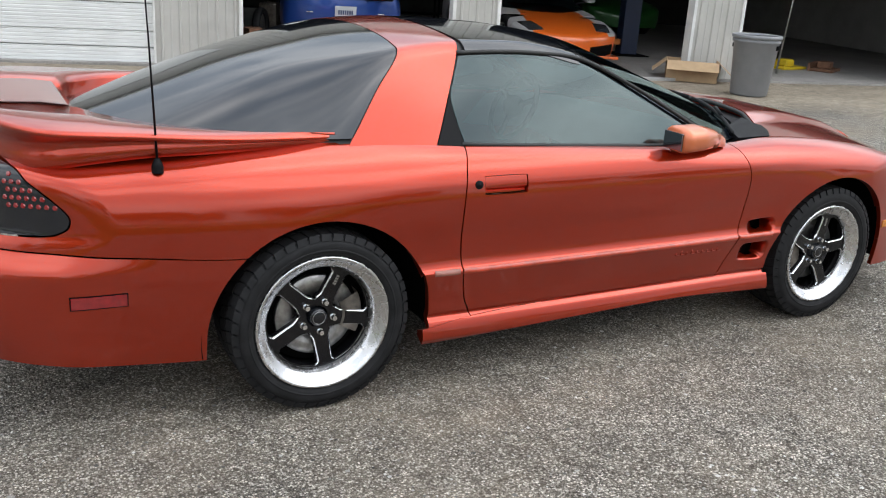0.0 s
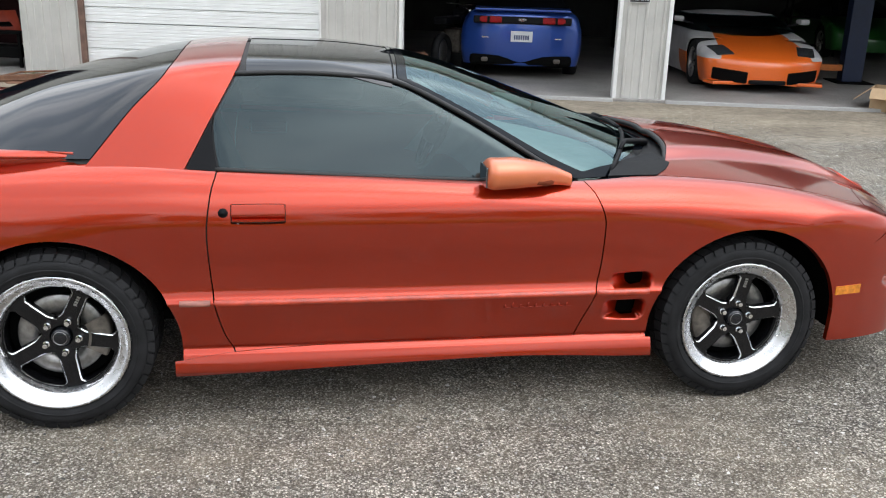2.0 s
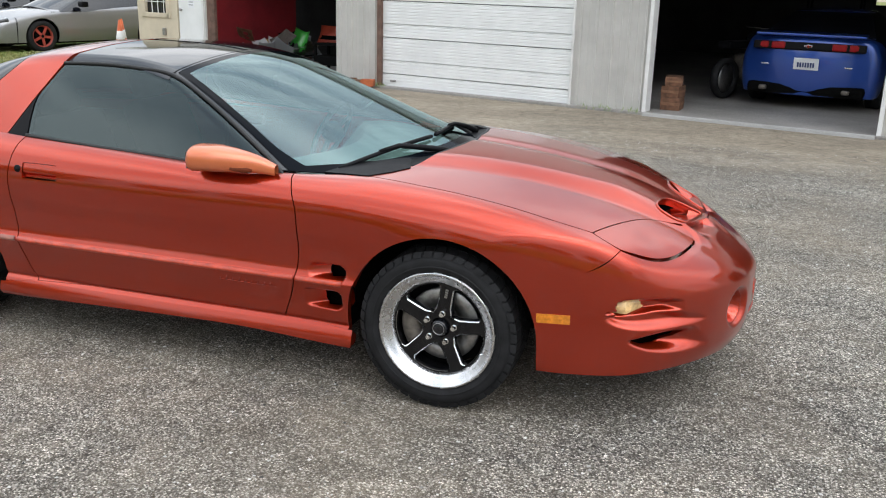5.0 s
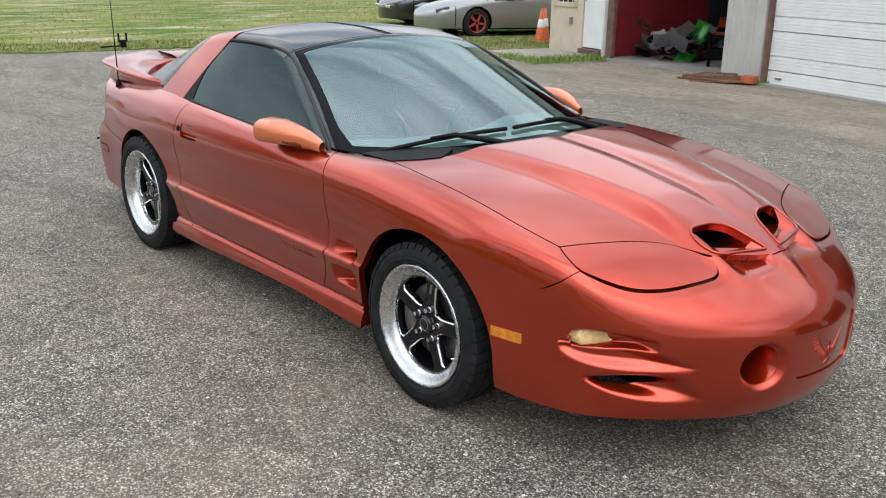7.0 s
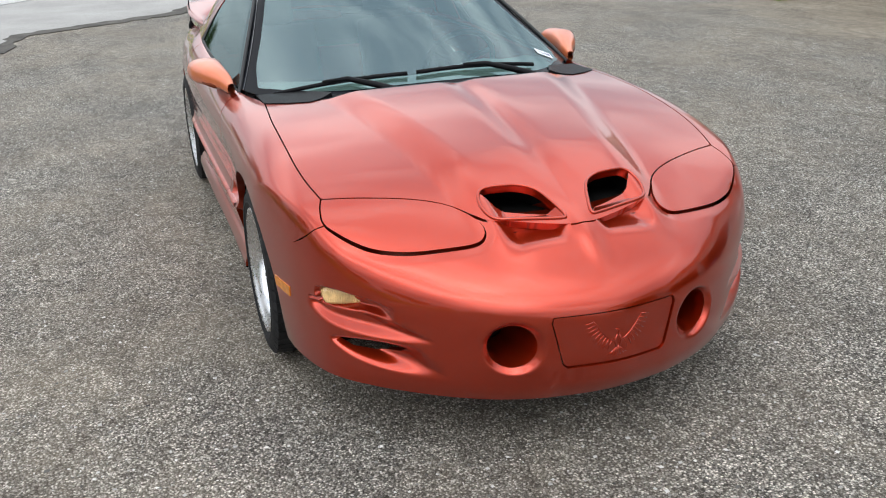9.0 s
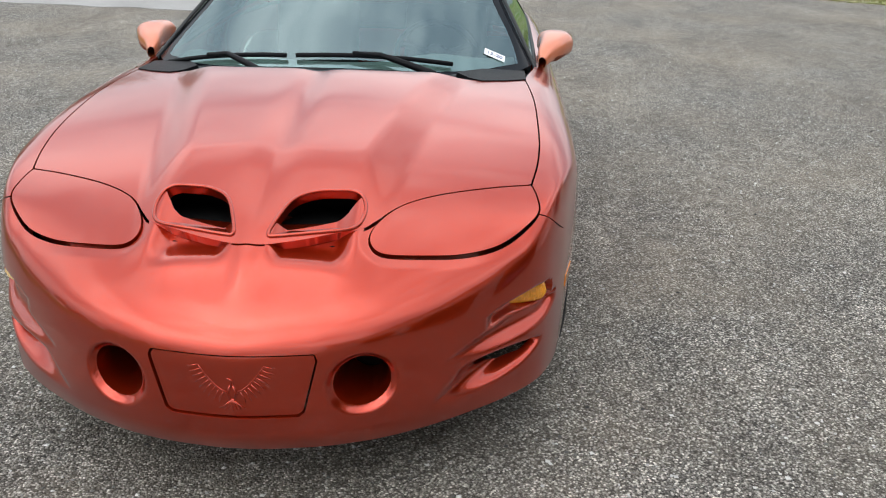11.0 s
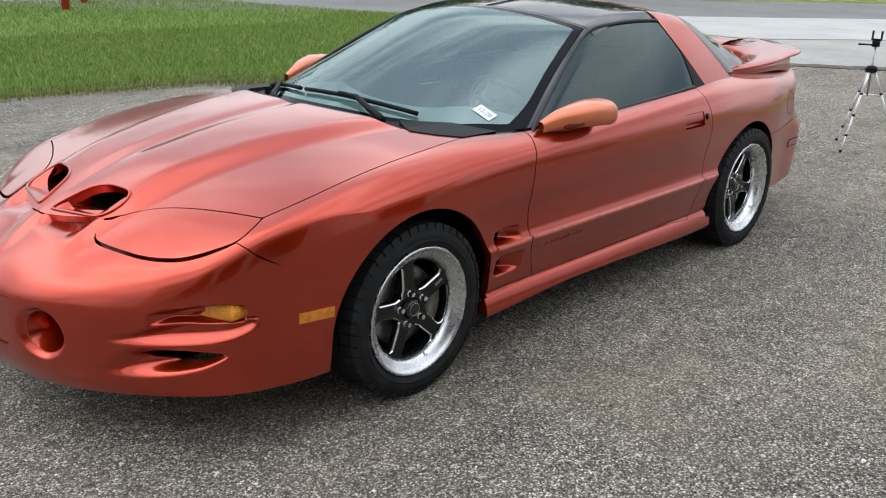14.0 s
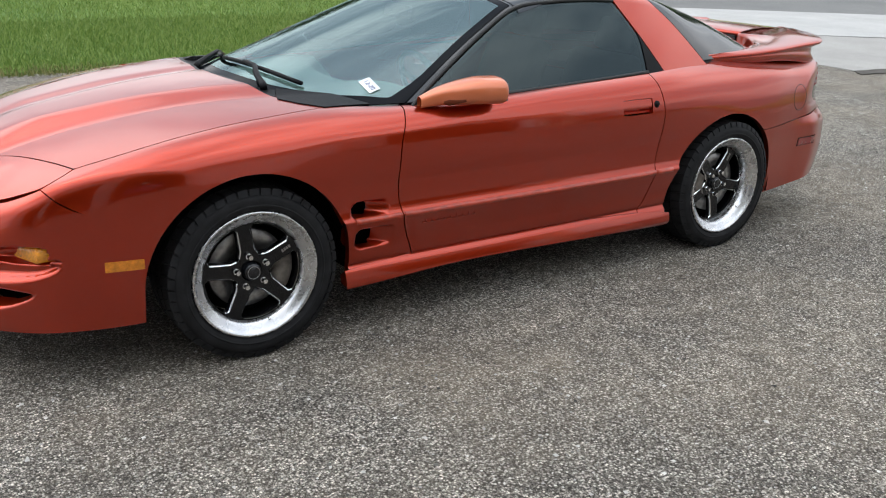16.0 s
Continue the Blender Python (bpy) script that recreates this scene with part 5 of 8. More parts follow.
# black blocks behind the fender vents stand for the shade inside
for s_, w_ in zip((1, -1), fenders):
    for z0, z1, x0, x1 in VENTS:
        part("vent_duct", bm_box(x0 + 0.40 * (x1 - x0), x1 + 0.01, min(s_ * 0.74, s_ * 0.80), max(s_ * 0.74, s_ * 0.80), z0 - 0.01, z1 + 0.01), UNDER, w_, "black block added behind the air vent for shade")

# wheel wells and underside
for cx, cz, r in ((2.577, 0.325, 0.424), (0.012, 0.300, 0.444)):
    for s in (-1, 1):
        well = revolve([(r - 0.012, 0.0), (r, 0.05), (r, 0.42), (0.001, 0.42)], 40, "y", arc=(radians(-8), radians(188)))
        part("wheel_well", well, UNDER, car, "", Matrix.Translation((cx, s * 0.885, cz)) @ pose(0, 0, 0, 0, 0, 180 if s > 0 else 0), True)
part("floor_pan", bm_box(-1.05, 3.45, -0.50, 0.50, 0.24, 0.34, 0.03), UNDER, car)
part("floor_pan", bm_box(0.50, 2.15, -0.84, 0.84, 0.235, 0.32, 0.03), UNDER, car)
part("engine_block", bm_box(2.10, 3.30, -0.42, 0.42, 0.34, 0.66, 0.05), UNDER, car)

# ---- interior seen through the glass ----
db = bmesh.new()
rows = []
for i in range(14):
    t = i / 13
    row = []
    for j in range(25):
        y = -0.74 + 1.48 * j / 24
        x = 2.26 - 0.50 * y * y * 0.9 - 0.60 * t
        z = 0.86 + 0.045 * math.sin(min(1, t * 1.35) * math.pi * 0.75) + 0.035 * math.exp(-((y - 0.38) / 0.17) ** 2) * smooth(np.array(t), 0.35, 0.7) - 0.16 * max(0, t - 0.78) / 0.22
        row.append(db.verts.new((x, y, float(z) - 0.02)))
    rows.append(row)
for a, b in zip(rows, rows[1:]):
    for k in range(24):
        db.faces.new((a[k], a[k + 1], b[k + 1], b[k]))
bmesh.ops.recalc_face_normals(db, faces=db.faces[:])
part("dashboard", db, DASH, car, "grey dashboard with an instrument hump", None, True)
sw = bmesh.new()
ringp = [Vector((0, 0.18 * math.cos(a), 0.18 * math.sin(a))) for a in np.linspace(0, 2 * math.pi, 33)[:-1]]
bm_tube(ringp, 0.014, 8, sw, closed=True)
for a in (0.4, math.pi - 0.4, -math.pi / 2):
    bm_tube([(0, 0, 0), (0, 0.17 * math.cos(a), 0.17 * math.sin(a))], 0.014, 6, sw)
bmesh.ops.create_uvsphere(sw, u_segments=12, v_segments=8, radius=0.06)
part("steering_wheel", sw, BLACK_TRIM, car, "black steering wheel", pose(1.52, 0.38, 0.86, 0, 25, 0), True)
for s in (-1, 1):
    sb = bmesh.new()
    bm_box(0.62, 1.22, s * 0.38 - 0.24, s * 0.38 + 0.24, 0.32, 0.50, 0.05, sb)
    bm_box(-0.07, 0.07, -0.24, 0.24, 0.0, 0.56, 0.05, sb, Matrix.Translation((0.60, s * 0.38, 0.45)) @ pose(0, 0, 0, 0, -22, 0))
    bm_box(-0.05, 0.05, -0.12, 0.12, 0.57, 0.74, 0.04, sb, Matrix.Translation((0.60, s * 0.38, 0.45)) @ pose(0, 0, 0, 0, -22, 0))
    part("seat", sb, SEAT, car, "dark grey bucket seat", None, True)
part("rear_view_mirror", bm_box(-0.012, 0.012, -0.11, 0.11, -0.03, 0.03, 0.01), BLACK_TRIM, car, "", pose(1.45, 0.0, 1.17, 0, -10, 0))
part("interior_floor", bm_box(-0.9, 2.1, -0.70, 0.70, 0.33, 0.36), UNDER, car)
part("firewall", bm_box(2.06, 2.12, -0.78, 0.78, 0.33, 0.84), UNDER, car)
part("cargo_cover", bm_box(-1.0, 0.2, -0.66, 0.66, 0.80, 0.84, 0.01), UNDER, car)


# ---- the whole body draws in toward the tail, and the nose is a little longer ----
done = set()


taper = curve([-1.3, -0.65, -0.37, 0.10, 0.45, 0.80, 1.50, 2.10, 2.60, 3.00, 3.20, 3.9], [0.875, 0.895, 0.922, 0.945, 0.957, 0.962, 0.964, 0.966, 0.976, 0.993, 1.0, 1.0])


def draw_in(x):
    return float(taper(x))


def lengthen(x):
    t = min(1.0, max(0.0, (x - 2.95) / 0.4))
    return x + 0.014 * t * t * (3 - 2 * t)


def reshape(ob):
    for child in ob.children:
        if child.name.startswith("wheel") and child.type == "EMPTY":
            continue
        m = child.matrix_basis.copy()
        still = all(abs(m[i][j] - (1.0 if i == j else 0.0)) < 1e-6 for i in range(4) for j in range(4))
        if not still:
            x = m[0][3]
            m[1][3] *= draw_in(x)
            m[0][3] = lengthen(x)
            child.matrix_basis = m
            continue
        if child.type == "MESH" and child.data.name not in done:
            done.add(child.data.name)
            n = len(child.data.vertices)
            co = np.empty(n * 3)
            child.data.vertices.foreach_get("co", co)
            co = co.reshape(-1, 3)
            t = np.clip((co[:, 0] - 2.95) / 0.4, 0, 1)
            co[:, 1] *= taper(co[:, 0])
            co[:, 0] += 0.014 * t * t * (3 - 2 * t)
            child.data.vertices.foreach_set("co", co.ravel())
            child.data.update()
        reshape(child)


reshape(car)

from mathutils import geometry

# ---- the place: gravel lot, workshop, grass, road ----
def gravel_material():
    n = Nodes("gravel")
    co = n.coords()
    chips = n.add("ShaderNodeTexVoronoi", Scale=142.0, Randomness=1.0)
    n.link(co, chips.inputs["Vector"])
    grit = n.add("ShaderNodeTexVoronoi", Scale=270.0, Randomness=1.0)
    n.link(co, grit.inputs["Vector"])
    sep = n.add("ShaderNodeSeparateColor")
    n.link(chips.outputs["Color"], sep.inputs["Color"])
    sep2 = n.add("ShaderNodeSeparateColor")
    n.link(grit.outputs["Color"], sep2.inputs["Color"])
    a = n.ramp(sep.outputs[0], (0.0, (0.020, 0.018, 0.016)), (0.30, (0.085, 0.080, 0.073)), (0.62, (0.25, 0.237, 0.215)), (0.86, (0.58, 0.557, 0.52)), (1.0, (0.92, 0.90, 0.86)))
    b = n.ramp(sep2.outputs[1], (0.0, (0.015, 0.014, 0.012)), (0.6, (0.17, 0.16, 0.145)), (1.0, (0.70, 0.68, 0.64)))
    col = n.mix(0.32, a, b)
    # crevice shade between the chips is put into the colour
    gap_shade = n.ramp(chips.outputs["Distance"], (0.35, (1, 1, 1)), (0.85, (0.20, 0.19, 0.17)))
    col = n.mix(1.0, col, gap_shade, "MULTIPLY")
    # brown dirt trodden in, in patches
    dirt = n.ramp(n.noise(0.55, 8.0, 0.66), (0.40, (0, 0, 0)), (0.66, (0.45, 0.45, 0.45)))
    col = n.mix(dirt, col, (0.235, 0.198, 0.152))
    # tan dirt worn in before the workshop doors
    near = n.add("ShaderNodeVectorMath")
    near.operation = "DOT_PRODUCT"
    near.inputs[1].default_value = (0.2258, 0.9742, 0.0)
    n.link(co, near.inputs[0])
    blot = n.add("ShaderNodeMath")
    blot.operation = "MULTIPLY_ADD"
    blot.inputs[1].default_value = 3.2
    n.link(n.noise(0.9, 8.0, 0.68), blot.inputs[0])
    n.link(near.outputs["Value"], blot.inputs[2])
    rise = n.add("ShaderNodeMapRange")
    rise.inputs["From Min"].default_value = 7.2
    rise.inputs["From Max"].default_value = 8.5
    rise.inputs["To Max"].default_value = 0.86
    n.link(blot.outputs[0], rise.inputs["Value"])
    sand = n.ramp(n.noise(38.0, 5.0, 0.75), (0.30, (0.17, 0.145, 0.115)), (0.70, (0.36, 0.315, 0.255)))
    col = n.mix(rise.outputs["Result"], col, sand)
    # pale scuffs and darker damp stretches, drawn out along the way cars turn
    tone = n.ramp(n.noise(1.1, 7.0, 0.68, (0.55, 1.3, 1.0), 0.5), (0.32, (0.98, 0.955, 0.92)), (0.68, (1.62, 1.57, 1.49)))
    col = n.mix(1.0, col, tone, "MULTIPLY")
    rough_ = n.ramp(n.noise(9.0, 9.0, 0.78), (0.32, (0.66, 0.65, 0.64)), (0.68, (1.34, 1.34, 1.33)))
    col = n.mix(1.0, col, rough_, "MULTIPLY")
    # fine cracks in the packed surface
    warp = n.add("ShaderNodeTexNoise", Scale=1.6, Detail=6.0)
    n.link(co, warp.inputs["Vector"])
    bent = n.mix(0.22, co, warp.outputs["Color"])
    crack = n.add("ShaderNodeTexVoronoi", Scale=1.1)
    crack.feature = "DISTANCE_TO_EDGE"
    n.link(bent, crack.inputs["Vector"])
    line = n.ramp(crack.outputs["Distance"], (0.0, (0.62, 0.60, 0.57)), (0.016, (1, 1, 1)))
    where = n.ramp(n.noise(0.35, 5.0, 0.6), (0.50, (0, 0, 0)), (0.60, (0.8, 0.8, 0.8)))
    col = n.mix(where, col, n.mix(1.0, col, line, "MULTIPLY"))
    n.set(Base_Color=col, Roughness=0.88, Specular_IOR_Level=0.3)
    first = n.bump(chips.outputs["Distance"], 1.0, 0.011)
    n.tree.nodes[-1].invert = True
    n.bump(grit.outputs["Distance"], 0.5, 0.003, first)
    n.tree.nodes[-1].invert = True
    return n.mat


def soil(name, lo, hi, scale=1.2, fine=60.0, rough=0.92):
    n = Nodes(name)
    big = n.ramp(n.noise(scale, 7.0, 0.65), (0.3, lo), (0.72, hi))
    grain = n.ramp(n.noise(fine, 4.0, 0.7), (0.3, (0.72, 0.72, 0.72)), (0.7, (1.22, 1.22, 1.22)))
    n.set(Base_Color=n.mix(1.0, big, grain, "MULTIPLY"), Roughness=rough, Specular_IOR_Level=0.3)
    n.bump(n.noise(fine * 1.4, 3.0), 0.4, 0.006)
    return n.mat


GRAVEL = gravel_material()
DIRT = soil("packed_dirt", (0.21, 0.185, 0.15), (0.36, 0.33, 0.28), 0.9, 45.0)
CONCRETE = soil("concrete", (0.36, 0.355, 0.345), (0.46, 0.455, 0.44), 0.8, 80.0, 0.85)
CONCRETE_DARK = soil("worn_concrete", (0.26, 0.25, 0.235), (0.37, 0.36, 0.34), 0.8, 80.0, 0.88)
ASPHALT = soil("asphalt", (0.15, 0.15, 0.148), (0.21, 0.208, 0.2), 0.5, 90.0)
TURF = soil("turf", (0.058, 0.125, 0.013), (0.14, 0.21, 0.034), 0.4, 26.0)


def meadow_material():
    n = Nodes("dry_field")
    green = n.ramp(n.noise(0.25, 7.0, 0.62), (0.34, (0.055, 0.115, 0.014)), (0.52, (0.115, 0.165, 0.030)), (0.70, (0.235, 0.225, 0.085)))
    straw = n.ramp(n.noise(1.3, 8.0, 0.72, (1.0, 0.45, 1.0), 0.7), (0.46, (0, 0, 0)), (0.58, (0.75, 0.75, 0.75)))
    col = n.mix(straw, green, (0.29, 0.25, 0.12))
    bare = n.ramp(n.noise(0.75, 9.0, 0.74, (1.0, 0.4, 1.0), 0.7), (0.545, (0, 0, 0)), (0.60, (0.85, 0.85, 0.85)))
    col = n.mix(bare, col, (0.40, 0.365, 0.27))
    tuft = n.ramp(n.noise(11.0, 6.0, 0.75), (0.32, (0.50, 0.52, 0.48)), (0.68, (1.35, 1.35, 1.3)))
    n.set(Base_Color=n.mix(1.0, col, tuft, "MULTIPLY"), Roughness=0.95, Specular_IOR_Level=0.15)
    n.bump(n.noise(16.0, 6.0, 0.7), 0.6, 0.03)
    return n.mat


FIELD = meadow_material()
SIDING = plain("ribbed_metal_siding", (0.50, 0.49, 0.46), 0.42, 0.15, vary=0.10, scale=2.5)
WHITE_METAL = plain("white_painted_metal", (0.74, 0.75, 0.74), 0.4, vary=0.06, scale=3.0)
WHITE_TRIM = plain("white_trim", (0.70, 0.70, 0.68), 0.5, vary=0.10, scale=5.0)
BROWN_TRIM = plain("rusty_brown_trim", (0.13, 0.075, 0.055), 0.7, vary=0.35, scale=9.0, bump=0.2)
BEIGE = plain("beige_siding", (0.55, 0.48, 0.36), 0.7, vary=0.08, scale=4.0)
# near-black colour stands for the shade inside the bays
SHADE_IN = plain("dark_interior", (0.035, 0.034, 0.034), 0.85, vary=0.3, scale=2.0)
RED_IN = plain("red_interior", (0.20, 0.012, 0.016), 0.6, vary=0.25, scale=2.0)
SHOP_FLOOR = soil("shop_floor", (0.20, 0.19, 0.175), (0.34, 0.32, 0.30), 0.9, 30.0, 0.6)
RUST = plain("rusty_steel", (0.17, 0.085, 0.05), 0.8, 0.3, vary=0.4, scale=12.0, bump=0.3)
GREY_PLASTIC = plain("grey_plastic", (0.22, 0.225, 0.235), 0.5, vary=0.08, scale=6.0)
CARDBOARD = plain("cardboard", (0.42, 0.29, 0.17), 0.85, vary=0.1, scale=8.0)
BARK = plain("bark", (0.10, 0.08, 0.06), 0.9, vary=0.4, scale=12.0, bump=0.5)

SITE = Matrix.Translation((-1.83, 9.24, 0.0)) @ pose(0, 0, 0, 0, 0, -13.05)


def structure(ob, label, category=""):
    return tagged(ob, label, category or ob.name.split("_")[0], "", "structure")


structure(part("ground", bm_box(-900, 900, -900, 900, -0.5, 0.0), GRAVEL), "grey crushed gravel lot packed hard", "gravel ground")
AL, AC = Vector((-0.80, 0.60, 0)), Vector((-0.60, -0.80, 0))


def sheet(name, corners, z, mat, per=14, wob=0.18, label="", seed=1):
    """A flat patch of ground with a ragged edge."""
    bm = bmesh.new()
    rnd = random.Random(seed)
    pts = []
    for i, a in enumerate(corners):
        b = corners[(i + 1) % len(corners)]
        a, b = Vector((*a, 0)), Vector((*b, 0))
        side = (b - a).cross(Vector((0, 0, 1))).normalized()
        for k in range(per):
            w = 0 if k == 0 else rnd.uniform(-1, 1) * min(wob, 0.7 * (b - a).length / per) * math.sin(math.pi * k / per)
            p = a + (b - a) * (k / per) + side * w
            pts.append(p)
    top = [bm.verts.new((p.x, p.y, z)) for p in pts]
    low = [bm.verts.new((p.x, p.y, -0.05)) for p in pts]
    n = len(pts)
    flat = geometry.delaunay_2d_cdt([p.to_2d() for p in pts], [], [list(range(n))], 1, 1e-5)
    made = [bm.verts.new((p.x, p.y, z)) for p in flat[0]]
    for tri_ in flat[2]:
        bm.faces.new([made[k] for k in tri_])
    for i in range(n):
        bm.faces.new((top[i], low[i], low[(i + 1) % n], top[(i + 1) % n]))
    bmesh.ops.remove_doubles(bm, verts=bm.verts[:], dist=1e-4)
    bmesh.ops.recalc_face_normals(bm, faces=bm.faces[:])
    return structure(part(name, bm, mat), label)


def at(s, a):
    p = AC * s + AL * a
    return (p.x, p.y)


sheet("pavement_pad", [(-6.9, -2.7), (-8.5, -2.55), (-9.2, -1.5), (-10.0, -0.3), (-10.9, 0.1), (-11.4, 1.1), (-12.15, 1.4), (-13.3, 0.48), (-14.4, -0.5), at(10.6, 12.0), at(10.6, 3.2), (-7.4, -6.6)], 0.009, CONCRETE_DARK, 9, 0.10, "worn concrete driveway with a broken dark edge", 2)
sheet("pavement", [at(10.6, 3.2), at(10.6, 12.0), at(15.6, 13.0), at(15.6, 2.4)], 0.024, CONCRETE, 12, 0.03, "pale concrete driveway apron at the road", 3)
sheet("road", [at(15.6, -160), at(15.6, 180), at(22.1, 180), at(22.1, -160)], 0.020, ASPHALT, 10, 0.02, "grey asphalt road", 4)
sheet("field_far", [at(22.1, -300), at(22.1, 320), at(420, 320), at(420, -300)], 0.014, FIELD, 6, 0.05, "yellow-green field beyond the road", 5)
sheet("grass_lawn", [(-1.65, -5.3), (-0.9, -5.98), (1.6, -6.24), (6.0, -6.5), (30.0, -8.0), at(15.5, -60.0), at(15.5, 2.3), at(10.6, 3.1), (-7.4, -6.7)], 0.026, TURF, 22, 0.12, "mown green lawn with a ragged edge", 6)
MEADOW = [(-12.1, 1.45), (-11.6, 2.2), (-11.5, 3.4), (-11.2, 5.4), (-9.83, 7.6), (-8.35, 8.2), (-7.86, 9.7), (-7.6, 10.6), (-5.0, 22.5), (-5.0, 60.0), at(15.5, 90), at(15.5, 13.1), at(10.6, 12.1), (-14.4, -0.45), (-13.3, 0.55)]
sheet("grass_meadow", MEADOW, 0.020, FIELD, 12, 0.22, "patchy yellow-green meadow with bare spots", 7)
sheet("field_back", [(-4.9, 60.0), (-60, 90), (-120, 130), (200, 200), (260, -60), (60, -20), (40, 30), (0, 26)], 0.010, FIELD, 8, 0.5, "open field around the workshop", 8)
m = SITE
bmp = bmesh.new()
bm_box(-5.6, -4.0, -1.5, -0.1, -0.05, 0.05, 0.01, bmp)
structure(part("pavement_step", bmp, DIRT, None, "", SITE), "low concrete step before the white door", "concrete step")
tuft_patch = [(-4.9, -2.0), (-4.0, -1.9), (-3.5, -1.2), (-3.45, -0.5), (-4.0, -0.25), (-4.1, -1.55), (-4.9, -1.6)]
sheet("grass_patch", [tuple((m @ Vector((a, b, 0)))[:2]) for a, b in tuft_patch], 0.012, DIRT, 6, 0.08, "bare soil with weeds beside the wall", 10)


def blades(name, spots, height, width, mats, label, seed=3):
    """Grass as one object of many bent blades."""
    r = np.random.RandomState(seed)
    n = len(spots)
    ang = r.rand(n) * 2 * np.pi
    h = height * (0.45 + 0.9 * r.rand(n))
    lean = h * (0.15 + 0.55 * r.rand(n))
    la = r.rand(n) * 2 * np.pi
    dx, dy = np.cos(ang) * width / 2, np.sin(ang) * width / 2
    v = np.zeros((n, 4, 3))
    v[:, 0] = np.stack([spots[:, 0] - dx, spots[:, 1] - dy, spots[:, 2]], 1)
    v[:, 1] = np.stack([spots[:, 0] + dx, spots[:, 1] + dy, spots[:, 2]], 1)
    v[:, 2] = np.stack([spots[:, 0] + dx * 0.6 + np.cos(la) * lean * 0.4, spots[:, 1] + dy * 0.6 + np.sin(la) * lean * 0.4, spots[:, 2] + h * 0.6], 1)
    v[:, 3] = np.stack([spots[:, 0] + np.cos(la) * lean, spots[:, 1] + np.sin(la) * lean, spots[:, 2] + h], 1)
    base = np.arange(n)[:, None] * 4
    f = np.concatenate([base + [0, 1, 2], base + [0, 2, 3]])
    me = bpy.data.meshes.new(name)
    me.from_pydata(v.reshape(-1, 3).tolist(), [], f.tolist())
    me.materials.append(mats)
    return tagged(new(name, me), label, "grass", "", "stuff")


def leaf_material(name, lo, hi):
    n = Nodes(name)
    geo = n.add("ShaderNodeNewGeometry")
    col = n.ramp(geo.outputs["Random Per Island"], (0.0, lo), (1.0, hi))
    n.set(Base_Color=col, Roughness=0.6, Specular_IOR_Level=0.3)
    return n.mat


BLADE = leaf_material("grass_blades", (0.070, 0.150, 0.016), (0.27, 0.345, 0.095))
BLADE_DRY = leaf_material("meadow_blades", (0.07, 0.11, 0.020), (0.30, 0.27, 0.11))
LEAF = leaf_material("tree_leaves", (0.022, 0.048, 0.010), (0.07, 0.12, 0.028))
rs = np.random.RandomState(11)


def spread(count, corners):
    """Even random spots inside an outline."""
    poly = np.array(corners, float)
    lo, hi = poly.min(0), poly.max(0)
    p = lo + rs.rand(count * 3, 2) * (hi - lo)
    p = p[sd_poly(p[:, 0], p[:, 1], poly) < 0][:count]
    return np.column_stack([p, np.full(len(p), 0.02)])


lawn_near = [(-1.7, -5.35), (-0.9, -6.0), (1.6, -6.25), (4.0, -6.4), (2.0, -11.0), (-6.0, -11.0), (-5.2, -8.0)]
lawn_west = [(-1.8, -5.45), (-5.2, -8.0), (-6.0, -10.8), (-9.0, -13.0), (-9.6, -9.5), (-8.6, -6.8), (-7.4, -6.8)]
lawn_far = [(-6.0, -10.5), (3.0, -10.5), (1.0, -19.0), (-8.0, -17.5), (-9.0, -13.0)]
blades("grass_blades", np.vstack([spread(52000, lawn_near), spread(34000, lawn_far), spread(22000, lawn_west)]), 0.07, 0.010, BLADE, "short green lawn grass blades")
edge = [(-12.1, 1.45), (-11.4, 3.4), (-11.1, 5.4), (-9.8, 7.6), (-8.3, 8.3), (-7.8, 9.7), (-7.7, 10.7), (-8.5, 12.5), (-11.0, 10.0), (-12.6, 6.0), (-13.3, 2.0)]
mead = [(-12.0, 2.0), (-12.5, 5.0), (-10.5, 9.5), (-8.5, 12.0), (-12.0, 30.0), (-30.0, 30.0), (-26.0, 6.0), (-16.0, -0.2)]
blades("meadow_blades", np.vstack([spread(7000, edge), spread(9000, mead)]), 0.055, 0.016, BLADE_DRY, "patchy meadow grass blades", 4)
spots = np.array([tuple(SITE @ Vector((a, b, 0.01))) for a, b in zip(rs.uniform(-4.7, -3.5, 2600) , -0.2 - 1.6 * rs.rand(2600) ** 1.2) if a > -4.0 or b < -1.5])
blades("weed_blades", spots, 0.10, 0.012, BLADE, "weeds beside the workshop wall", 5)
wall_foot = np.array([tuple(SITE @ Vector((a, -abs(b), 0.01))) for a, b in zip(np.concatenate([rs.uniform(-1.0, 0.0, 160), rs.uniform(3.3, 4.2, 60)]), rs.normal(0.06, 0.05, 220))])
blades("weed_blades", wall_foot, 0.07, 0.012, BLADE, "small weeds along the wall foot", 6)

fringe = [(-1.25, -4.95), (-0.7, -5.65), (1.6, -5.95), (6.0, -6.2), (6.0, -6.75), (1.6, -6.5), (-0.9, -6.3), (-2.1, -5.5)]
blades("lawn_fringe", spread(7000, fringe), 0.05, 0.010, BLADE_DRY, "dry straggling grass along the lawn edge", 7)
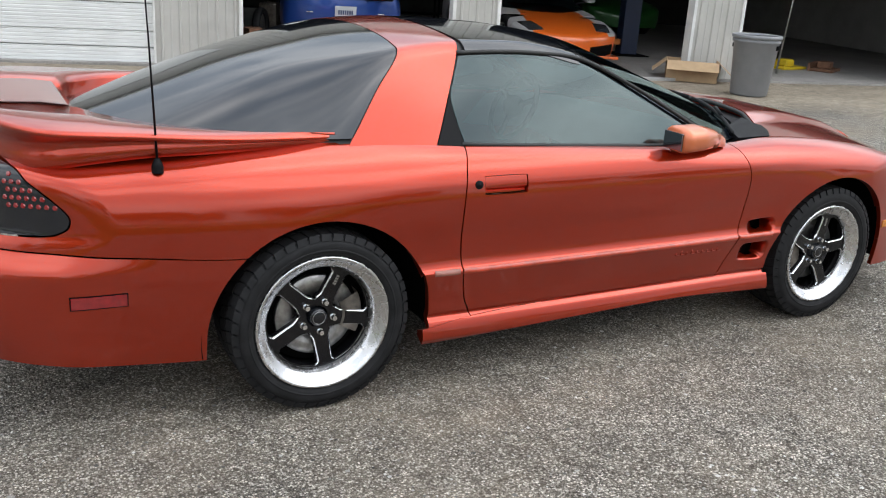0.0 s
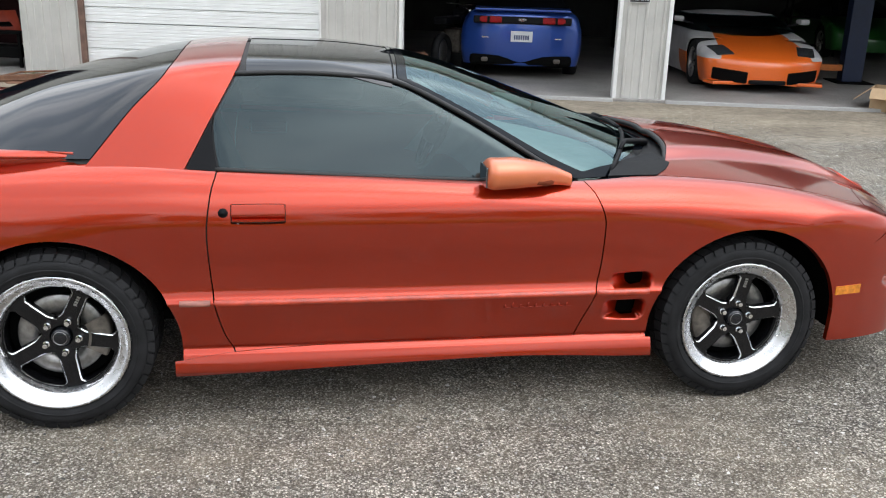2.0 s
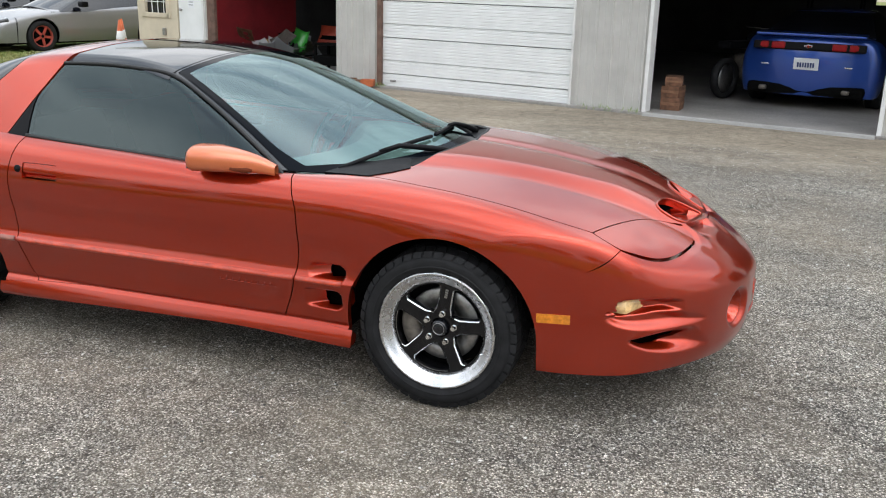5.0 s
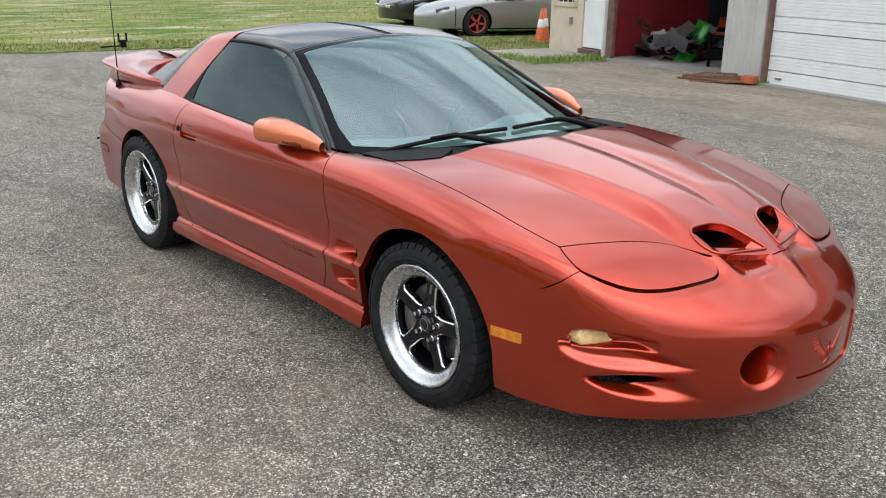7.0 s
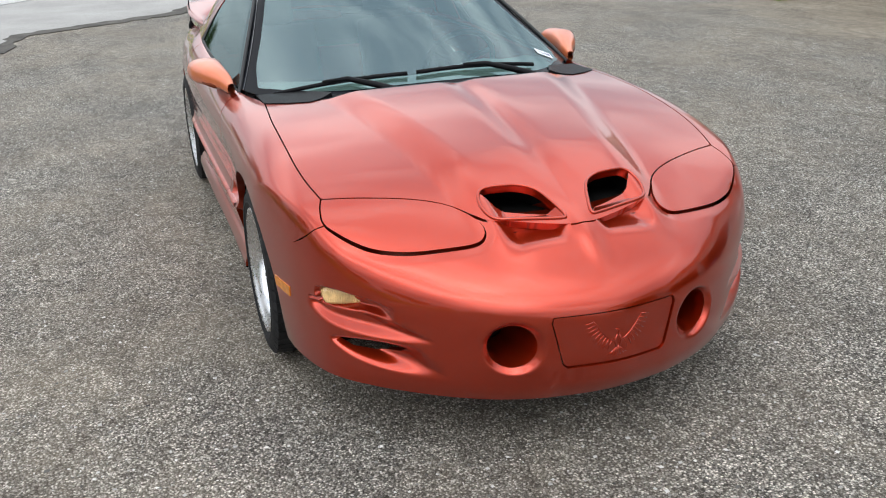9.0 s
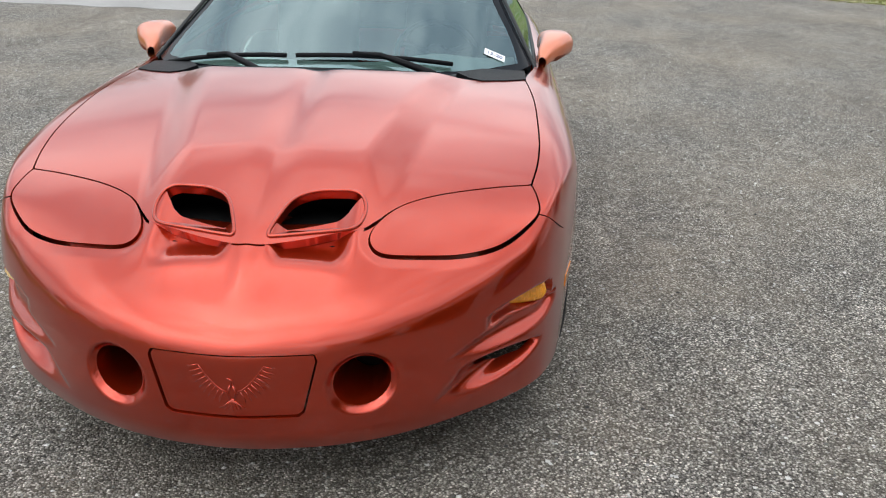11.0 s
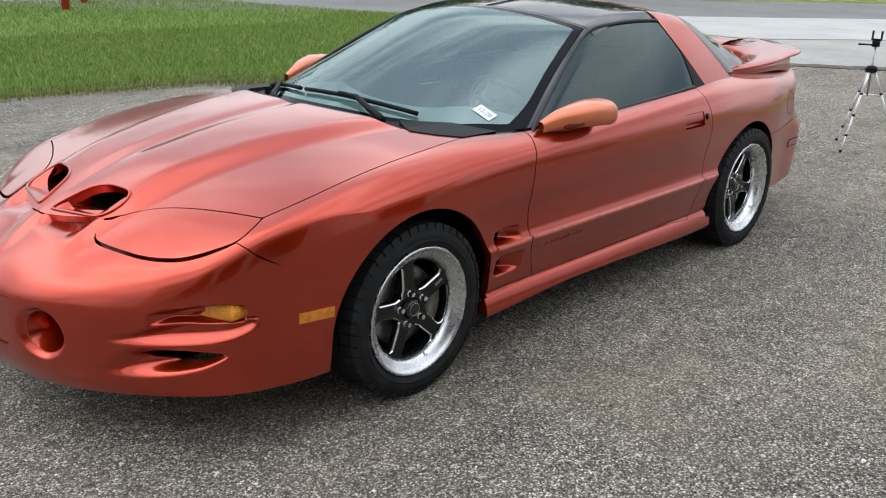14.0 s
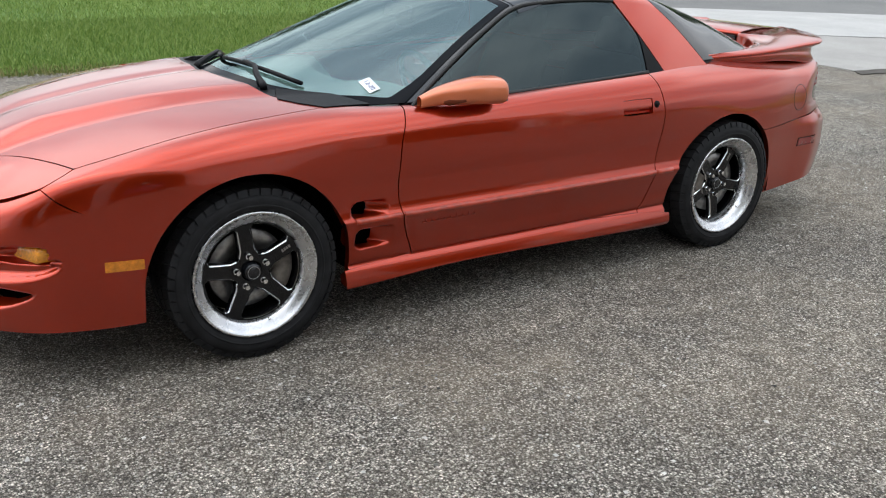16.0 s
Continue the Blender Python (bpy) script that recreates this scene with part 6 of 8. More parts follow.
sheet("pavement_break", [(-6.7, -2.55), (-8.4, -2.36), (-9.0, -1.35), (-9.8, -0.12), (-10.75, 0.30), (-11.3, 1.25), (-11.5, 1.12), (-11.0, 0.06), (-10.05, -0.38), (-9.3, -1.58), (-8.55, -2.62), (-6.9, -2.78)], 0.013, soil("broken_edge", (0.035, 0.032, 0.028), (0.12, 0.11, 0.095), 3.0, 40.0), 8, 0.09, "dark crumbled asphalt along the driveway edge", 12)

# loose stones on the lot
r = np.random.RandomState(21)
cnt = 52000
px, py = r.uniform(-5.0, 6.2, cnt), r.uniform(-5.2, 6.2, cnt)
size = 0.0026 + 0.0052 * r.rand(cnt) ** 2.2
base = np.array([(1, 0, 0), (0, 1, 0), (-1, 0, 0), (0, -1, 0), (0, 0, 0.7), (0, 0, -0.5)], float)
jit = base[None] * (0.7 + 0.6 * r.rand(cnt, 6, 1))
ca, sa = np.cos(r.rand(cnt) * 6.28), np.sin(r.rand(cnt) * 6.28)
xy = np.stack([jit[..., 0] * ca[:, None] - jit[..., 1] * sa[:, None], jit[..., 0] * sa[:, None] + jit[..., 1] * ca[:, None], jit[..., 2]], -1) * size[:, None, None]
xy += np.stack([px, py, size * 0.25], 1)[:, None]
tri = np.array([(0, 1, 4), (1, 2, 4), (2, 3, 4), (3, 0, 4), (1, 0, 5), (2, 1, 5), (3, 2, 5), (0, 3, 5)])
me = bpy.data.meshes.new("loose_gravel")
me.from_pydata(xy.reshape(-1, 3).tolist(), [], (np.arange(cnt)[:, None, None] * 6 + tri).reshape(-1, 3).tolist())
STONE = Nodes("stone_chips")
geo = STONE.add("ShaderNodeNewGeometry")
STONE.set(Base_Color=STONE.ramp(geo.outputs["Random Per Island"], (0.0, (0.04, 0.037, 0.033)), (0.55, (0.22, 0.21, 0.19)), (1.0, (0.78, 0.76, 0.72))), Roughness=0.85)
me.materials.append(STONE.mat)
tagged(new("loose_gravel", me), "loose grey stone chips on the lot", "gravel", "", "stuff")

# ---- workshop ----
TOP, OPEN = 4.4, 3.05


def ribbed(u0, u1, z0, z1, n0=0.0):
    """Ribbed sheet: a flat pan with raised trapezoid ribs every 0.23 m and small ones between."""
    bm = bmesh.new()
    us, ns = [u0], [n0]
    u = u0 + 0.06
    k = 0
    while u + 0.06 < u1:
        if k % 2 == 0:
            us += [u, u + 0.012, u + 0.034, u + 0.046]
            ns += [n0, n0 - 0.024, n0 - 0.024, n0]
        else:
            us += [u + 0.01, u + 0.016, u + 0.030, u + 0.036]
            ns += [n0, n0 - 0.007, n0 - 0.007, n0]
        u += 0.115
        k += 1
    us.append(u1)
    ns.append(n0)
    lo = [bm.verts.new((a, b, z0)) for a, b in zip(us, ns)]
    hi = [bm.verts.new((a, b, z1)) for a, b in zip(us, ns)]
    for i in range(len(us) - 1):
        bm.faces.new((lo[i], lo[i + 1], hi[i + 1], hi[i]))
    bl, bh = [bm.verts.new((a, n0 + 0.12, z0)) for a in (u0, u1)], [bm.verts.new((a, n0 + 0.12, z1)) for a in (u0, u1)]
    bm.faces.new((bl[1], bl[0], bh[0], bh[1]))
    bm.faces.new((bl[0], lo[0], hi[0], bh[0]))
    bm.faces.new((lo[-1], bl[1], bh[1], hi[-1]))
    bm.faces.new(hi + [bh[1], bh[0]])
    bmesh.ops.recalc_face_normals(bm, faces=bm.faces[:])
    return bm


piers = [(-3.93, -3.86), (-1.00, -0.17), (3.15, 4.20), (7.13, 7.73), (10.83, 11.59), (15.0, 19.0)]
for a, b in piers:
    structure(part("wall_pier", ribbed(a, b, 0.0, OPEN), SIDING, None, "", SITE), "grey ribbed metal wall pier between doors", "wall")
structure(part("wall_front_upper", ribbed(-4.58, 19.0, OPEN, TOP), SIDING, None, "", SITE), "grey ribbed metal wall above the doors", "wall")
for u, w, mat, lab in ((-3.77, 0.18, BROWN_TRIM, "rusty brown"), (-0.135, 0.07, BROWN_TRIM, "rusty brown"), (3.135, 0.03, WHITE_TRIM, "white"), (4.225, 0.05, WHITE_TRIM, "white"), (7.105, 0.05, WHITE_TRIM, "white"), (7.755, 0.05, WHITE_TRIM, "white"), (10.805, 0.05, WHITE_TRIM, "white"), (11.615, 0.05, WHITE_TRIM, "white")):
    structure(part("trim_jamb", bm_box(u - w / 2, u + w / 2, -0.035, 0.035 if mat is BROWN_TRIM else 0.16, 0.0, OPEN, 0.006), mat, None, "", SITE), lab + " metal door jamb", "door jamb")
structure(part("wall_end", bm_box(18.9, 19.0, 0.13, 12.0, 0.0, TOP), SIDING, None, "", SITE), "metal end wall of the workshop", "wall")
structure(part("wall_back", bm_box(-4.05, 5.35, 11.9, 12.0, 0.0, TOP), SHADE_IN, None, "", SITE), "back wall of the workshop, near black for shade", "wall")
structure(part("wall_back_east", bm_box(6.0, 19.0, 11.9, 12.0, 0.0, TOP), SHADE_IN, None, "", SITE), "back wall of the workshop, near black for shade", "wall")
structure(part("wall_back_low", bm_box(5.35, 6.0, 11.9, 12.0, 0.0, 1.35), SHADE_IN, None, "", SITE), "wall under the back window, near black for shade", "wall")
structure(part("wall_back_high", bm_box(5.35, 6.0, 11.9, 12.0, 2.2, TOP), SHADE_IN, None, "", SITE), "wall above the back window, near black for shade", "wall")
# beyond 2.4 m the red wall is coloured near black as shade
structure(part("wall_west_inner", bm_box(-4.05, -3.93, 2.4, 12.0, 0.0, TOP), SHADE_IN, None, "", SITE), "rear part of the red inner wall, near black for shade", "wall")
structure(part("wall_west", bm_box(-4.05, -3.93, 0.13, 2.4, 0.0, TOP), RED_IN, None, "", SITE), "red painted inner wall", "wall")
# the bay's shade is put into this wall's red
structure(part("wall_red_back", bm_box(-3.93, -0.2, 4.4, 4.5, 0.0, TOP), plain("dark_red_wall", (0.035, 0.006, 0.008), 0.8, vary=0.4, scale=2.0), None, "", SITE), "red back wall of the first bay, darkened for shade", "wall")
structure(part("wall_bay_divider", bm_box(-0.2, -0.1, 0.13, 11.9, 0.0, TOP), SHADE_IN, None, "", SITE), "partition beside the first bay, near black for shade", "wall")
structure(part("ceiling", bm_box(-4.05, 19.0, 0.13, 12.0, TOP - 0.1, TOP), SHADE_IN, None, "", SITE), "workshop ceiling, near black for shade", "ceiling")
structure(part("roof", bm_box(-4.62, 19.3, -0.4, 12.3, TOP + 0.004, TOP + 0.16, 0.02), WHITE_METAL, None, "", SITE), "low metal roof of the workshop", "roof")
structure(part("floor", bm_box(-3.93, 18.9, -0.10, 11.9, -0.05, 0.035, 0.01), SHOP_FLOOR, None, "", SITE), "dusty concrete workshop floor", "floor")
structure(part("trim_sill", bm_box(4.25, 7.08, -0.16, -0.10, -0.02, 0.045, 0.008), CONCRETE, None, "", SITE), "pale concrete slab edge", "sill")
structure(part("trim_sill_east", bm_box(7.78, 10.78, -0.16, -0.10, -0.02, 0.045, 0.008), CONCRETE, None, "", SITE), "pale concrete slab edge", "sill")

# white sectional door
door = tagged(empty("door_1", None, SITE), "closed white sectional garage door with raised ribs", "garage door", "", "structure")
zz = 0.02
for k, tall in enumerate((0.205, 0.55, 0.55, 0.55, 0.55, 0.55)):
    bm = bmesh.new()
    prof = [(0.0, 0.026)]
    bands = ((0.0, 0.205), (0.205, 0.545)) if tall > 0.3 else ((0.0, 0.20),)
    for z0, z1 in bands:
        prof.append((z0 + 0.006, 0.0))
        z_ = z0 + 0.035
        while z_ + 0.03 < z1:
            prof += [(z_, 0.0), (z_ + 0.004, 0.005), (z_ + 0.012, 0.005), (z_ + 0.016, 0.0)]
            z_ += 0.045
        prof += [(z1 - 0.010, 0.0), (z1 - 0.005, 0.026)]
    prof[-1] = (tall - 0.005, 0.026)
    lo = [bm.verts.new((-0.10, 0.03 + n_, zz + z_)) for z_, n_ in prof]
    hi = [bm.verts.new((3.12, 0.03 + n_, zz + z_)) for z_, n_ in prof]
    for i in range(len(prof) - 1):
        bm.faces.new((lo[i], hi[i], hi[i + 1], lo[i + 1]))
    b0, b1 = [bm.verts.new((u, 0.085, zz)) for u in (-0.10, 3.12)], [bm.verts.new((u, 0.085, zz + tall - 0.005)) for u in (-0.10, 3.12)]
    bm.faces.new((b0[1], b0[0], b1[0], b1[1]))
    bm.faces.new((b0[0], b0[1], hi[0], lo[0]))
    bm.faces.new((b1[1], b1[0], lo[-1], hi[-1]))
    bmesh.ops.recalc_face_normals(bm, faces=bm.faces[:])
    part("panel", bm, WHITE_METAL, door)
    zz += tall + 0.002
part("door_seal", bm_box(-0.10, 3.12, 0.035, 0.075, 0.0, 0.02), RUBBER, door, "black rubber bottom seal")
part("door_handle", bm_box(0.05, 0.16, 0.012, 0.03, 0.10, 0.13, 0.004), STEEL, door)

# entry: white door and beige front with a barred window
structure(part("wall_white", bm_box(-3.970, -3.930, -0.05, 0.12, 0.0, OPEN, 0.004), WHITE_TRIM, None, "", SITE), "white corner board of the workshop", "wall")
entry = tagged(empty("door_2", None, SITE), "white entry door with a paper notice", "door", "", "structure")
part("door_leaf", bm_box(-4.600, -3.980, 0.0, 0.05, 0.16, 2.2, 0.004), WHITE_METAL, entry)
part("door_sill", bm_box(-4.620, -3.970, -0.10, 0.05, 0.05, 0.14, 0.01), BROWN_TRIM, entry)
part("notice", bm_box(-4.352, -4.207, -0.004, 0.0, 1.05, 1.28), PAPER, entry, "white paper notice")
for k in range(3):
    part("notice_line", bm_box(-4.331, -4.228, -0.0065, -0.004, 1.10 + 0.05 * k, 1.115 + 0.05 * k), GREY_PLASTIC, entry)
part("door_knob", revolve([(0.001, -0.05), (0.025, -0.045), (0.025, -0.02), (0.01, 0.0)], 16, "y"), STEEL, entry, "", pose(-4.517, 0, 1.02), True)
beige = structure(part("wall_beige", bm_box(-5.670, -4.620, -0.02, 0.12, 0.0, 0.88, 0.004), BEIGE, None, "", SITE), "beige painted front wall", "wall")
structure(part("wall_beige_upper", bm_box(-5.670, -4.620, -0.02, 0.12, 1.95, TOP), BEIGE, None, "", SITE), "beige painted wall above the window", "wall")
structure(part("wall_beige_west", bm_box(-5.670, -5.499, -0.02, 0.12, 0.88, 1.95), BEIGE, None, "", SITE), "beige painted wall beside the window", "wall")
structure(part("wall_beige_east", bm_box(-4.835, -4.620, -0.02, 0.12, 0.88, 1.95), BEIGE, None, "", SITE), "beige painted wall beside the window", "wall")
structure(part("wall_beige_end", bm_box(-5.670, -5.580, 0.12, 11.9, 0.0, TOP), BEIGE, None, "", SITE), "beige end wall", "wall")
structure(part("wall_office_back", bm_box(-5.580, -3.975, 3.0, 3.1, 0.0, TOP), SHADE_IN, None, "", SITE), "wall inside the office, near black for shade", "wall")
structure(part("roof_office", bm_box(-6.3, -4.9, -0.4, 12.3, TOP + 0.004, TOP + 0.16), WHITE_METAL, None, "", SITE), "metal roof over the office", "roof")
win = tagged(empty("window_1", None, SITE), "small barred window in a cream frame", "window", "", "structure")
for a, b, c, d in ((-5.517, -4.817, 0.86, 0.94), (-5.517, -4.817, 1.90, 1.98), (-5.535, -5.446, 0.86, 1.98), (-4.889, -4.799, 0.86, 1.98)):
    part("window_frame", bm_box(a, b, -0.045, 0.02, c, d, 0.005), BEIGE, win)
part("pane", bm_box(-5.446, -4.889, 0.03, 0.036, 0.94, 1.90), BLACK_GLOSS, win, "dark window pane")
for k in range(1, 4):
    part("bar", bm_box(-5.446 + 0.155 * k - 0.006, -5.446 + 0.155 * k + 0.006, -0.012, 0.0, 0.94, 1.90), WHITE_TRIM, win)
for k in range(1, 5):
    part("bar", bm_box(-5.446, -4.889, -0.026, -0.014, 0.94 + 0.19 * k, 0.952 + 0.19 * k), WHITE_TRIM, win)
part("meter_box", bm_box(-4.997, -4.925, -0.06, -0.02, 0.55, 0.68, 0.006), STEEL, win)

# sign on the pier
sign = tagged(empty("wall_sign", None, SITE), "small black no smoking sign with white letters", "sign")
part("sign_board", bm_box(7.21, 7.46, -0.045, -0.028, 1.285, 1.47, 0.003), BLACK_TRIM, sign)
part("sign_frame", bm_box(7.20, 7.47, -0.038, -0.026, 1.275, 1.48, 0.003), WHITE_TRIM, sign)
for word, z in (("NO", 1.405), ("SMOKING", 1.318)):
    t_ = bpy.data.curves.new("lettering", "FONT")
    t_.body, t_.size, t_.align_x, t_.align_y, t_.extrude = word, 0.052, "CENTER", "CENTER", 0.001
    t_.materials.append(PAPER)
    o_ = new("lettering", t_)
    o_.parent = sign
    o_.matrix_local = pose(7.335, -0.0465, z, 90, 0, 0)


# ---- other cars ----
def other_car(name, label, m, paint, roof_paint, long_, half, top, cab, plan, axles, wheel_r, tail=False, second=None, second_where=None, glass_mat=None, rim_mat=None, group="", low=0.20, lamps=None, mouth=None):
    """A parked car from a few curves; x runs forward from the tail at 0."""
    thing = tagged(empty(name, None, m), label, "car", group)
    top_c, plan_c = curve(*top), curve(*plan)
    side = curve([0.0, 0.2, 0.32, 0.5, 0.7, 0.85, 1.0, 1.2], [0.14, 0.05, 0.02, 0.0, 0.01, 0.05, 0.12, 0.3])

    def shell(x, y, z):
        y = np.abs(y)
        f = smax(y - half * plan_c(x) + side(z), z - top_c(x) + 0.06 * y * y, 0.10)
        f = smax(f, x - long_ + 0.35 * y * y / half + 0.30 * (z - 0.45) ** 2, 0.10)
        return smax(f, -x + 0.22 * y * y + 0.25 * (z - 0.6) ** 2, 0.10)

    def arches(x, y, z):
        return np.minimum.reduce([np.hypot(x - a, z - wheel_r) - wheel_r * 1.13 for a in axles])

    v, f = side_grid(np.linspace(0.35, long_ - 0.45, 90), np.linspace(-24, 204, 110), shell, zc=0.42)
    fv_, ff_ = fan_grid(long_ - 0.75, np.linspace(-80, 80, 70), np.linspace(-22, 70, 60), shell, zc=0.42)
    rv_, rf_ = fan_grid(0.70, np.linspace(-80, 80, 70), np.linspace(-22, 70, 60), shell, zc=0.42, sign=-1.0)
    mid = (long_ / 2, 0, 0.4)
    floor_cut = lambda x, y, z: z - low
    mats = [(paint, None)]
    if second is not None:
        mats = [(paint, second_where), (second, lambda x, y, z: np.minimum(-second_where(x, y, z), y)), (second, lambda x, y, z: np.minimum(-second_where(x, y, z), -y))]
    for mat, where in mats:
        extra = (where,) if where else ()
        panel("body", v, f, mat, thing, 0.02, "", mid, keep=(floor_cut, arches, lambda x, y, z: x - 0.45, lambda x, y, z: long_ - 0.62 - x) + extra)
        panel("front_end", fv_, ff_, mat, thing, 0.02, "", mid, keep=(floor_cut, arches, lambda x, y, z: x - long_ + 0.625) + extra)
        panel("rear_end", rv_, rf_, mat, thing, 0.02, "", mid, keep=(floor_cut, arches, lambda x, y, z: 0.455 - x) + extra)
    if lamps is not None:
        panel("headlight", fv_ + np.array([0.004, 0, 0.004]), ff_, LAMP_DARK, thing, 0.01, "smoked angular headlight", mid, True, keep=(lamps, lambda x, y, z: x - long_ + 0.60))
        panel("air_intake", fv_ + np.array([0.005, 0, 0]), ff_, UNDER, thing, 0.01, "black bumper air intake", mid, True, keep=(mouth,))
    cab_c = curve(cab[0], cab[1])
    x0, x1 = cab[0][0], cab[0][-1]

    def cabin_(x, y, z):
        y = np.abs(y)
        w = half * 0.90 - 0.62 * np.maximum(z - 0.85, -0.1)
        return smax(y - w, z - cab_c(x + 0.25 * y * y) + 0.10 * y * y, 0.05)

    cv_, cf_ = side_grid(np.linspace(x0 + 0.02, x1 - 0.02, 70), np.linspace(12, 168, 90), cabin_, zc=0.62)
    peak = max(cab[1])
    is_roof = lambda x, y, z: z - (peak - 0.055) - 0.10 * (np.abs(y) > 9)
    panel("roof", cv_, cf_, roof_paint, thing, 0.02, "", mid, keep=(is_roof,))
    panel("window_glass", cv_, cf_, glass_mat or BLACK_GLOSS, thing, 0.01, "dark glass", mid, keep=(lambda x, y, z: -is_roof(x, y, z) - 0.002,))
    for a in axles:
        for s in (-1, 1):
            wh = empty("wheel", thing, pose(a, s * (half * float(plan_c(a)) - 0.03), wheel_r, 0, 0, 0 if s < 0 else 180))
            part("tyre", revolve([(wheel_r * 0.68, 0.0), (wheel_r * 0.80, -0.012), (wheel_r * 0.95, 0.0), (wheel_r, 0.03), (wheel_r, 0.20), (wheel_r * 0.7, 0.22)], 40, "y"), TYRE, wh, "", None, True)
            part("rim", revolve([(wheel_r * 0.69, 0.0), (wheel_r * 0.63, 0.006), (wheel_r * 0.60, 0.05)], 40, "y"), rim_mat or STEEL, wh, "", None, True)
            part("hub", revolve([(0.001, 0.02), (0.05, 0.025), (wheel_r * 0.62, 0.10)], 20, "y"), UNDER, wh, "", None, True)
            for k in range(5):
                sp = bm_box(0.03, wheel_r * 0.64, -0.0, 0.03, -0.026, 0.026, 0.006)
                part("spoke", sp, rim_mat or STEEL, wh, "", pose(0, 0.015, 0, 0, 72 * k + 10, 0))
    part("underbody", bm_box(0.3, long_ - 0.4, -half * 0.78, half * 0.78, 0.16, 0.5), UNDER, thing)
    return thing


def bits(thing, name, mat, boxes, label=""):
    for x0, x1, y0, y1, z0, z1, b, turn in boxes:
        part(name, bm_box(-(x1 - x0) / 2, (x1 - x0) / 2, -(y1 - y0) / 2, (y1 - y0) / 2, -(z1 - z0) / 2, (z1 - z0) / 2, b), mat, thing, label, Matrix.Translation(((x0 + x1) / 2, (y0 + y1) / 2, (z0 + z1) / 2)) @ pose(0, 0, 0, *turn))


BLUE = car_paint("blue_metallic_paint", (0.02, 0.075, 0.36), 0.5, 0.35, 0.03)
HOT_ORANGE = car_paint("bright_orange_paint", (0.80, 0.14, 0.012), 0.0, 0.4, 0.03)
PRIMER = plain("grey_primer", (0.44, 0.43, 0.43), 0.55, vary=0.15, scale=4.0)
SILVER = car_paint("dull_silver_paint", (0.24, 0.24, 0.245), 0.5, 0.42, 0.12)
BLACK_PAINT = car_paint("dull_black_paint", (0.014, 0.014, 0.015), 0.2, 0.35, 0.04)
GREEN_PAINT = car_paint("bright_green_paint", (0.05, 0.42, 0.05), 0.1, 0.35, 0.02)
# green darkened to stand for the dimness deep in the bay
GREEN_SHADED = car_paint("deep_green_paint", (0.015, 0.13, 0.02), 0.1, 0.4, 0.02)
LAMP_DARK = plain("smoked_lamp", (0.045, 0.048, 0.052), 0.12, vary=0.2, scale=30.0, coat=1.0)

RED_DULL = plain("dull_red_lens", (0.30, 0.006, 0.008), 0.45, vary=0.2, scale=40.0, spec=0.2)
blue = other_car("coupe", "blue metallic coupe parked tail out in the bay", SITE @ pose(5.87, 1.75, 0.035, 0, 0, 90), BLUE, BLUE, 4.75, 0.95,
                 ([0, 0.15, 0.5, 1.2, 2.6, 3.2, 4.2, 4.75], [0.98, 1.04, 1.02, 0.97, 0.95, 0.96, 0.86, 0.66]),
                 ([0.55, 1.0, 1.6, 2.1, 2.6, 3.3], [0.98, 1.18, 1.34, 1.37, 1.30, 0.93]), ([0, 0.6, 1.0, 2.4, 3.8, 4.75], [0.95, 1.0, 1.0, 0.96, 0.96, 0.86]), (0.98, 3.83), 0.35)
bits(blue, "spoiler", BLUE, [(-0.02, 0.20, -0.72, 0.72, 1.015, 1.05, 0.012, (0, -6, 0))])
bits(blue, "tail_panel", BLACK_TRIM, [(-0.012, 0.03, -0.74, 0.74, 0.815, 0.925, 0.02, (0, 8, 0))], "black band between the tail lamps")
for s in (-1, 1):
    for y in (0.40, 0.62):
        bits(blue, "tail_light", RED_DULL, [(-0.026 + 0.10 * max(0, y - 0.5), 0.03 + 0.1 * max(0, y - 0.5), s * y - 0.095, s * y + 0.095, 0.825, 0.920, 0.022, (0, 8, -6 * s if y > 0.5 else 0))], "red tail lamp")
bits(blue, "badge", CHROME, [(-0.03, -0.01, -0.055, 0.055, 0.862, 0.885, 0.004, (0, 0, 0)), (-0.03, -0.01, -0.022, 0.022, 0.852, 0.895, 0.004, (0, 0, 0))])
bits(blue, "license_plate", PAPER, [(-0.03, -0.015, -0.165, 0.165, 0.555, 0.715, 0.006, (0, -5, 0))], "white plate with dark marks")
bits(blue, "plate_mark", INK, [(-0.036, -0.03, -0.11 + 0.034 * k, -0.088 + 0.034 * k, 0.59, 0.655, 0.0, (0, -5, 0)) for k in range(7)])
bits(blue, "valance", UNDER, [(0.03, 0.3, -0.78, 0.78, 0.20, 0.35, 0.05, (0, 0, 0))], "black rear valance")
bits(blue, "emblem_strip", CHROME, [(-0.02, 0.0, 0.50, 0.60, 0.605, 0.622, 0.002, (0, 0, 0)), (-0.02, 0.0, -0.60, -0.50, 0.605, 0.622, 0.002, (0, 0, 0))])
bits(blue, "exhaust_tip", CALIPER, [(-0.03, 0.1, s * 0.55 - 0.05, s * 0.55 + 0.05, 0.25, 0.31, 0.02, (0, 0, 0)) for s in (-1, 1)])

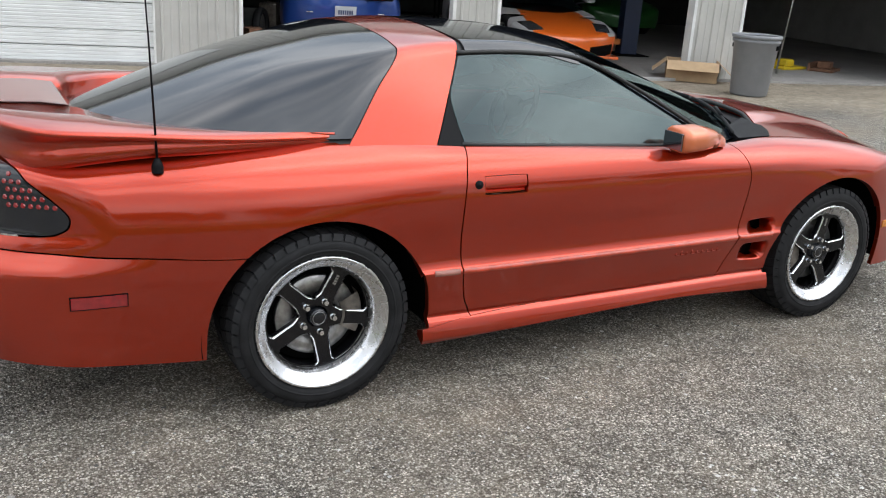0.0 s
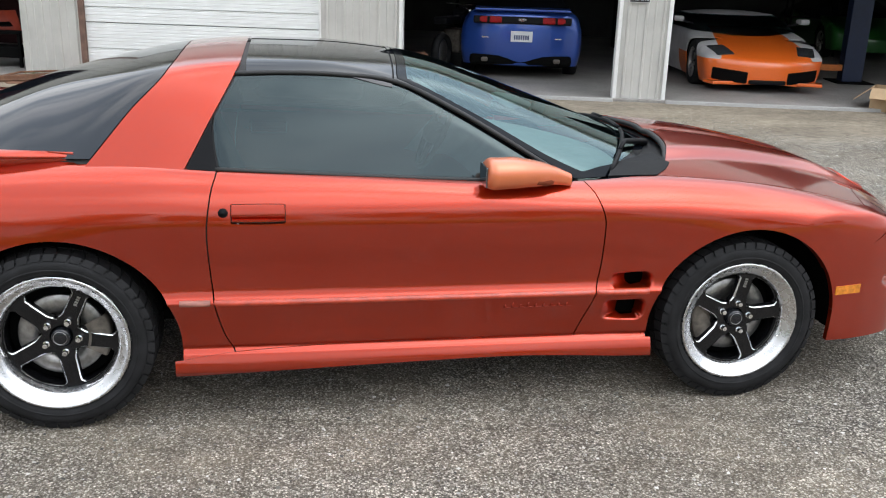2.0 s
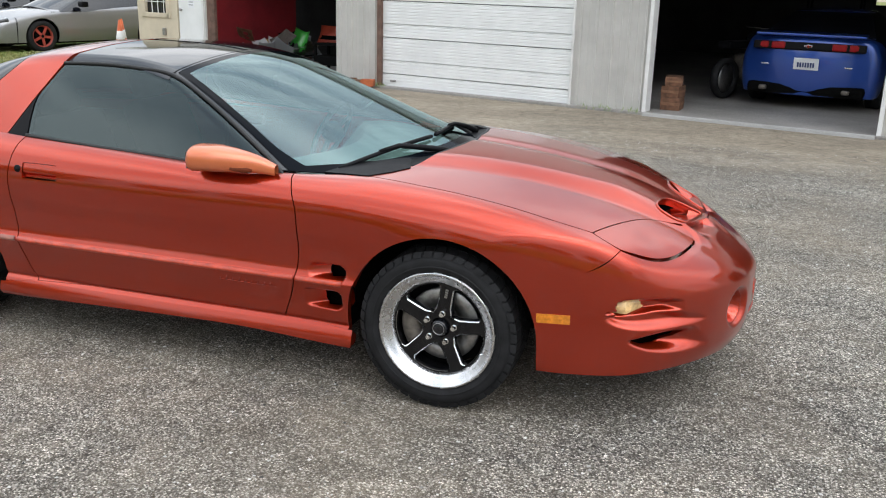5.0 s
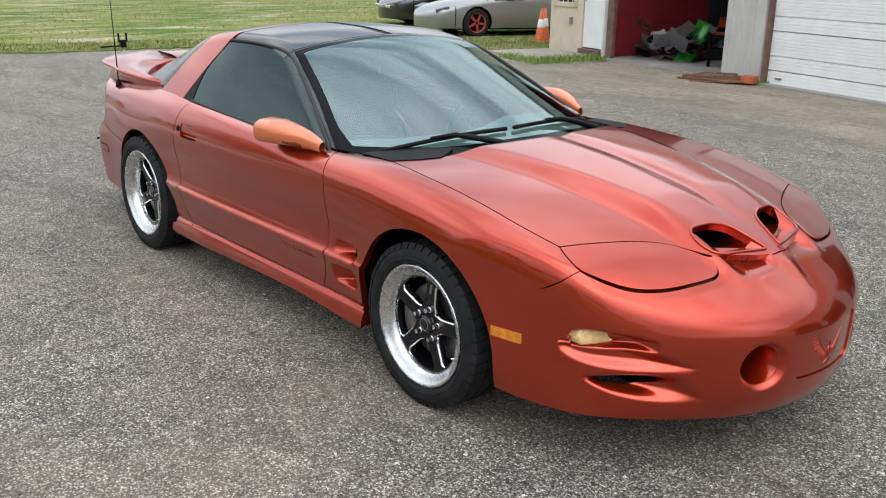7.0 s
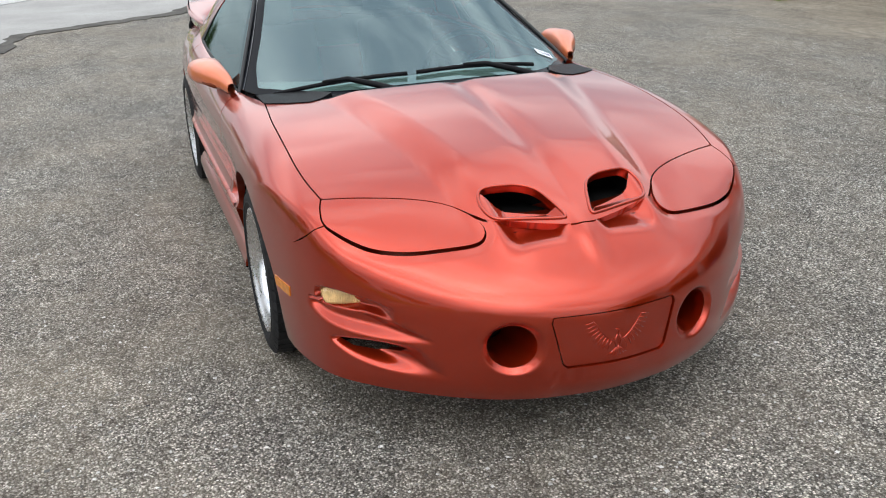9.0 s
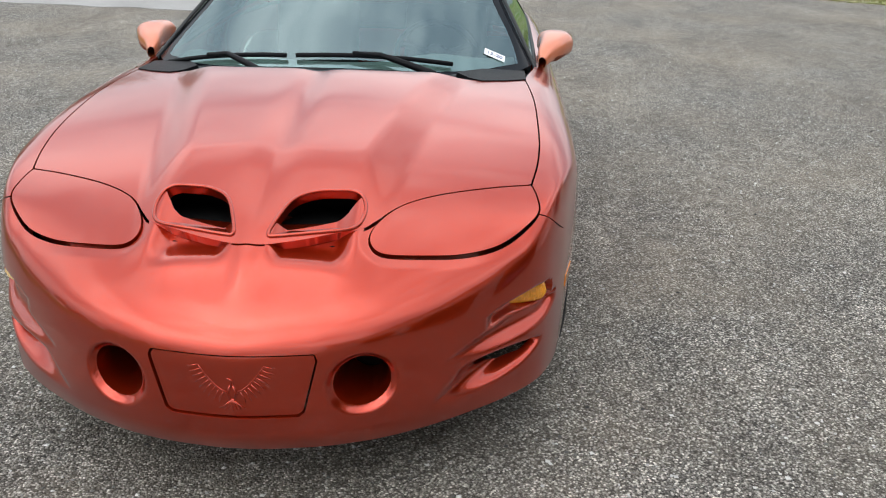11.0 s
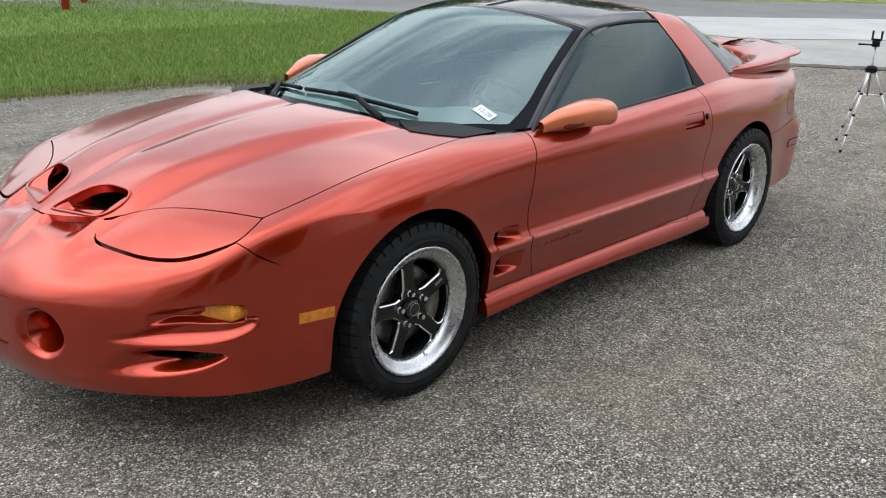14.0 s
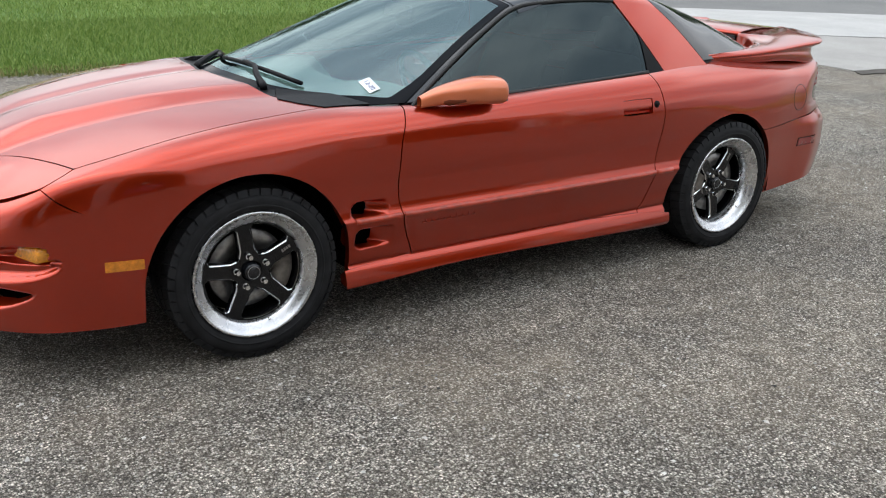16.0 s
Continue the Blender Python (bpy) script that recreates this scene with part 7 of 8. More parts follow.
exotic = other_car("supercar", "orange and grey primer wedge supercar parked nose out", SITE @ pose(9.25, 5.60, 0.035, 0, 0, -88), HOT_ORANGE, PRIMER, 4.55, 0.93,
                   ([0, 0.4, 1.2, 2.2, 2.9, 3.6, 4.2, 4.55], [0.80, 0.90, 0.90, 0.86, 0.83, 0.72, 0.58, 0.45]),
                   ([0.7, 1.3, 1.9, 2.3, 2.7, 3.55], [0.82, 0.97, 1.07, 1.07, 1.00, 0.72]), ([0, 0.6, 1.2, 2.6, 3.6, 4.55], [0.98, 1.0, 1.0, 0.95, 0.97, 0.90]), (0.88, 3.53), 0.335,
                   second=PRIMER, second_where=lambda x, y, z: np.maximum(0.66 - 0.10 * (4.5 - x) - np.abs(y) * 1.0 + 0.0 * z, 0.46 - z) - np.where(x < 2.6, 5.0, 0.0), glass_mat=WINDSHIELD, low=0.10,
                   lamps=lambda x, y, z: np.minimum.reduce([0.125 - np.abs(y - 0.63 + 0.25 * (x - 4.1)), 0.19 - np.abs(x - 4.13), z - 0.46]),
                   mouth=lambda x, y, z: np.minimum.reduce([0.235 - np.abs(y - 0.52), 0.085 - np.abs(z - 0.235 - 0.10 * (y - 0.52)), x - 3.9]))
for s in (-1, 1):
    bits(exotic, "splitter", HOT_ORANGE, [(4.20, 4.47, s * 0.55 - 0.29, s * 0.55 + 0.29, 0.115, 0.16, 0.012, (0, 0, -19 * s))])
    bits(exotic, "mirror", PRIMER, [(2.75, 2.93, s * 0.98 - 0.08, s * 0.98 + 0.08, 0.90, 0.99, 0.04, (0, 0, 10 * s))])
    bits(exotic, "mirror_arm", BLACK_TRIM, [(2.78, 2.84, s * 0.86 - 0.12, s * 0.86 + 0.12, 0.88, 0.91, 0.01, (12 * s, 0, 0))])
bits(exotic, "intake_mouth", BLACK_TRIM, [(4.40, 4.56, -0.26, 0.26, 0.13, 0.19, 0.02, (0, 0, 0))])
bits(exotic, "badge", BLACK_TRIM, [(4.20, 4.25, -0.03, 0.03, 0.545, 0.56, 0.006, (0, 15, 0))])

silver = other_car("silver_coupe", "dull silver coupe with a pink pillar parked on grass", pose(-9.95, 15.1, 0.0, 0, 0, -109), SILVER, SILVER, 4.85, 0.94,
                   ([0, 0.3, 1.0, 2.2, 3.0, 3.9, 4.5, 4.85], [0.92, 0.98, 0.96, 0.93, 0.90, 0.80, 0.66, 0.50]),
                   ([0.3, 0.9, 1.6, 2.2, 2.6, 3.5], [0.95, 1.14, 1.28, 1.28, 1.20, 0.88]), ([0, 0.6, 1.0, 2.4, 3.8, 4.85], [0.9, 0.98, 1.0, 0.97, 0.97, 0.82]), (1.15, 3.72), 0.32, rim_mat=plain("red_rim", (0.30, 0.04, 0.025), 0.5, vary=0.3))
black = other_car("black_coupe", "black coupe with its hood off parked on grass", pose(-12.9, 16.2, 0.0, 0, 0, -109), BLACK_PAINT, BLACK_PAINT, 4.8, 0.93,
                  ([0, 0.3, 1.0, 2.2, 3.0, 3.9, 4.5, 4.8], [0.92, 0.98, 0.96, 0.93, 0.88, 0.80, 0.70, 0.55]),
                  ([0.3, 0.9, 1.6, 2.2, 2.6, 3.5], [0.95, 1.14, 1.28, 1.28, 1.20, 0.88]), ([0, 0.6, 1.0, 2.4, 3.8, 4.8], [0.9, 0.98, 1.0, 0.97, 0.97, 0.85]), (1.15, 3.70), 0.32)
for car_, mat in ((silver, LAMP_DARK), (black, LAMP_DARK)):
    for s in (-1, 1):
        bits(car_, "headlight", mat, [(4.30, 4.62, s * 0.62 - 0.17, s * 0.62 + 0.17, 0.56, 0.66, 0.03, (0, 14, -22 * s))])
        bits(car_, "mirror", BLACK_TRIM, [(2.75, 2.9, s * 0.98 - 0.1, s * 0.98 + 0.1, 0.90, 1.02, 0.04, (0, 0, 0))])
bits(silver, "pink_pillar", plain("pink_primer", (0.50, 0.14, 0.18), 0.6), [(0.75, 1.25, s * 0.72 - 0.015, s * 0.72 + 0.015, 0.95, 1.22, 0.01, (-30 * s, 0, 0)) for s in (-1, 1)])
bits(black, "engine_top", STEEL, [(3.2, 4.1, -0.4, 0.4, 0.78, 0.88, 0.05, (0, 4, 0)), (4.2, 4.35, -0.6, 0.6, 0.66, 0.72, 0.02, (0, 0, 0))], "bare engine bay parts")
bits(black, "bumper_bar", CHROME, [(4.66, 4.76, -0.6, 0.6, 0.46, 0.54, 0.02, (0, 0, 0))])

green = other_car("green_car", "bright green sports car deep in the bay", SITE @ pose(13.3, 11.5, 0.035, 0, 0, -90), GREEN_SHADED, GREEN_SHADED, 4.4, 0.95,
                  ([0, 0.4, 1.2, 2.2, 2.9, 3.6, 4.1, 4.4], [0.85, 0.95, 0.94, 0.92, 0.90, 0.80, 0.68, 0.5]),
                  ([0.5, 1.1, 1.7, 2.2, 2.6, 3.4], [0.9, 1.12, 1.24, 1.24, 1.15, 0.82]), ([0, 0.6, 1.2, 2.6, 3.6, 4.4], [0.95, 1.0, 1.0, 0.95, 0.97, 0.88]), (0.9, 3.4), 0.33)


# ---- things before and in the bays ----
def trash_can(m):
    can = tagged(empty("trash_can", None, m), "tall round grey plastic trash can on the dirt", "trash can")
    part("bin", revolve([(0.001, 0.0), (0.235, 0.0), (0.25, 0.02), (0.295, 0.70), (0.318, 0.715), (0.318, 0.75), (0.300, 0.76), (0.290, 0.745), (0.24, 0.05)], 48, "z"), GREY_PLASTIC, can, "", None, True)
    part("rim", revolve([(0.318, 0.76), (0.332, 0.772), (0.332, 0.80), (0.318, 0.812), (0.302, 0.80), (0.30, 0.77)], 48, "z", closed=True), GREY_PLASTIC, can, "", None, True)
    # black blocks stand for the shade in the two grip recesses
    for s in (-1, 1):
        part("handle", bm_box(-0.065, 0.065, -0.02, 0.02, -0.030, 0.030, 0.010), UNDER, can, "black block standing for the grip recess in shade", Matrix.Translation((0, s * 0.284, 0.655)))
    return can


def open_box(m, w, d, h, label):
    b = tagged(empty("cardboard_box", None, m), label, "box")
    for x0, x1, y0, y1 in ((-w / 2, w / 2, -d / 2, -d / 2 + 0.006), (-w / 2, w / 2, d / 2 - 0.006, d / 2), (-w / 2, -w / 2 + 0.006, -d / 2, d / 2), (w / 2 - 0.006, w / 2, -d / 2, d / 2)):
        part("side", bm_box(x0, x1, y0, y1, 0.003, h), CARDBOARD, b)
    part("bottom", bm_box(-w / 2, w / 2, -d / 2, d / 2, 0.0, 0.003), CARDBOARD, b)
    for s in (-1, 1):
        part("flap", bm_box(-w / 2, w / 2, 0, d * 0.42, -0.003, 0.003), CARDBOARD, b, "", Matrix.Translation((0, s * d / 2, h)) @ pose(0, 0, 0, 0, 0, 0 if s > 0 else 180) @ pose(0, 0, 0, -35, 0, 0))
        part("flap", bm_box(0, w * 0.35, -d / 2, d / 2, -0.003, 0.003), CARDBOARD, b, "", Matrix.Translation((s * w / 2, 0, h)) @ pose(0, 0, 0, 0, 0, 0 if s > 0 else 180) @ pose(0, 0, 0, 0, 40, 0))
    return b


trash_can(pose(8.58, 5.40, 0.006, 0, 0, 30))
open_box(pose(8.75, 6.75, 0.006, 0, 0, -40), 0.75, 0.5, 0.30, "open brown cardboard box by the pier")
for z_, w_, d_, h_, t_ in ((0.0, 0.26, 0.36, 0.17, 8), (0.172, 0.24, 0.34, 0.15, 2), (0.324, 0.22, 0.30, 0.12, 14)):
    crate = tagged(empty("crate", None, SITE @ pose(4.42, 0.55, 0.035 + z_, 0, 0, t_)), "brown wooden crate stacked inside the bay", "crate", "stacked crates")
    part("body", bm_box(-w_ / 2, w_ / 2, -d_ / 2, d_ / 2, 0.0, h_, 0.006), RUST, crate)
    part("slat", bm_box(-w_ / 2 - 0.004, w_ / 2 + 0.004, -d_ / 2 - 0.006, d_ / 2 + 0.006, h_ * 0.40, h_ * 0.62, 0.003), plain("crate_wood", (0.20, 0.10, 0.055), 0.8, vary=0.3), crate)


def bent_panel(m, w, h, bend, mat, label, holes=0, name="scrap_sheet"):
    """A curved car body part with a rolled edge."""
    bm = bmesh.new()
    nu, nv = 14, 10
    rows = []
    for i in range(nu + 1):
        u = i / nu - 0.5
        rows.append([bm.verts.new((w * u * (1 - 0.25 * (j / nv)), bend * (1 - 4 * u * u) + 0.35 * bend * math.sin(3 * j / nv), h * j / nv)) for j in range(nv + 1)])
    for i in range(nu):
        for j in range(nv):
            if holes and 3 <= j <= 5 and (3 <= i <= 5 or 8 <= i <= 10):
                continue
            bm.faces.new((rows[i][j], rows[i + 1][j], rows[i + 1][j + 1], rows[i][j + 1]))
    bmesh.ops.solidify(bm, geom=bm.faces[:], thickness=0.02)
    return tagged(part(name, bm, mat, None, "", m, True), label, "car part")


bent_panel(SITE @ pose(-2.72, 0.75, 0.04, -32, 5, 8), 0.40, 0.84, 0.14, GREEN_PAINT, "bright green bumper skin leaning upright in the bay", 1, "bumper_skin")
rnd = random.Random(8)
greys = [GREY_PLASTIC, CALIPER, BLACK_TRIM, PRIMER, RUST, UNDER, GREY_PLASTIC]
for k in range(44):
    u, n_ = rnd.uniform(-3.62, -2.72), rnd.uniform(0.45, 1.7)
    bent_panel(SITE @ pose(u, n_, 0.05 + 0.025 * (k % 5) + 0.075 * (k // 6) * max(0.3, 1 - 0.9 * abs(u + 3.25)), rnd.uniform(-88, -45), rnd.uniform(-35, 35), rnd.uniform(0, 360)), rnd.uniform(0.22, 0.6), rnd.uniform(0.16, 0.38), rnd.uniform(0.01, 0.07), greys[k % 7], "scrapped car body part in a heap", k % 3 == 0)
bent_panel(SITE @ pose(-3.4, 1.1, 0.42, -80, 10, 20), 0.55, 0.3, 0.05, plain("yellow_foam", (0.48, 0.33, 0.12), 0.9), "yellow foam seat piece on the heap", 0, "foam_piece")
bent_panel(SITE @ pose(-3.15, 1.25, 0.40, -60, 0, 60), 0.7, 0.35, 0.08, WHITE_METAL, "pale bent panel on the heap")
bent_panel(SITE @ pose(-1.74, 0.80, 0.555, -8, 0, 15), 0.56, 0.30, 0.13, plain("red_orange_plastic", (0.42, 0.06, 0.03), 0.45), "orange-red bumper part on a stand", 0, "bumper_part")
bent_panel(SITE @ pose(-1.74, 0.74, 0.62, -8, 0, 15), 0.40, 0.07, 0.11, UNDER, "black grille strip of the bumper part", 0, "grille_strip")
bench = tagged(empty("work_stand", None, SITE @ pose(-1.74, 0.90, 0.035)), "dark steel work stand in the first bay", "stand")
part("top", bm_box(-0.34, 0.34, -0.22, 0.22, 0.48, 0.52, 0.005), UNDER, bench)
part("shelf", bm_box(-0.32, 0.32, -0.20, 0.20, 0.14, 0.30, 0.02), UNDER, bench)
for sx in (-1, 1):
    for sy in (-1, 1):
        part("leg", bm_box(sx * 0.30 - 0.02, sx * 0.30 + 0.02, sy * 0.18 - 0.02, sy * 0.18 + 0.02, 0.0, 0.48), UNDER, bench)
# rusty scrap before the pier
scrap = tagged(empty("scrap_metal", None, SITE @ pose(-0.66, -0.36, 0.0, 0, 0, 24)), "rusty bent steel scrap lying on the dirt", "scrap metal")
part("beam", bm_box(-0.55, 0.45, -0.07, 0.05, 0.02, 0.10, 0.01), RUST, scrap, "", pose(0, 0, 0, 0, -3, 0))
part("plate", bm_box(-0.45, 0.35, -0.16, 0.14, 0.0, 0.02, 0.004), RUST, scrap, "", pose(0.05, -0.05, 0.03, 8, -4, 12))
part("bracket", bm_box(0.36, 0.56, -0.10, 0.08, 0.02, 0.13, 0.012), plain("orange_primer", (0.40, 0.10, 0.03), 0.7, vary=0.3), scrap, "orange primed bracket")
part("rod", bm_tube([(-0.62, 0.10, 0.02), (-0.2, 0.02, 0.12), (0.3, -0.06, 0.14)], 0.014, 8), RUST, scrap, "", None, True)
part("rod", bm_tube([(-0.6, -0.12, 0.02), (0.0, -0.2, 0.05), (0.25, -0.24, 0.02)], 0.012, 8), RUST, scrap, "", None, True)


def cone(m):
    c = tagged(empty("traffic_cone", None, m), "faded orange traffic cone with a white band", "cone", "cones by the office")
    o = plain("cone_orange", (0.62, 0.13, 0.04), 0.6, vary=0.2)
    part("base", bm_box(-0.18, 0.18, -0.18, 0.18, 0.0, 0.03, 0.008), o, c)
    part("shell", revolve([(0.13, 0.03), (0.022, 0.70), (0.018, 0.70), (0.12, 0.03)], 24, "z"), o, c, "", None, True)
    part("band", revolve([(0.088, 0.31), (0.061, 0.48), (0.058, 0.48)], 24, "z"), WHITE_TRIM, c, "white band", None, True)
    return c


c1 = cone(pose(-8.98, 12.07, 0.0))
copy_thing(c1, pose(-8.75, 11.72, 0.0, 0, 0, 20))

# things deep in the bays
lift = tagged(empty("car_lift", None, SITE @ pose(11.3, 3.1, 0.035)), "blue steel two-post car lift column", "car lift")
part("post", bm_box(-0.16, 0.16, -0.12, 0.12, 0.02, 3.4, 0.01), plain("lift_blue", (0.006, 0.014, 0.045), 0.5), lift)
part("base", bm_box(-0.3, 0.3, -0.35, 0.35, 0.0, 0.02, 0.004), UNDER, lift)
part("arm", bm_box(-0.9, 0.1, -0.06, 0.06, 0.18, 0.28, 0.01), plain("arm_orange", (0.45, 0.13, 0.02), 0.6), lift)
bike = tagged(empty("motorcycle", None, SITE @ pose(4.85, 2.9, 0.035, 0, 0, 70)), "dark motorcycle standing in the bay", "motorcycle")
for x in (-0.65, 0.65):
    part("tyre", revolve([(0.22, -0.05), (0.28, -0.06), (0.31, 0.0), (0.28, 0.06), (0.22, 0.05)], 32, "y", closed=True), TYRE, bike, "", pose(x, 0, 0.31), True)
    part("disc", revolve([(0.02, -0.02), (0.21, -0.01), (0.21, 0.01), (0.02, 0.02)], 24, "y"), STEEL, bike, "", pose(x, 0, 0.31), True)
tank = bmesh.new()
bmesh.ops.create_uvsphere(tank, u_segments=16, v_segments=10, radius=0.5, matrix=Matrix.Diagonal((0.55, 0.30, 0.34, 1)))
part("tank", tank, BLACK_GLOSS, bike, "", pose(0.10, 0, 0.82), True)
part("engine", bm_box(-0.28, 0.28, -0.15, 0.15, 0.28, 0.66, 0.05), CALIPER, bike)
part("seat", bm_box(-0.75, -0.12, -0.12, 0.12, 0.74, 0.86, 0.05), BLACK_TRIM, bike)
for s in (-1, 1):
    part("fork", bm_tube([(0.66, s * 0.10, 0.31), (0.44, s * 0.10, 0.98)], 0.024, 8), CHROME, bike, "", None, True)
part("handlebar", bm_tube([(0.30, -0.36, 1.04), (0.42, -0.12, 1.02), (0.42, 0.12, 1.02), (0.30, 0.36, 1.04)], 0.014, 8), CHROME, bike, "", None, True)
part("headlamp", revolve([(0.001, 0.08), (0.07, 0.07), (0.085, 0.0), (0.05, -0.1), (0.001, -0.12)], 20, "x"), CHROME, bike, "chrome headlamp", pose(0.56, 0, 0.92), True)
for k, (u, n_, mat, lab) in enumerate(((12.45, 1.25, plain("purple_plastic", (0.16, 0.12, 0.30), 0.5), "purple floor jack tray"), (13.75, 1.7, plain("yellow_plastic", (0.62, 0.45, 0.02), 0.5), "yellow plastic tool tray"), (14.4, 1.5, RUST, "rusty red trailer part"))):
    ob = tagged(empty("shop_tray", None, SITE @ pose(u, n_, 0.035, 0, 0, 20 * k)), lab + " on the floor", "tray")
    part("pan", bm_box(-0.32, 0.32, -0.2, 0.2, 0.0, 0.05, 0.015), mat, ob)
    part("lip", bm_box(-0.34, 0.34, 0.18, 0.22, 0.0, 0.14, 0.01), mat, ob)
    part("block", bm_box(-0.2, 0.05, -0.12, 0.1, 0.05, 0.17, 0.03), mat, ob)
part_pole = tagged(part("leaning_pole", bm_tube([(13.0, 0.9, 0.035), (13.4, 1.2, 2.6)], 0.016, 8), STEEL, None, "", SITE, True), "thin steel pole leaning in the bay", "pole")
for u0, z1 in ((5.05, 1.5), (8.55, 1.2), (12.3, 1.4)):
    rack = tagged(empty("parts_rack", None, SITE @ pose(u0, 8.5, 0.035)), "dark steel parts rack in the shop", "rack")
    for sx in (-0.5, 0.5):
        for sy in (-0.2, 0.2):
            part("upright", bm_box(sx - 0.02, sx + 0.02, sy - 0.02, sy + 0.02, 0.0, z1 + 0.4), UNDER, rack)
    for k in range(3):
        part("shelf", bm_box(-0.52, 0.52, -0.22, 0.22, 0.2 + k * z1 / 2.4, 0.23 + k * z1 / 2.4), UNDER, rack)

# tripod behind the car
ALU = plain("satin_aluminium", (0.72, 0.72, 0.72), 0.38, 0.35, vary=0.06)
tripod = tagged(empty("tripod", None, Matrix.Translation((-3.29, 0.37, 0.0))), "light aluminium camera tripod on the gravel", "tripod")
for a_ in (-6, 114, 234):
    fx, fy = 0.31 * math.cos(radians(a_)), 0.31 * math.sin(radians(a_))

    def along(t):
        return (fx * (0.07 + 0.93 * t), fy * (0.07 + 0.93 * t), 0.665 * (1 - t) + 0.004)

    leg = part("leg", bm_tube([along(0.0), along(0.30)], 0.0115, 8), ALU, tripod, "", None, True)
    for t0, t1, r0 in ((0.29, 0.56, 0.0095), (0.55, 0.80, 0.0078), (0.79, 0.98, 0.0062)):
        part("leg_section", bm_tube([along(t0), along(t1)], r0, 8), ALU, leg, "", None, True)
        part("leg_clamp", bm_tube([along(t0 - 0.008), along(t0 + 0.016)], 0.0125, 8), BLACK_TRIM, leg, "black leg clamp", None, True)
    part("foot", bm_tube([along(0.97), along(1.0)], 0.011, 8), BLACK_TRIM, leg, "", None, True)
    part("strut", bm_tube([(0, 0, 0.46), along(0.31)], 0.005, 6), ALU, tripod, "", None, True)
part("crown", revolve([(0.001, 0.705), (0.030, 0.700), (0.048, 0.685), (0.050, 0.655), (0.030, 0.640), (0.001, 0.640)], 12, "z"), BLACK_TRIM, tripod, "black crown where the legs meet")
part("column", bm_tube([(0, 0, 0.45), (0, 0, 0.88)], 0.0085, 10), STEEL, tripod, "", None, True)
part("head", bm_box(-0.026, 0.026, -0.026, 0.026, 0.855, 0.905, 0.008), BLACK_TRIM, tripod)
clamp = part("clamp", bm_box(-0.018, 0.018, -0.040, 0.040, 0.905, 0.922, 0.004), BLACK_TRIM, tripod, "open phone clamp")
for s_ in (-1, 1):
    part("jaw", bm_box(-0.014, 0.014, s_ * 0.036 - 0.005, s_ * 0.036 + 0.005, 0.915, 0.985, 0.003), BLACK_TRIM, clamp)
part("handle", bm_tube([(0, 0, 0.870), (-0.06, -0.10, 0.862), (-0.10, -0.17, 0.855)], [0.006, 0.007, 0.009], 8), BLACK_TRIM, tripod, "", None, True)

# red posts on the lawn
POST_RED = plain("red_post_paint", (0.52, 0.035, 0.02), 0.5, vary=0.2)
for k, (x, y) in enumerate(((-3.85, -15.7), (-5.07, -17.4), (-1.68, -18.1), (-2.57, -18.2))):
    po = tagged(empty("bollard", None, pose(x, y, 0.02)), "red painted steel pipe post in the lawn", "bollard", "red posts on the lawn")
    part("pipe", bm_tube([(0, 0, -0.02), (0, 0, 1.05)], 0.085, 20), POST_RED, po, "", None, True)
    part("cap", revolve([(0.001, 1.09), (0.05, 1.075), (0.086, 1.04)], 20, "z"), POST_RED, po, "", None, True)

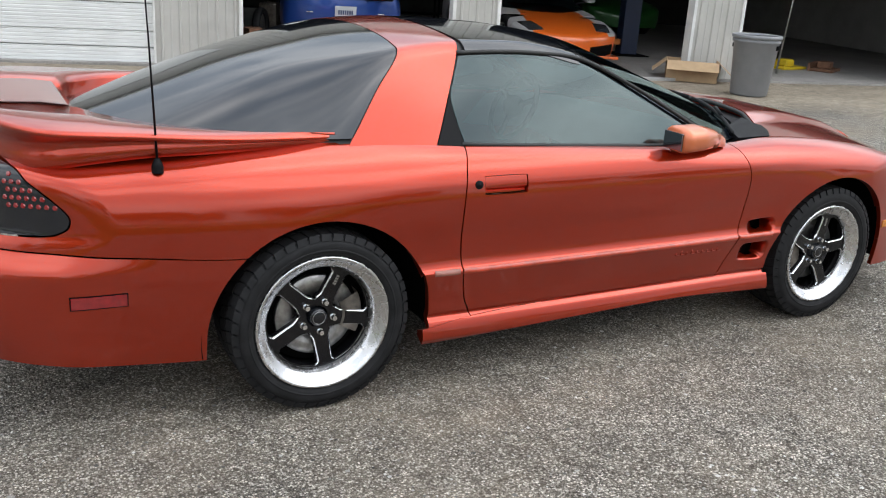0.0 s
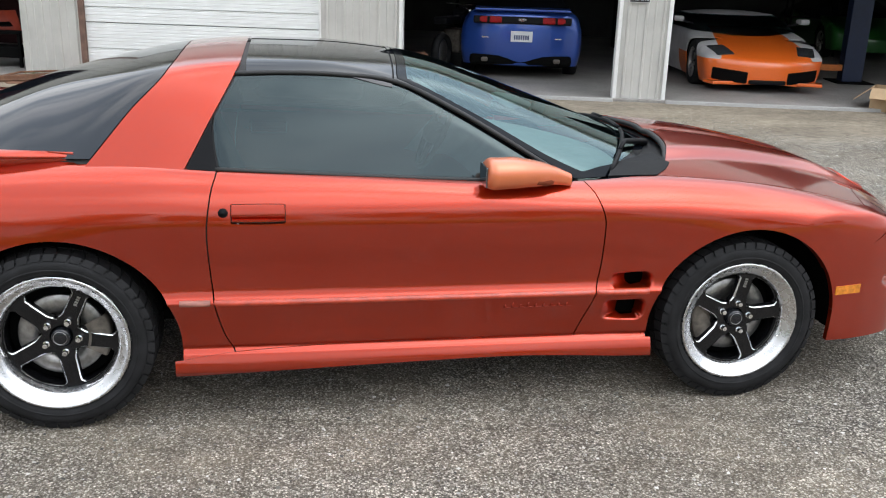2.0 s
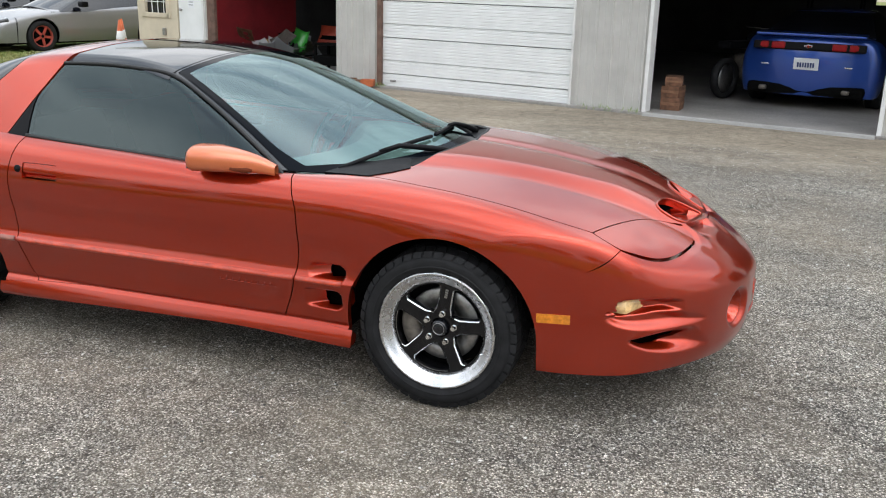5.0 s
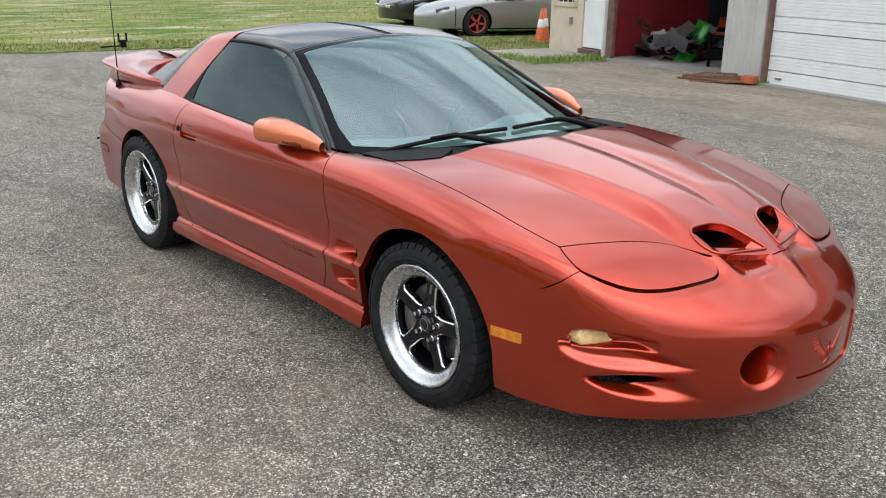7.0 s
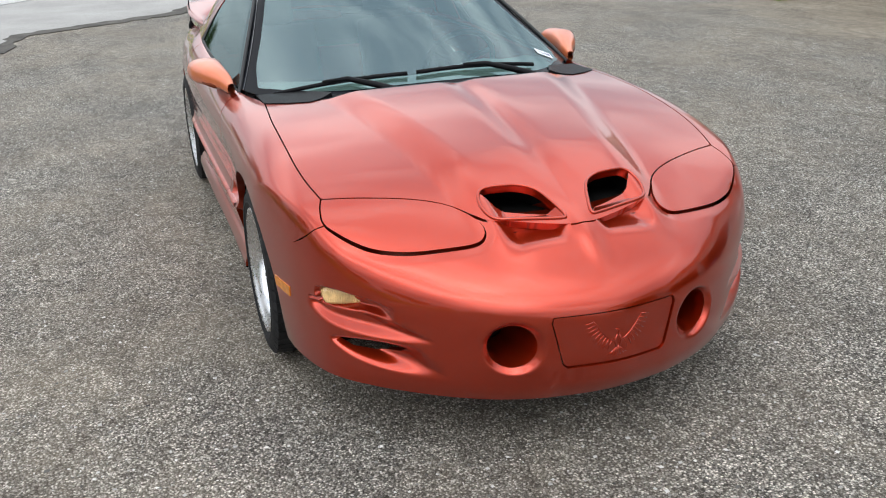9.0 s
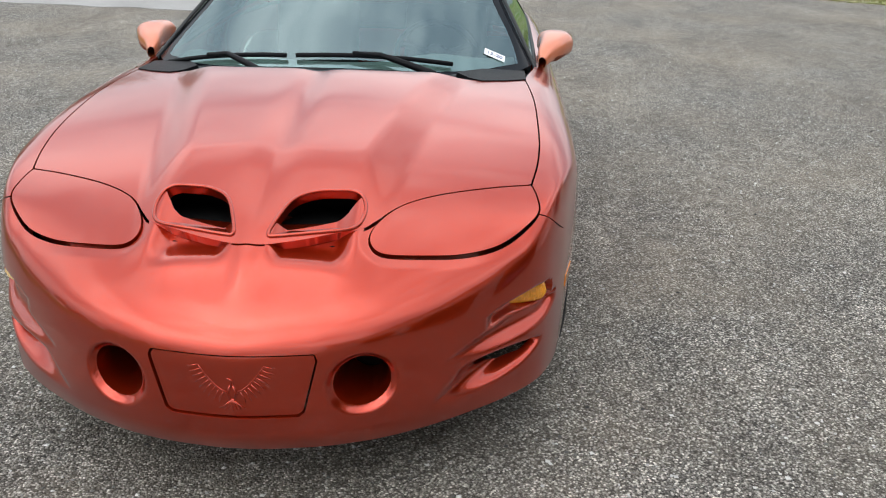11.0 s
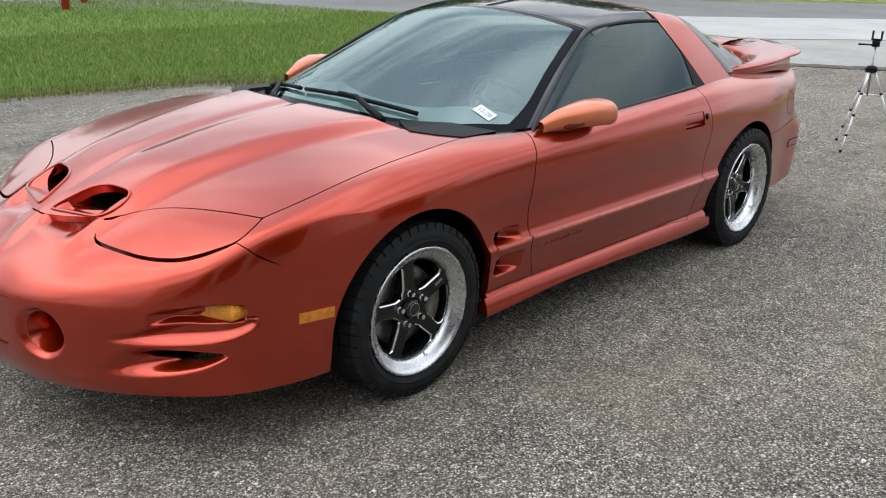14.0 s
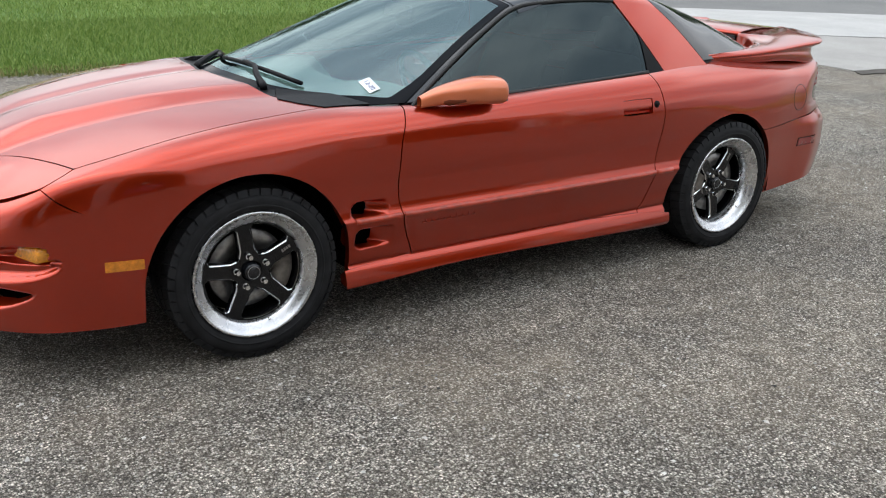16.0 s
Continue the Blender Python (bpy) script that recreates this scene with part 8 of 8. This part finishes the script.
# ---- trees ----
def tree(m, height, seed, label):
    r_ = np.random.RandomState(seed)
    thing = tagged(empty("tree", None, m), label, "tree")
    tr = bmesh.new()
    trunk_top = height * 0.42
    bm_tube([(0, 0, -0.1), (0.04, 0.02, 0.5), (0.10, 0.0, trunk_top), (0.2, 0.1, height * 0.75)], [0.26, 0.19, 0.14, 0.05], 10, tr)
    tips = []
    for k in range(9):
        a = 2 * math.pi * k / 9 + r_.rand()
        z0 = trunk_top * (0.55 + 0.55 * r_.rand())
        reach = height * (0.20 + 0.16 * r_.rand())
        tip = Vector((math.cos(a) * reach, math.sin(a) * reach, z0 + height * (0.16 + 0.25 * r_.rand())))
        bm_tube([(0.06, 0, z0), Vector((0.06, 0, z0)).lerp(tip, 0.5) + Vector((0, 0, -0.08 * height * r_.rand())), tip], [0.09, 0.055, 0.02], 6, tr)
        tips.append(np.array(tip))
    tips.append(np.array([0.2, 0.1, height * 0.8]))
    part("trunk", tr, BARK, thing, "", None, True)
    n = 5200
    c = np.array(tips)[r_.randint(len(tips), size=n)]
    p = c + r_.normal(size=(n, 3)) * np.array([0.115, 0.115, 0.085]) * height
    d1 = r_.normal(size=(n, 3))
    d1 /= np.linalg.norm(d1, axis=1, keepdims=True)
    d2 = np.cross(d1, r_.normal(size=(n, 3)))
    d2 /= np.linalg.norm(d2, axis=1, keepdims=True)
    s_ = (0.10 + 0.10 * r_.rand(n))[:, None]
    v = np.stack([p - d1 * s_, p + d2 * s_ * 0.5, p + d1 * s_, p - d2 * s_ * 0.5], 1).reshape(-1, 3)
    me_ = bpy.data.meshes.new("crown")
    me_.from_pydata(v.tolist(), [], (np.arange(n)[:, None] * 4 + np.array([0, 1, 2, 3])).tolist())
    me_.materials.append(LEAF)
    piece("crown", me_, thing)
    return thing


t1 = tree(pose(*at(26.2, 9.7), 0.0), 8.0, 1, "leafy green roadside tree beyond the road")
t2 = tree(pose(*at(26.2, 2.3), 0.0), 7.0, 2, "leafy green roadside tree beyond the road")
t3 = tree(pose(*at(29.5, -9.0), 0.0), 9.0, 3, "broad green tree beyond the road")
# far tree rows added all round to give reflections a dark horizon
far_at = random.Random(4)
for k in range(26):
    src = (t1, t2, t3)[k % 3]
    a = -90 + 9.5 * k
    s_ = far_at.uniform(60, 95)
    copy_thing(src, pose(*at(s_, a), 0.0, 0, 0, far_at.uniform(0, 360)))
for k in range(16):
    src = (t1, t2, t3)[k % 3]
    copy_thing(src, pose(-60 + 9 * k + far_at.uniform(-3, 3), 70 + far_at.uniform(-8, 12), 0.0, 0, 0, far_at.uniform(0, 360)))
for k in range(14):
    src = (t1, t2, t3)[k % 3]
    copy_thing(src, pose(-10 + 9 * k, -55 - far_at.uniform(0, 16), 0.0, 0, 0, far_at.uniform(0, 360)))
